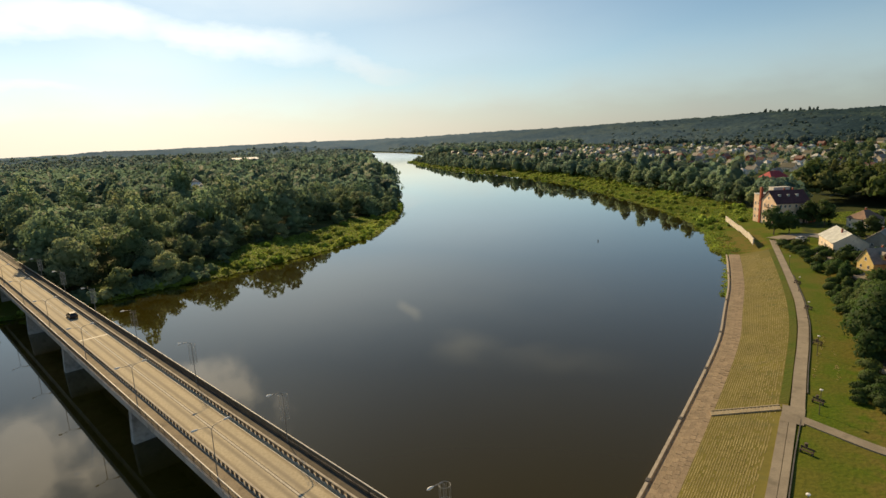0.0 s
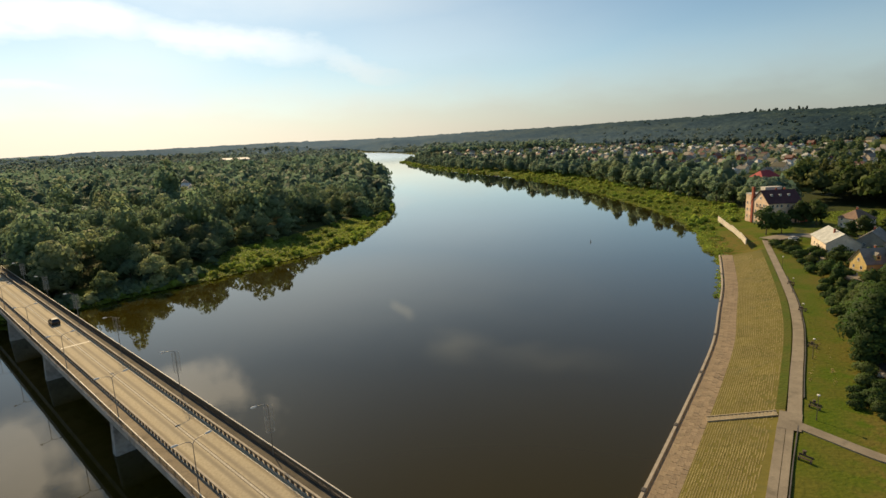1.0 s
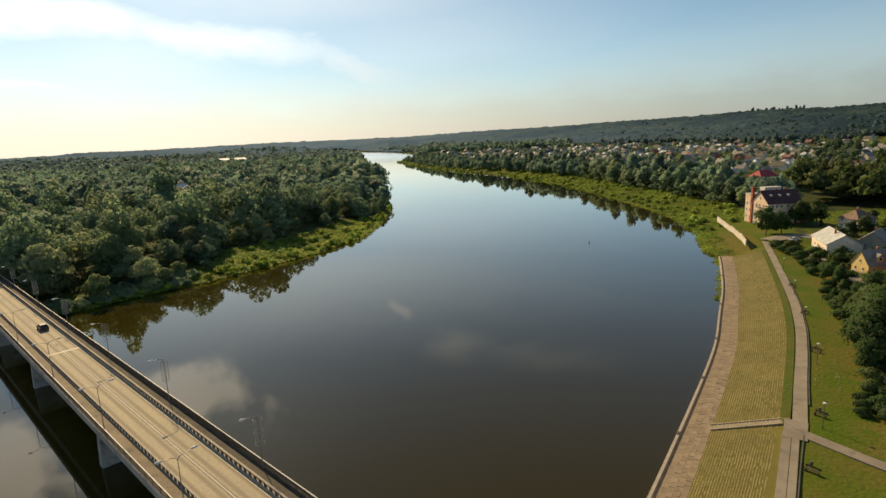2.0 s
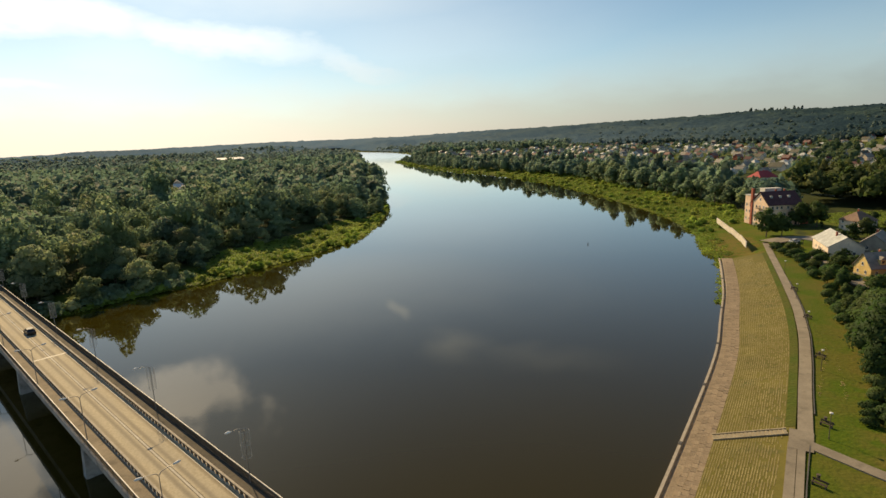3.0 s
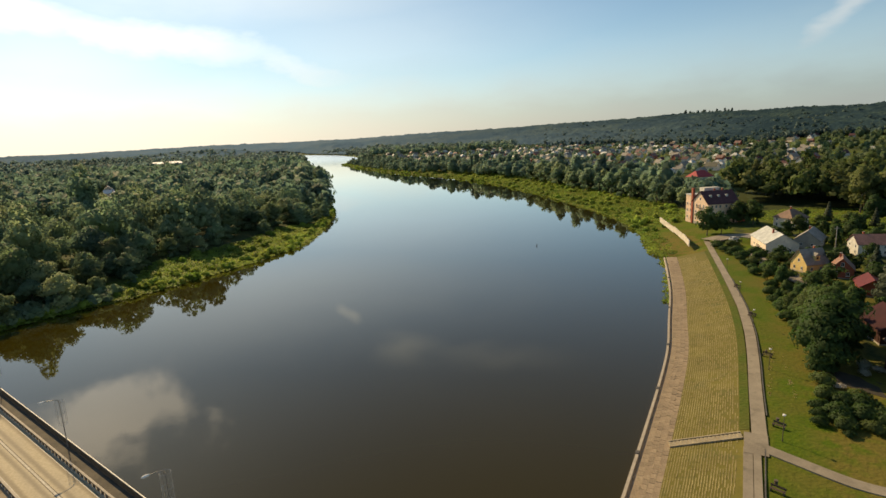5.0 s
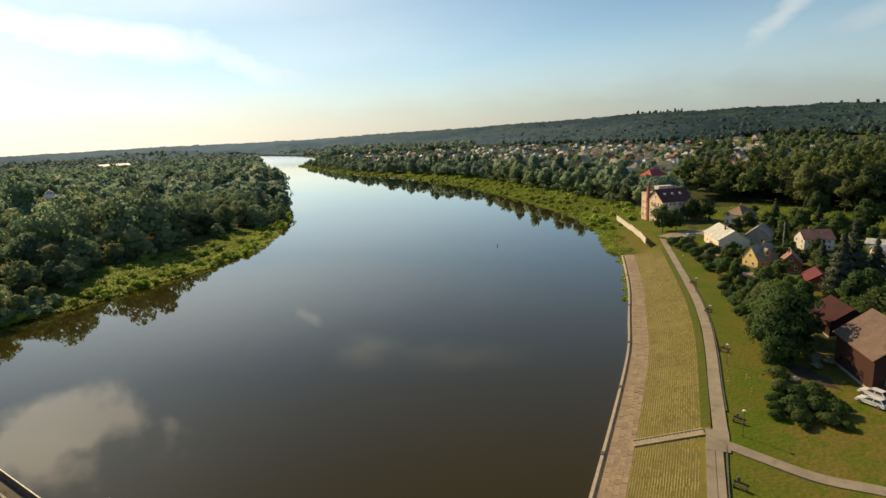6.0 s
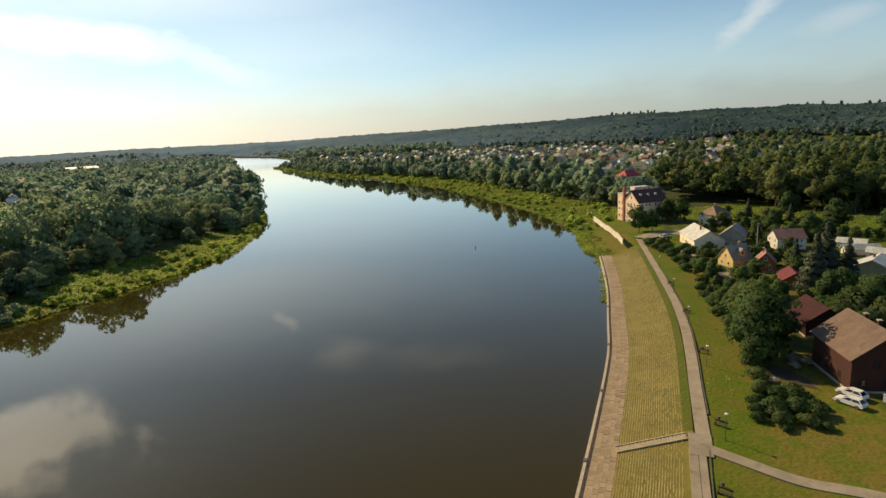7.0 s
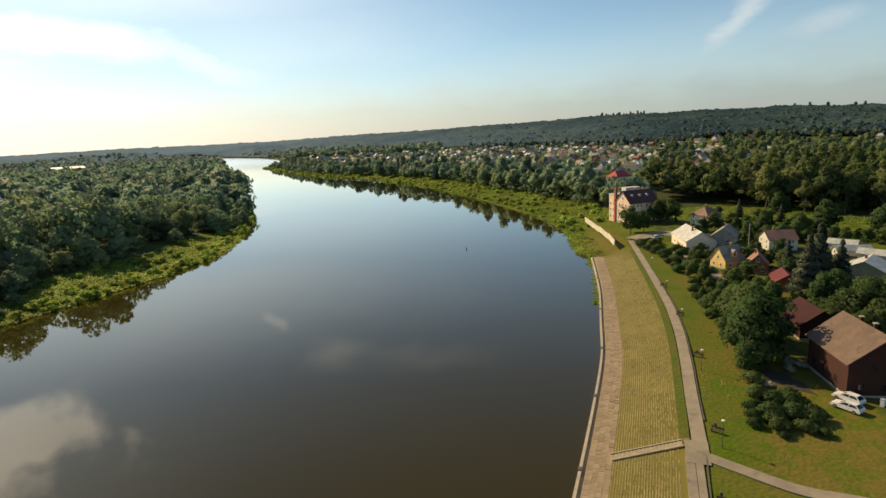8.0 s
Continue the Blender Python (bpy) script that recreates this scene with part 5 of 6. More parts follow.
for x, y, deg in ((139.5, 199.0, 60), (143.0, 204.5, 20), (152.5, 204.5, 15)):
    cc = copy_thing(c1, pose(x, y, gz(x, y) + 0.12, 0, 0, deg))
    tagged(cc, "white car parked in the gravel yard by the houses")
pole = thing("power_pole", "pale concrete power pole between the houses", "power pole", pose(157.0, 172.0, gz(157, 172)), group="power poles")
bm = bmesh.new()
tube(bm, [(0, 0, -0.3), (0, 0, 9.5)], [0.2, 0.12], 8)
part("shaft", bm, M["concrete"], pole)
bm = bmesh.new()
box(bm, -0.9, 0.9, -0.06, 0.06, 8.8, 8.95)
part("crossarm", bm, M["steel"], pole)
fence = thing("garden_fence", "low white wooden garden fence among the shrubs", "fence", pose(122.6, 155.4, gz(122.6, 155.4), 0, 0, -47.8))
for i in range(6):
    bm = bmesh.new()
    box(bm, i * 1.15 - 0.05, i * 1.15 + 0.05, -0.05, 0.05, -0.2, 1.15)
    part("post", bm, M["white"], fence)
for z in (0.35, 0.62, 0.89):
    bm = bmesh.new()
    box(bm, -0.1, 5.85, -0.085, -0.053, z, z + 0.2)
    part("board", bm, M["white"], fence)
box_v = thing("utility_box", "small white utility box on the grass by the cars", "utility box", pose(90.6, 75.2, gz(90.6, 75.2), 0, 0, 20))
bm = bmesh.new()
box(bm, -0.4, 0.4, -0.25, 0.25, -0.1, 1.2)
part("cabinet", bm, M["white"], box_v)
bm = bmesh.new()
box(bm, -0.45, 0.45, -0.3, 0.3, 1.203, 1.27)
part("lid", bm, M["roof_pale"], box_v)
copy_thing(pole, pose(146.0, 116.0, gz(146, 116), 0, 0, 30))

# ---- trees ----


def leaf_cards(rng, centres, normals, size, jitter=0.45):
    """Small bent leaf clumps: four-cornered cards at the centres, turned about the normals."""
    n = len(centres)
    nrm = normals + rng.normal(0, jitter, (n, 3))
    nrm /= np.linalg.norm(nrm, axis=1)[:, None] + 1e-9
    a = np.cross(nrm, rng.normal(0, 1, (n, 3)))
    a /= np.linalg.norm(a, axis=1)[:, None] + 1e-9
    b = np.cross(nrm, a)
    s = (size * rng.uniform(0.6, 1.4, n))[:, None]
    k = rng.uniform(0.5, 0.9, n)[:, None]
    v = np.stack((centres - a * s, centres - b * s * k + nrm * s * 0.25, centres + a * s, centres + b * s * k + nrm * s * 0.25), axis=1).reshape(-1, 3)
    q = np.arange(4 * n).reshape(-1, 4)
    return v, q


def ico():
    bm = bmesh.new()
    bmesh.ops.create_icosphere(bm, subdivisions=1, radius=1.0)
    v = np.array([w.co[:] for w in bm.verts])
    f = np.array([[w.index for w in g.verts] for g in bm.faces])
    bm.free()
    return v, f


ICO_V, ICO_F = ico()


def crown(rng, lobes, n, size, core=0.66, cores=True, hearts=20):
    """A crown from lobes (x, y, z, rx, rz): leaf clumps over their outsides and a rough dark heart in each. Returns verts, quads, triangles."""
    lobes = np.array(lobes, dtype=float)
    area = lobes[:, 3] * lobes[:, 4]
    pick = rng.choice(len(lobes), n, p=area / area.sum())
    d = rng.normal(0, 1, (n, 3))
    d[:, 2] = np.where(d[:, 2] < -0.4, -d[:, 2] * 0.6, d[:, 2])
    d /= np.linalg.norm(d, axis=1)[:, None]
    rad = lobes[pick][:, [3, 3, 4]]
    c = lobes[pick][:, :3] + d * rad * rng.uniform(0.78, 1.12, n)[:, None]
    v, q = leaf_cards(rng, c, d, size)
    # the clumps take the round of their lobe and of the whole crown for their shading
    mid = np.average(lobes[:, :3], axis=0, weights=area)
    whole = c - mid
    nrm = d + 0.8 * whole / (np.linalg.norm(whole, axis=1)[:, None] + 1e-6) + rng.normal(0, 0.12, d.shape)
    nrm = np.repeat(nrm / np.linalg.norm(nrm, axis=1)[:, None], 4, axis=0)
    tris = np.zeros((0, 3), dtype=int)
    if cores:
        for l in lobes[:hearts]:
            k = len(v)
            w = ICO_V * l[[3, 3, 4]] * core * rng.uniform(0.85, 1.1, (len(ICO_V), 1)) + l[:3]
            v = np.vstack((v, w))
            nrm = np.vstack((nrm, ICO_V))
            tris = np.vstack((tris, ICO_F + k))
    return v, q, tris, nrm


def lobed(rng, h, r, n, low=0.25):
    """Lobe list of a broad tree of height h and crown radius r."""
    out = [(0, 0, h * 0.60, r * 0.72, h * 0.27)]
    for i in range(n):
        a = 2 * math.pi * (i + rng.uniform(-0.3, 0.3)) / n
        z = h * rng.uniform(low + 0.12, 0.82)
        k = r * rng.uniform(0.35, 0.62) * (1.15 - 0.5 * abs(z / h - 0.5))
        out.append((math.cos(a) * k, math.sin(a) * k, z, r * rng.uniform(0.38, 0.55), h * rng.uniform(0.11, 0.17)))
    out.append((rng.normal(0, r * 0.12), rng.normal(0, r * 0.12), h * 0.85, r * 0.4, h * 0.14))
    return out


def spired(rng, h, r):
    """Lobe list of a spruce: shrinking tiers."""
    out = []
    for i in range(7):
        f = i / 6
        out.append((0, 0, h * (0.16 + 0.78 * f), r * (1.0 - 0.88 * f) + 0.12, h * 0.085))
    return out


def trunk_bm(rng, h, girth):
    bm = bmesh.new()
    bend = [rng.normal(0, 0.15) for _ in range(4)]
    tube(bm, [(0, 0, -0.4), (bend[0] * 0.3, bend[1] * 0.3, h * 0.25), (bend[0], bend[1], h * 0.55), (bend[2], bend[3], h * 0.8)],
         [girth, girth * 0.75, girth * 0.45, girth * 0.12], 7)
    for k in range(4):
        a = rng.uniform(0, 6.28)
        z = h * rng.uniform(0.28, 0.5)
        tube(bm, [(bend[0] * 0.4, bend[1] * 0.4, z), (math.cos(a) * h * 0.1, math.sin(a) * h * 0.1, z + h * 0.12), (math.cos(a) * h * 0.2, math.sin(a) * h * 0.2, z + h * 0.2)],
             [girth * 0.4, girth * 0.25, girth * 0.08], 5)
    return bm


def tree_thing(rng, lobes, h, n, size, mat, label, name="tree", category="tree", group="", girth=None):
    ob = thing(name, label, category, group=group)
    part("trunk", trunk_bm(rng, h, girth or 0.022 * h), M["bark"], ob)
    v, q, t, nrm = crown(rng, lobes, n, size)
    me = mesh_np("crown", v, [q, t], M[mat], {"tint": np.zeros(len(v))}, True, nrm)
    o = new("crown", me)
    o.parent = ob
    return ob


def scatter(rng, x0, x1, y0, y1, gap):
    gx, gy = np.meshgrid(np.arange(x0, x1, gap), np.arange(y0, y1, gap))
    p = np.stack((gx.ravel(), gy.ravel()), axis=1)
    return p + rng.uniform(-0.46, 0.46, p.shape) * gap


def stuff_trees(name, label, category, pts, zs, templates, scales, mat, rng):
    """Many trees in one mesh: templates are (verts, quads, tris, normals)."""
    vs, qs, ts, ns, tint, base = [], [], [], [], [], 0
    which = rng.integers(len(templates), size=len(pts))
    for k, (tv, tq, tt, tn) in enumerate(templates):
        idx = np.where(which == k)[0]
        if not len(idx):
            continue
        a = rng.uniform(0, 2 * np.pi, len(idx))
        s = scales[idx]
        sz = s * rng.uniform(0.88, 1.14, len(idx))
        ca, sa = np.cos(a) * s, np.sin(a) * s
        x = tv[None, :, 0] * ca[:, None] - tv[None, :, 1] * sa[:, None] + pts[idx, 0][:, None]
        y = tv[None, :, 0] * sa[:, None] + tv[None, :, 1] * ca[:, None] + pts[idx, 1][:, None]
        z = tv[None, :, 2] * sz[:, None] + zs[idx][:, None]
        m, nv = len(idx), len(tv)
        c1, s1 = np.cos(a)[:, None], np.sin(a)[:, None]
        ns.append(np.stack((tn[None, :, 0] * c1 - tn[None, :, 1] * s1, tn[None, :, 0] * s1 + tn[None, :, 1] * c1, np.tile(tn[:, 2], (m, 1))), axis=2).reshape(-1, 3))
        vs.append(np.stack((x, y, z), axis=2).reshape(-1, 3))
        off = base + np.arange(m)[:, None, None] * nv
        if len(tq):
            qs.append((tq[None] + off).reshape(-1, 4))
        if len(tt):
            ts.append((tt[None] + off).reshape(-1, 3))
        tint.append(np.repeat(rng.random(m), nv))
        base += m * nv
    faces = ([np.concatenate(qs)] if qs else []) + ([np.concatenate(ts)] if ts else [])
    me = mesh_np(name, np.concatenate(vs), faces, M[mat], {"tint": np.concatenate(tint)}, True, np.concatenate(ns))
    return tagged(new(name, me), label, category, kind="stuff")


rng = np.random.default_rng(21)
MID = [crown(rng, lobed(rng, 14, 5.8 + 0.7 * (i % 3), 5, 0.25), 270, 0.95, hearts=4) for i in range(5)]
MID += [crown(rng, lobed(rng, 19, 4.0, 4, 0.3), 230, 0.9, hearts=3) for i in range(2)]
NEAR = [crown(rng, lobed(rng, 14, 5.8 + 0.7 * (i % 3), 7, 0.2), 760, 0.54, hearts=4) for i in range(5)]
NEAR += [crown(rng, lobed(rng, 19, 4.2, 5, 0.3), 560, 0.52, hearts=3) for i in range(2)]
FAR = [crown(rng, [(0, 0, 6.5, 6.0, 6.0), (2.5, 1.0, 9.0, 3.5, 4.0), (-2.2, -1.5, 8.0, 3.8, 4.2)][:2 + i % 2], 82, 1.4, 0.8, hearts=2) for i in range(5)]


SLIM = [crown(rng, [(0, 0, 8.0, 3.6 + 0.4 * i, 7.4), (0.8, 0.5, 13.0, 2.4, 4.0)], 90, 1.25, 0.8, hearts=2) for i in range(3)]
TINY = [crown(rng, [(0, 0, 6.5, 6.0, 6.0), (2.5, 1.0, 9.5, 3.5, 3.6)], 13, 2.8, 0.85, hearts=1) for i in range(5)]
BUSH = [crown(rng, [(0, 0, 0.9, 1.5, 1.1), (1.0, 0.4, 0.7, 1.0, 0.8), (-0.8, -0.5, 0.7, 1.0, 0.9)], 70, 0.5) for i in range(4)]


def tuft(rng, n, r, h, size):
    """A patch of tall grass: loose leaves that lie mostly level."""
    a, k = rng.uniform(0, 6.283, n), r * np.sqrt(rng.random(n))
    c = np.stack((np.cos(a) * k, np.sin(a) * k, h * rng.uniform(0.3, 1.0, n) * (1.1 - k / r * 0.6)), axis=1)
    v, q = leaf_cards(rng, c, np.tile((0.0, 0.0, 1.0), (n, 1)), size, 0.55)
    nrm = np.repeat(np.array((0.0, 0.0, 1.0)) + rng.normal(0, 0.22, (n, 3)), 4, axis=0)
    return v, q, np.zeros((0, 3), dtype=int), nrm / np.linalg.norm(nrm, axis=1)[:, None]


TUFT = [tuft(rng, 32, 1.7, 0.65, 0.34) for i in range(4)]


def forest_edge(y):
    """Width of the open reedy strip on the far bank."""
    return np.interp(y, (0, 185, 194, 214, 250, 300, 335, 352, 3000), (1.5, 1.5, 2, 12, 32, 29, 22, 4, 3))


def build_left_wood():
    rng = np.random.default_rng(31)
    p = scatter(rng, -900, 10, 60, 900, 11.4)
    d = bank(p[:, 0], p[:, 1])
    r = np.hypot(p[:, 0], p[:, 1])
    az = np.degrees(np.arctan2(p[:, 0], p[:, 1]))
    u, s = (p[:, 0] + p[:, 1]) / math.sqrt(2), (p[:, 0] - p[:, 1]) / math.sqrt(2)
    road = (np.abs(u - 26.8) < 12) & (s > -420)
    left = (az < -1.5) & (p[:, 0] < 0)
    ok = left & (d > forest_edge(p[:, 1])) & ~road & (az > -52) & (r < 760)
    clear = np.zeros(len(p), dtype=bool)
    for hx, hy in ((-288, 672), (-256, 600), (-240, 574)):
        clear |= segment_distance(p[:, 0], p[:, 1], [(hx, hy), (hx * 0.66, hy * 0.66)]) < 13
    clear |= (np.hypot(p[:, 0] + 252, p[:, 1] - 588) < 20) | (np.hypot(p[:, 0] + 286, p[:, 1] - 655) < 18)
    p, d, r = p[ok & ~clear], d[ok & ~clear], r[ok & ~clear]
    front = d - forest_edge(p[:, 1])
    # the first rows are single trees, the rest one wood
    single = (front < 21) & (r < 420)
    single &= np.cumsum(single) <= 130
    kinds = []
    for i in range(9):
        h = (14.5, 16.0, 11.5, 17.0, 13.5, 10.0, 15.5, 12.0, 8.5)[i]
        mat = "leaf_light" if i in (2, 5) else "leaf"
        label = "grey-green willow at the wood's edge by the river" if mat == "leaf_light" else "dense dark green broadleaf tree at the river wood's edge"
        kinds.append(tree_thing(rng, lobed(rng, h, h * 0.48, 11, -0.12), h, 1500, 0.50, mat, label, group="trees at the wood's edge"))
    zs = ground_z(p[:, 0], p[:, 1])
    done = [False] * len(kinds)
    for (x, y), z, f in zip(p[single], zs[single], front[single]):
        k = int(rng.integers(len(kinds)))
        low = np.interp(f, (0, 7, 18), (0.5, 0.7, 0.85 if y < 240 else 1.05)) if y > 205 else np.interp(f, (0, 8, 18), (0.62, 0.85, 1.05)) if y > 176 else 0.95
        m = pose(x, y, z, 0, 0, rng.uniform(0, 360)) @ Matrix.Scale(low * rng.uniform(0.85, 1.15), 4)
        if done[k]:
            c = copy_thing(kinds[k], m)
            c.matrix_basis = m
        else:
            kinds[k].matrix_basis = m
            done[k] = True
    # broad pale willows that lean over the shore
    willow = None
    for x, y, s, w in ((-115.5, 203.5, 1.05, 1.0), (-129.5, 190.5, 0.72, 1.35), (-139.0, 203.0, 0.85, 1.1), (-100.5, 238.0, 0.78, 1.1), (-121.0, 226.0, 1.1, 0.95), (-98.5, 219.0, 0.42, 1.3), (-87.0, 262.0, 0.5, 1.2), (-93.0, 243.0, 0.45, 1.3), (-56.0, 340.0, 0.85, 1.1)):
        m = pose(x, y, gz(x, y), 0, 0, 71 * x) @ Matrix.Diagonal((s * w, s * w, s, 1))
        if willow is None:
            willow = tree_thing(rng, lobed(rng, 17.0, 7.6, 11, -0.05), 17.0, 2800, 0.46, "leaf_light", "broad pale grey-green willow leaning over the shore", group="willows on the far shore", girth=0.45)
            willow.matrix_basis = m
        else:
            copy_thing(willow, m).matrix_basis = m
    rest = ~single
    grow = np.where(rng.random(len(p)) < 0.35, rng.uniform(1.2, 1.6, len(p)), rng.uniform(0.7, 1.1, len(p)))
    grow = grow * (1.08 + 0.30 * np.sin(p[:, 0] / 31.0 + 0.7) * np.sin(p[:, 1] / 26.0))
    near, beyond = rest & (r < 400), rest & (r >= 400)
    stuff_trees("river_wood", "dense dark green broadleaf wood on the flat river bank", "wood", p[near], zs[near], NEAR, grow[near], "leaf", rng)
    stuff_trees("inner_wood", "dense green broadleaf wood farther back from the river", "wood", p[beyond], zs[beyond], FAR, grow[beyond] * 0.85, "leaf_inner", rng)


build_left_wood()


def build_far_woods():
    rng = np.random.default_rng(41)
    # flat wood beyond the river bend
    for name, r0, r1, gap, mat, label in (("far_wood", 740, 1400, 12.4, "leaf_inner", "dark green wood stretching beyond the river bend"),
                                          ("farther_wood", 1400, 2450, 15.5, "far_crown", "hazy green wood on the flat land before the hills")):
        p = scatter(rng, -1900, 620, 500, 2450, gap)
        r = np.hypot(p[:, 0] - EYE[0], p[:, 1] - EYE[1])
        az = np.degrees(np.arctan2(p[:, 0] - EYE[0], p[:, 1] - EYE[1]))
        open_field = np.sin(p[:, 0] / 83.0 + 1.3) * np.sin(p[:, 1] / 71.0) > 0.80
        d = bank(p[:, 0], p[:, 1])
        across = (az >= -1) & (az < 15) & (r > 1330) & (r < np.interp(az, RIDGE_AZ, RISE_R) + 40)
        near_end = (r > 1750) & (az > -10) & (d < 28)
        fit_in = (r > r0) & (r < r1) & (az > -54) & ((az < -1) | across) & (d > 4) & ~open_field & ((az < -5) | (r > 1800) | across) & (segment_distance(p[:, 0], p[:, 1], [(-522, 1556), (-462, 1390)]) > 44)
        p = p[fit_in]
        grow = np.where(rng.random(len(p)) < 0.15, rng.uniform(1.1, 1.5, len(p)), rng.uniform(0.6, 1.05, len(p))) * np.where(near_end[fit_in], 0.35, 1.0)
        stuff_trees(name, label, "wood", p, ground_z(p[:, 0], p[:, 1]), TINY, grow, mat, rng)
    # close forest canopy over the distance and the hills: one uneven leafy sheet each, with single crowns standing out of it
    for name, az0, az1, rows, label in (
            ("distant_wood", -58, 18.6, graded([(1480, 2600, 20), (2600, 4420, 34)]), "distant forest over low hills, blue haze in its colour"),
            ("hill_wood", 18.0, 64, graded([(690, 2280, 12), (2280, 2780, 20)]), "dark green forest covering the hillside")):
        azs = np.arange(az0, az1 + 0.01, 0.30)
        ga, gr = np.meshgrid(azs, rows)
        ga = ga + rng.uniform(-0.10, 0.10, ga.shape)
        gr = gr * (1 + rng.uniform(-0.003, 0.003, gr.shape))
        px, py = (EYE[0] + gr * np.sin(np.radians(ga))).ravel(), (EYE[1] + gr * np.cos(np.radians(ga))).ravel()
        d = bank(px, py)
        g = ground_z(px, py, d)
        high = 10.5 + rng.normal(0, 2.0, len(px)) + 2.0 * np.sin(px / 57.0) * np.sin(py / 43.0)
        rise = np.interp(ga, RIDGE_AZ, RISE_R).ravel()
        keep = (d > 6) & (gr.ravel() > (rise + 90 * np.sin(px / 90.0) - 60 + 240 * step(36, 42, ga.ravel()) if name == "hill_wood" else np.where(ga.ravel() > -1, rise, 2150 + 60 * np.sin(px / 70.0))))
        keep &= gr.ravel() < np.interp(ga, RIDGE_AZ, RIDGE_R).ravel() + 160
        n, m = len(azs), len(rows)
        k = (np.arange(m - 1)[:, None] * n + np.arange(n - 1)[None, :]).ravel()
        q = np.stack((k, k + 1, k + n + 1, k + n), axis=1)
        q = q[keep[q].all(axis=1)][:, ::-1]
        edge = np.zeros(len(px), dtype=bool)
        lost = np.stack((k, k + 1, k + n + 1, k + n), axis=1)
        edge[lost[~keep[lost].all(axis=1)].ravel()] = True
        z = np.where(edge, g + 3.0, g + high)
        # 'spruce' value: less haze in the colour towards the nearer right-hand hill
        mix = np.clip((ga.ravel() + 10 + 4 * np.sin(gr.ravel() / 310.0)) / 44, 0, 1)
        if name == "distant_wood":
            # darker, less hazed colour on the nearer ridges, paler haze blue farther off
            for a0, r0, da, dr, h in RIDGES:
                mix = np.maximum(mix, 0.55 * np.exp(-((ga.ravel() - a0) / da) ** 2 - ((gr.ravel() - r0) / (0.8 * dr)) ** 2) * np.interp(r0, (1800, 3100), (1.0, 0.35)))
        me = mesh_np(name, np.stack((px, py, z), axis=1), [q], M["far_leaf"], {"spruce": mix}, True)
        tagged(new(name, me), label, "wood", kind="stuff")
        if name == "hill_wood":
            ca = np.concatenate((rng.uniform(30.2, 34.8, 16), rng.uniform(44, 52, 6)))
            cr = np.interp(ca, RIDGE_AZ, RIDGE_R) - 10
            q2 = np.stack((EYE[0] + cr * np.sin(np.radians(ca)), EYE[1] + cr * np.cos(np.radians(ca))), axis=1)
            stuff_trees("crest_pines", "lone tall pines standing on the hill's crest", "trees", q2, ground_z(q2[:, 0], q2[:, 1]) + 4.0, SLIM, rng.uniform(0.75, 1.1, len(q2)), "hill_leaf", rng)
            pick = np.where(keep & (rng.random(len(px)) < np.where(edge, 0.6, np.where(gr.ravel() < 1150, 0.22, np.where(gr.ravel() < 1600, 0.10, 0.03)))))[0]
            stuff_trees("hill_crowns", "single tree crowns rising from the hillside forest", "trees", np.stack((px, py), axis=1)[pick],
                        g[pick] + 2.0, TINY, rng.uniform(0.6, 1.0, len(pick)), "hill_leaf", rng)


build_far_woods()


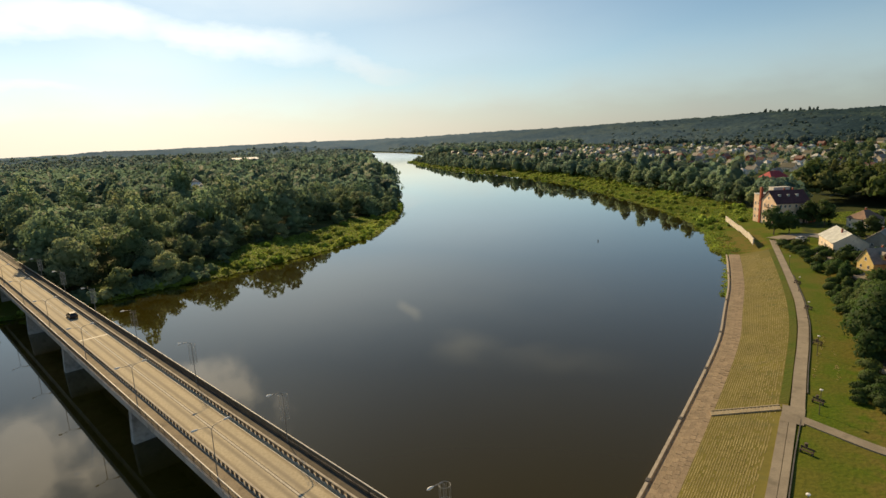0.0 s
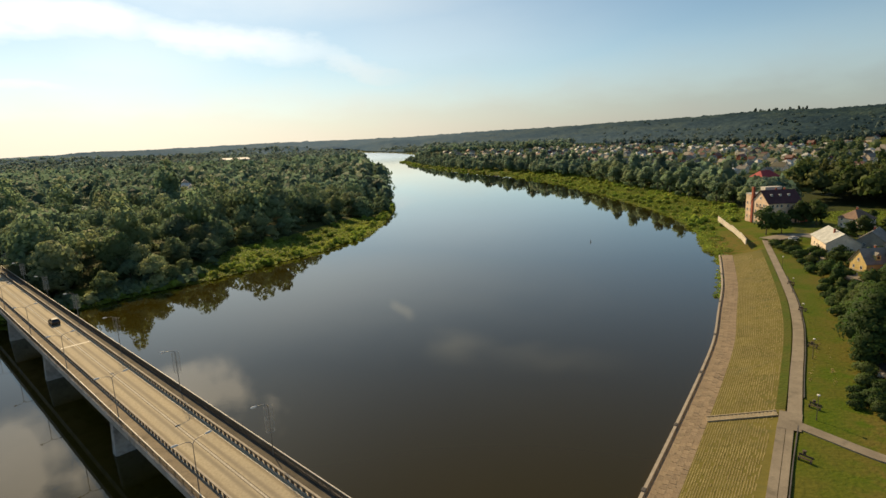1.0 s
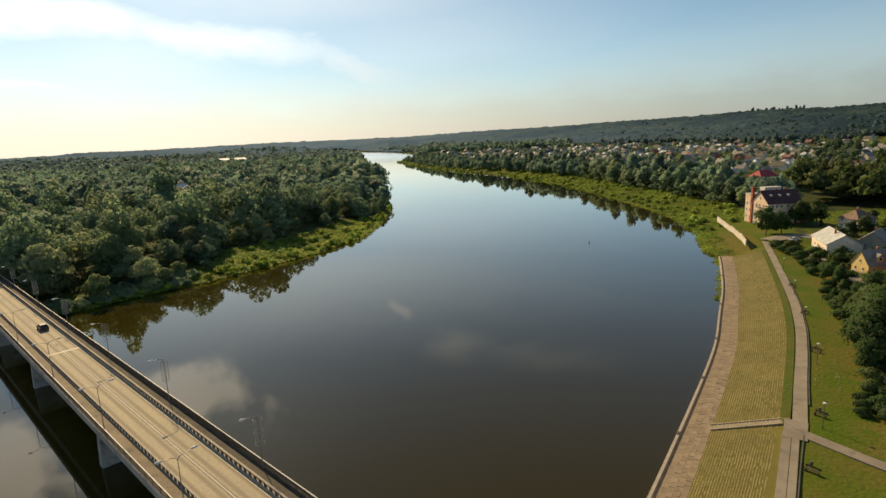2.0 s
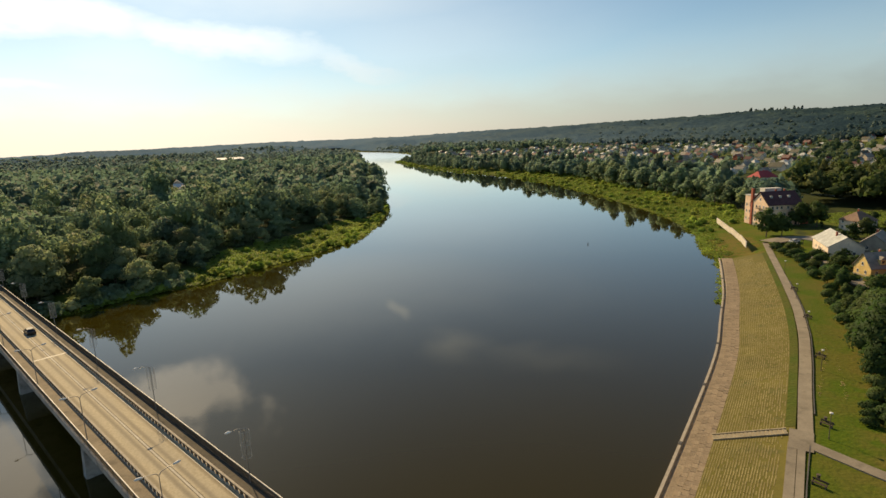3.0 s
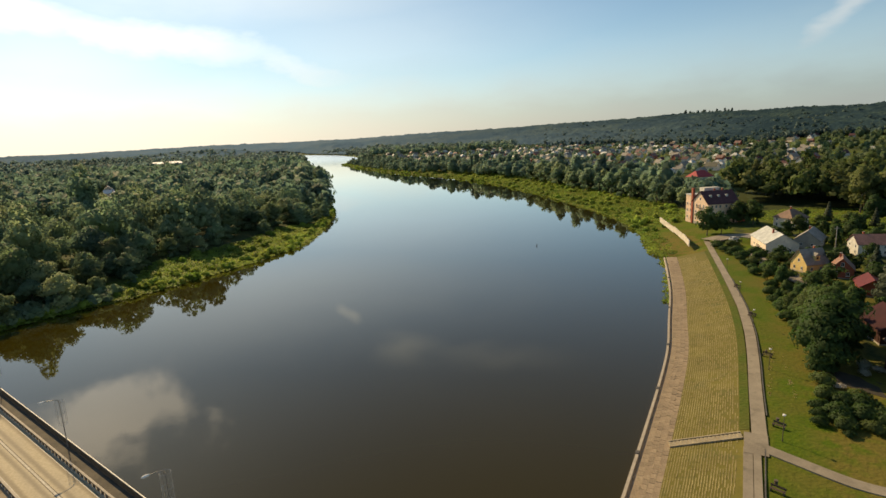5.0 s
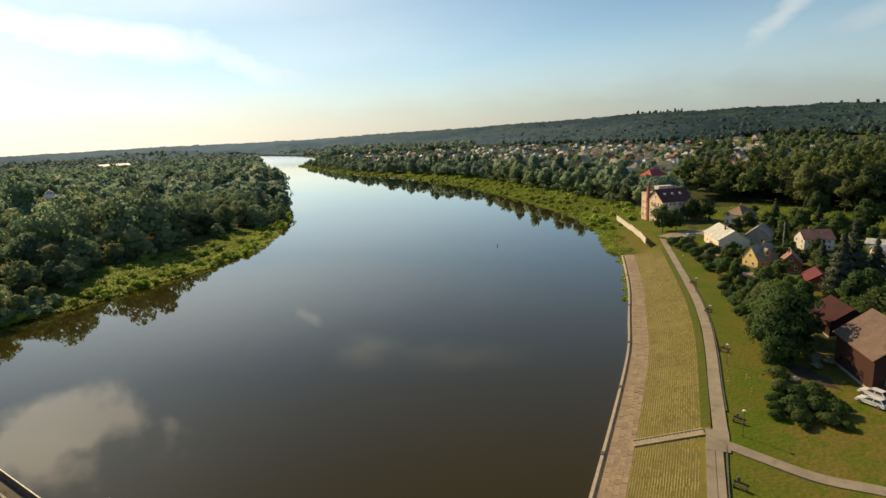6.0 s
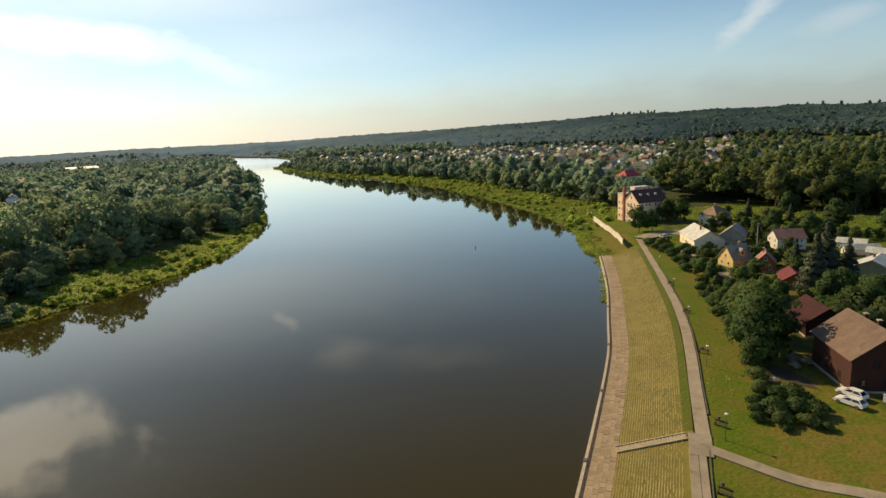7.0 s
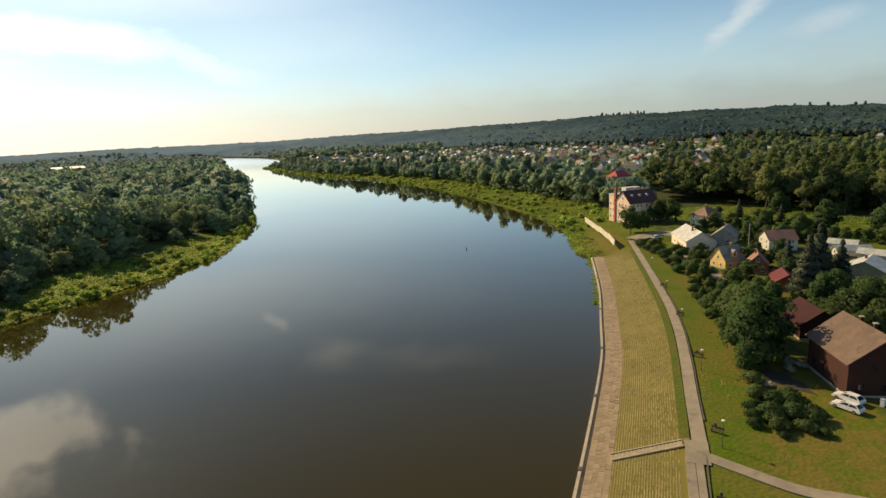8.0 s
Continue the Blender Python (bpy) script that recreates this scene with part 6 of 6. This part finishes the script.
def build_right_bank():
    rng = np.random.default_rng(51)
    # tree belt between the meadow and the town
    p = scatter(rng, -80, 420, 250, 1500, 7.5)
    d = bank(p[:, 0], p[:, 1])
    az = np.degrees(np.arctan2(p[:, 0] - 2, p[:, 1] - 4))
    r = np.hypot(p[:, 0], p[:, 1])
    near_town = np.min(np.hypot(p[:, None, 0] - TOWN[None, :, 0], p[:, None, 1] - TOWN[None, :, 1]), axis=1)
    edge = np.interp(p[:, 1], (250, 300, 420, 580, 700, 780, 970, 1270), (38, 31, 26, 24, 17, 11, 9, 14))
    belt = (d > edge) & (d < edge + 46) & (az < 34.5) & (az > -2.2) & (p[:, 1] < 1330) & (p[:, 1] > 285) & (near_town > 10) & (segment_distance(p[:, 0], p[:, 1], [(262, 418), (205, 327)]) > 17)
    q = p[belt]
    single = np.hypot(q[:, 0], q[:, 1]) < 560
    single &= (d[belt] - edge[belt]) < 11
    single &= np.cumsum(single) <= 60
    kinds = [tree_thing(rng, lobed(rng, h, h * 0.34, 6, 0.0), h, 480, 0.65, "leaf", "tall dark green tree in the belt along the riverside meadow", group="trees of the riverside belt")
             for h in (14.5, 16.5, 12.5, 17.5, 13.5)]
    zs = ground_z(q[:, 0], q[:, 1])
    done = [False] * 5
    for (x, y), z in zip(q[single], zs[single]):
        k = int(rng.integers(5))
        m = pose(x, y, z, 0, 0, rng.uniform(0, 360)) @ Matrix.Scale(rng.uniform(0.85, 1.15), 4)
        if done[k]:
            copy_thing(kinds[k], m).matrix_basis = m
        else:
            kinds[k].matrix_basis, done[k] = m, True
    rest = ~single
    stuff_trees("belt_wood", "dark green belt of trees along the riverside meadow", "wood", q[rest], zs[rest], FAR + SLIM, np.where(rng.random(rest.sum()) < 0.25, rng.uniform(1.05, 1.4, rest.sum()), rng.uniform(0.45, 0.95, rest.sum())) * np.interp(q[rest][:, 1], (450, 700, 900, 1300), (1.0, 0.85, 0.62, 0.5)), "leaf_inner", rng)
    # trees and gardens among the houses
    g = scatter(rng, 60, 1200, 330, 1650, 16)
    r = np.hypot(g[:, 0], g[:, 1])
    az = np.degrees(np.arctan2(g[:, 0] - 2, g[:, 1] - 4))
    nt = np.min(np.hypot(g[:, None, 0] - TOWN[None, :, 0], g[:, None, 1] - TOWN[None, :, 1]), axis=1)
    ok = (bank(g[:, 0], g[:, 1]) > 90) & (r > 430) & (az < 60) & (nt > 9) & (np.hypot(g[:, 0] - 262, g[:, 1] - 418) > 22)
    ok &= rng.random(len(r)) < np.where(az > 39, 0.62, 0.60)
    fore = np.min(np.hypot(g[:, None, 0] - 0.955 * TOWN[None, :, 0], g[:, None, 1] - 0.955 * TOWN[None, :, 1]), axis=1)
    ok &= (az < 39) | ((nt > 15) & (fore > 17))
    ok &= (az < 30) | (r < np.interp(az, RIDGE_AZ, RISE_R) + 60 + 260 * step(36, 42, az))
    g = g[ok]
    big = az[ok] > 36
    size = np.where(big, rng.uniform(0.5, 1.0, len(g)), rng.uniform(0.26, 0.58, len(g)))
    for name, label, pick, mat in (("garden_trees", "scattered green garden trees among the town's houses", ~big, "leaf_inner"),
                                   ("slope_trees", "mixed dark green trees over the lower hillside", big, "slope_leaf")):
        stuff_trees(name, label, "trees", g[pick], ground_z(g[pick, 0], g[pick, 1]), TINY, size[pick], mat, rng)
    # tall grove behind the near houses
    w = scatter(rng, 150, 560, 120, 470, 7.6)
    az = np.degrees(np.arctan2(w[:, 0] - 2, w[:, 1] - 4))
    r = np.hypot(w[:, 0], w[:, 1])
    ok = (r > np.interp(az, (31, 35, 40, 44, 47, 52, 60), (370, 367, 357, 338, 326, 327, 307))) & (r < np.interp(az, (31, 36, 42, 60), (400, 430, 470, 500))) & (az > 34.5) & (az < 66)
    ok &= np.hypot(w[:, 0] - 262, w[:, 1] - 418) > 30
    w = w[ok]
    front = np.argsort(np.hypot(w[:, 0], w[:, 1]))[:60]
    mask = np.zeros(len(w), dtype=bool)
    mask[front] = True
    kinds = [tree_thing(rng, lobed(rng, h, h * 0.3, 8, 0.0), h, 650, 0.62, "leaf_grove", "tall dark green tree of the grove behind the houses", group="trees of the grove") for h in (18, 20, 16, 21)]
    done = [False] * 4
    zs = ground_z(w[:, 0], w[:, 1])
    for (x, y), z in zip(w[mask], zs[mask]):
        k = int(rng.integers(4))
        m = pose(x, y, z, 0, 0, rng.uniform(0, 360)) @ Matrix.Scale(rng.uniform(0.85, 1.12), 4)
        if done[k]:
            copy_thing(kinds[k], m).matrix_basis = m
        else:
            kinds[k].matrix_basis, done[k] = m, True
    stuff_trees("grove", "tall dark green grove behind the near houses", "wood", w[~mask], zs[~mask], MID, rng.uniform(1.0, 1.3, (~mask).sum()), "leaf_grove", rng)


build_right_bank()


def build_shore_plants():
    rng = np.random.default_rng(61)
    # reeds and shrubs on the open strip of the far bank
    p = scatter(rng, -140, 0, 150, 420, 1.9)
    d = bank(p[:, 0], p[:, 1])
    ok = (p[:, 0] < 0) & (d > 0.2) & (d < forest_edge(p[:, 1]) + 1.5)
    q = p[ok]
    stuff_trees("reed_bank", "bright green reeds and tall grass along the far shore", "reeds", q, ground_z(q[:, 0], q[:, 1]) - 0.1, TUFT, rng.uniform(0.7, 1.5, len(q)), "reed", rng)
    p = scatter(rng, -140, 0, 150, 420, 4.2)
    d = bank(p[:, 0], p[:, 1])
    ok = (p[:, 0] < 0) & (d > 0.5) & (d < forest_edge(p[:, 1]) + 2) & (rng.random(len(d)) < np.where(d < 7, 0.8, 0.25))
    q = p[ok]
    stuff_trees("shore_shrubs", "low green shrubs along the far shore", "shrubs", q, ground_z(q[:, 0], q[:, 1]) - 0.1, BUSH, rng.uniform(0.6, 1.25, len(q)), "reed", rng)
    p = scatter(rng, -210, -85, 100, 212, 3.6)
    d = bank(p[:, 0], p[:, 1])
    ok = (d > 2.2) & (d < 12) & (np.abs((p[:, 0] + p[:, 1]) / math.sqrt(2) - 26.8) > 9)
    q = p[ok]
    stuff_trees("waterside_bushes", "dark green bushes and sallows crowding the shore below the wood", "shrubs", q, ground_z(q[:, 0], q[:, 1]) - 0.1, BUSH, rng.uniform(0.9, 1.9, len(q)), "leaf", rng)
    # the riverside meadow below the town
    p = scatter(rng, -90, 190, 205, 1300, 2.6)
    d = bank(p[:, 0], p[:, 1])
    az = np.degrees(np.arctan2(p[:, 0] - 2, p[:, 1] - 4))
    ok = (az > -4) & (d > 0.2) & (d < 36) & (p[:, 1] < 700) & ~((d > 8) & (p[:, 1] < 262)) & (p[:, 0] > 0)
    q = p[ok]
    stuff_trees("meadow_grass", "bright green tall meadow grass along the shore", "grass", q, ground_z(q[:, 0], q[:, 1]) - 0.15, TUFT, rng.uniform(0.7, 1.25, len(q)), "meadow_leaf", rng)
    p = scatter(rng, -90, 190, 255, 1300, 6.0)
    d = bank(p[:, 0], p[:, 1])
    ok = (d > 0.5) & (d < np.where(p[:, 1] > 680, 14, 34)) & (p[:, 0] > -70) & (rng.random(len(d)) < np.where(d < 8, 0.85, 0.5)) & (np.degrees(np.arctan2(p[:, 0] - 2, p[:, 1] - 4)) > -4)
    q = p[ok]
    stuff_trees("meadow_shrubs", "rounded green shrubs scattered over the riverside meadow", "shrubs", q, ground_z(q[:, 0], q[:, 1]) - 0.2, BUSH, rng.uniform(0.5, 1.35, len(q)), "reed", rng)
    # sunny hay meadow between the gardens and the grove
    p = scatter(rng, 184, 246, 168, 266, 2.1)
    r = np.hypot(p[:, 0], p[:, 1])
    q = p[(r > 268) & (r < 350) & (rng.random(len(p)) < 0.8)]
    stuff_trees("hay_meadow", "bright green mown meadow in front of the grove", "meadow", q, ground_z(q[:, 0], q[:, 1]) - 0.25, TUFT, rng.uniform(0.7, 1.1, len(q)), "meadow_leaf", rng)
    # rows of cut dry grass left on the lawn
    rows = [((84.4, 108.0), (67.8, 87.2)), ((82.4, 102.6), (71.4, 85.8))]
    q = np.array([(x0 + (x1 - x0) * f + rng.normal(0, 0.16), y0 + (y1 - y0) * f + rng.normal(0, 0.16)) for (x0, y0), (x1, y1) in rows for f in rng.random(26)])
    stuff_trees("cut_grass", "pale rows of cut dry grass on the lawn", "cut grass", q, ground_z(q[:, 0], q[:, 1]) - 0.03, TUFT, rng.uniform(0.08, 0.2, len(q)), "straw", rng)
    # weeds where the wall ends
    p = scatter(rng, 80, 135, 135, 240, 1.2)
    wd = segment_distance(p[:, 0], p[:, 1], [(88, 152), (111.2, 199.4), (113, 212), (122, 236)])
    d = bank(p[:, 0], p[:, 1])
    ok = (wd < 3.2) & (d > -0.7) & (d < 1.8) & ((p[:, 1] > 200) | (d < 0.0))
    q = p[ok]
    stuff_trees("shore_weeds", "tall green weeds at the end of the river wall", "weeds", q, np.maximum(ground_z(q[:, 0], q[:, 1]), -0.2), TUFT, rng.uniform(0.6, 1.2, len(q)), "reed", rng)


build_shore_plants()


def build_gardens():
    rng = np.random.default_rng(71)
    big = [tree_thing(rng, lobed(rng, h, r, 12, -0.05), h, n, 0.34, "leaf_near", label, girth=0.3)
           for h, r, n, label in ((12.5, 5.6, 3000, "broad dark green tree overhanging the lawn beside the brown house"),
                                  (10.5, 4.8, 2200, "bushy dark green garden tree behind the lawn"))]
    at = [(0, 87.8, 97.2, 1.08), (0, 94.5, 106.0, 0.95), (1, 83.6, 93.2, 0.78), (1, 100.5, 116.5, 0.8), (0, 112.5, 100.0, 0.8),
          (1, 106.5, 122.0, 0.7), (1, 115.0, 125.0, 0.6), (0, 120.0, 101.0, 0.9), (0, 112.0, 92.0, 0.8)]
    first = [True, True]
    for k, x, y, s in at:
        m = pose(x, y, gz(x, y), 0, 0, rng.uniform(0, 360)) @ Matrix.Scale(s, 4)
        if first[k]:
            big[k].matrix_basis, first[k] = m, False
        else:
            copy_thing(big[k], m).matrix_basis = m
    con = tree_thing(rng, spired(rng, 17, 4.2), 17, 2600, 0.36, "conifer", "tall grey-green spruce between the houses", girth=0.28, group="spruces")
    for i, (x, y, s) in enumerate(((132.5, 124.0, 1.05), (126.5, 121.5, 0.95), (137.5, 122.0, 0.8), (199.0, 222.0, 0.55), (140.0, 140.0, 0.6), (205.0, 205.0, 0.5))):
        m = pose(x, y, gz(x, y), 0, 0, 47 * i) @ Matrix.Scale(s, 4)
        if i == 0:
            con.matrix_basis = m
        else:
            copy_thing(con, m).matrix_basis = m
    mid = tree_thing(rng, lobed(rng, 9, 3.6, 8, -0.12), 9, 900, 0.38, "leaf_near", "round dark green garden tree beside the houses", girth=0.2, group="garden trees")
    spots = [(142.5, 221.5, 1.35), (147.0, 218.5, 1.1), (170.5, 231.0, 1.3), (166.0, 236.0, 1.2), (150.5, 162.0, 0.6), (157.0, 158.5, 0.7),
             (171.5, 205.0, 0.9), (188.0, 196.0, 1.0), (183.5, 176.0, 1.1), (176.0, 186.0, 1.0), (150.0, 150.5, 0.6), (154.0, 142.0, 0.9), (146.0, 138.0, 0.8),
             (172.0, 116.0, 0.8), (120.0, 138.5, 0.6), (109.0, 130.0, 0.6), (117.0, 152.0, 0.45), (118.0, 108.5, 1.2), (126.0, 112.5, 1.1), (113.5, 97.5, 1.25), (121.0, 95.0, 1.3), (132.0, 103.0, 1.2), (141.0, 106.0, 1.2), (104.0, 88.0, 1.1), (108.0, 82.0, 1.2), (157.0, 147.0, 0.8), (163.0, 117.0, 0.8), (196.0, 141.0, 0.6), (214.0, 214.0, 1.4), (203.0, 182.0, 1.5), (213.0, 168.0, 1.4)]
    for i, (x, y, s) in enumerate(spots):
        m = pose(x, y, gz(x, y), 0, 0, 67 * i) @ Matrix.Scale(s, 4)
        if i == 0:
            mid.matrix_basis = m
        else:
            copy_thing(mid, m).matrix_basis = m
    # hedges, fruit trees and bushes that fill the plots between the houses
    homes = np.array([(161.4, 245.4, 15), (144, 187.5, 10), (178, 222, 8), (134.6, 157, 6), (137.3, 148, 5.5), (166, 168.5, 7), (160, 186.5, 8), (105.8, 101.8, 8),
                      (130, 131.4, 5.5), (156, 129, 9), (178, 150, 18), (168, 139, 13), (191, 156.5, 8), (147, 199.5, 5), (152, 208, 8), (95, 84, 11), (140, 203, 5)])
    lot = np.array([(119, 150), (128, 172), (133, 192), (148, 196), (172, 212), (172, 236), (186, 238), (200, 214), (207, 190), (214, 160), (190, 118), (150, 96), (118, 92), (112, 112)], dtype=float)
    g = scatter(rng, 108, 216, 90, 240, 5.2)
    g = g[inside(g[:, 0], g[:, 1], lot)]
    lane = segment_distance(g[:, 0], g[:, 1], [(190, 40), (150, 92), (140, 114), (128, 130)])
    keep, sizes = [], []
    for (x, y), free in zip(g, lane > 4.0):
        gap = np.hypot(homes[:, 0] - x, homes[:, 1] - y) - homes[:, 2]
        if gap.min() < 0 or not free or rng.random() < 0.28:
            continue
        # only low bushes grow just in front of a house
        toward = homes[np.argmin(gap), :2] - np.array((x, y))
        fronting = gap.min() < 9 and toward @ np.array((x - 5.0, y - 15.0)) > 0
        keep.append((x, y))
        sizes.append(rng.uniform(0.20, 0.34) if fronting else rng.uniform(0.30, 0.75))
    keep = np.array(keep)
    plants = [crown(rng, lobed(rng, 9, 3.4 + 0.4 * i, 7, -0.15), 420, 0.55) for i in range(4)]
    stuff_trees("garden_growth", "hedges, bushes and small fruit trees between the houses", "shrubs", keep, ground_z(keep[:, 0], keep[:, 1]), plants, np.array(sizes), "leaf_near", rng)
    # close-grown gardens between the lawn and the houses
    poly = np.array([(80, 90.5), (91.5, 108), (100, 124.5), (110, 142), (117, 160), (125, 158), (129, 144), (127, 134), (118, 124), (110, 114), (98, 104), (90, 92)], dtype=float)
    g = scatter(rng, 78, 132, 86, 164, 4.6)
    g = g[inside(g[:, 0], g[:, 1], poly)]
    # the yards before the yellow house and its neighbour stay open
    yard = np.minimum(segment_distance(g[:, 0], g[:, 1], [(134.6, 157.0), (121.0, 142.0)]), segment_distance(g[:, 0], g[:, 1], [(137.3, 148.0), (122.0, 132.0)]))
    for x, y in g[yard > 5.5]:
        m = pose(x, y, gz(x, y), 0, 0, rng.uniform(0, 360)) @ Matrix.Diagonal((*(rng.uniform(0.26, 0.62) * np.array((1, 1, rng.uniform(0.7, 1.5)))), 1))
        copy_thing(mid, m).matrix_basis = m
    shrub = tree_thing(rng, [(0, 0, 1.1, 1.7, 1.2), (1.3, 0.4, 0.9, 1.3, 1.0), (-1.1, 0.6, 0.9, 1.2, 1.0), (0.3, -1.2, 0.8, 1.2, 0.9)], 2.2, 620, 0.24, "leaf_near",
                       "dense green shrub at the edge of the lawn", name="shrub", category="shrub", group="shrubs by the lawn", girth=0.08)
    bloom = tree_thing(rng, [(0, 0, 0.9, 1.1, 0.9), (0.8, 0.3, 0.7, 0.8, 0.7), (-0.6, -0.5, 0.7, 0.8, 0.7)], 1.8, 260, 0.2, "pale_bloom",
                       "pale flowering shrub on the dark soil beside the house", name="flowering_shrub", category="shrub", group="flowering shrubs", girth=0.06)
    for i, (x, y, k) in enumerate(((90.6, 92.6, 1.0), (88.4, 90.2, 0.8), (91.8, 90.8, 0.7), (80.6, 86.8, 0.6))):
        m = pose(x, y, gz(x, y), 0, 0, 40 * i) @ Matrix.Scale(k, 4)
        if i == 0:
            bloom.matrix_basis = m
        else:
            copy_thing(bloom, m).matrix_basis = m
    spots = [(68.5, 77.4, 0.55), (71.0, 75.5, 0.75), (74.3, 73.8, 0.7), (73.4, 78.9, 0.95), (77.8, 75.6, 0.8), (72.2, 77.4, 0.8), (78.5, 80.4, 0.9), (70.2, 79.4, 0.6), (76.0, 77.2, 0.95), (75.6, 71.9, 0.45), (79.6, 77.6, 0.6), (70.0, 73.6, 0.4), (77.0, 82.4, 0.8), (80.4, 83.0, 0.7), (72.0, 81.5, 0.7), (75.8, 84.5, 0.9),
             (79.5, 89.0, 0.9), (83.0, 93.5, 1.0), (95.0, 113.0, 1.1), (97.5, 120.0, 1.0), (101.0, 125.5, 1.2), (104.0, 131.5, 1.0), (107.5, 138.5, 1.0), (110.5, 134.5, 1.1), (113.0, 145.0, 0.8),
             (118.0, 158.5, 1.0), (121.0, 164.0, 0.8), (122.5, 170.0, 0.7), (125.5, 176.0, 0.7), (128.0, 172.5, 0.9), (131.5, 181.5, 0.8), (127.5, 184.5, 0.6), (134.0, 190.0, 0.7), (130.5, 196.0, 1.0), (132.5, 176.0, 1.1), (129.0, 190.0, 0.9), (135.5, 182.0, 1.2), (126.0, 170.0, 1.0), (131.0, 186.0, 1.1), (136.5, 196.5, 1.1), (133.0, 200.5, 0.9), (123.5, 160.5, 1.2), (127.5, 178.5, 1.1), (137.0, 172.0, 1.2), (124.0, 152.0, 1.0), (129.0, 168.0, 0.6)]
    for i, (x, y, s) in enumerate(spots):
        m = pose(x, y, gz(x, y), 0, 0, 51 * i) @ Matrix.Scale(s, 4)
        if i == 0:
            shrub.matrix_basis = m
        else:
            copy_thing(shrub, m).matrix_basis = m


build_gardens()
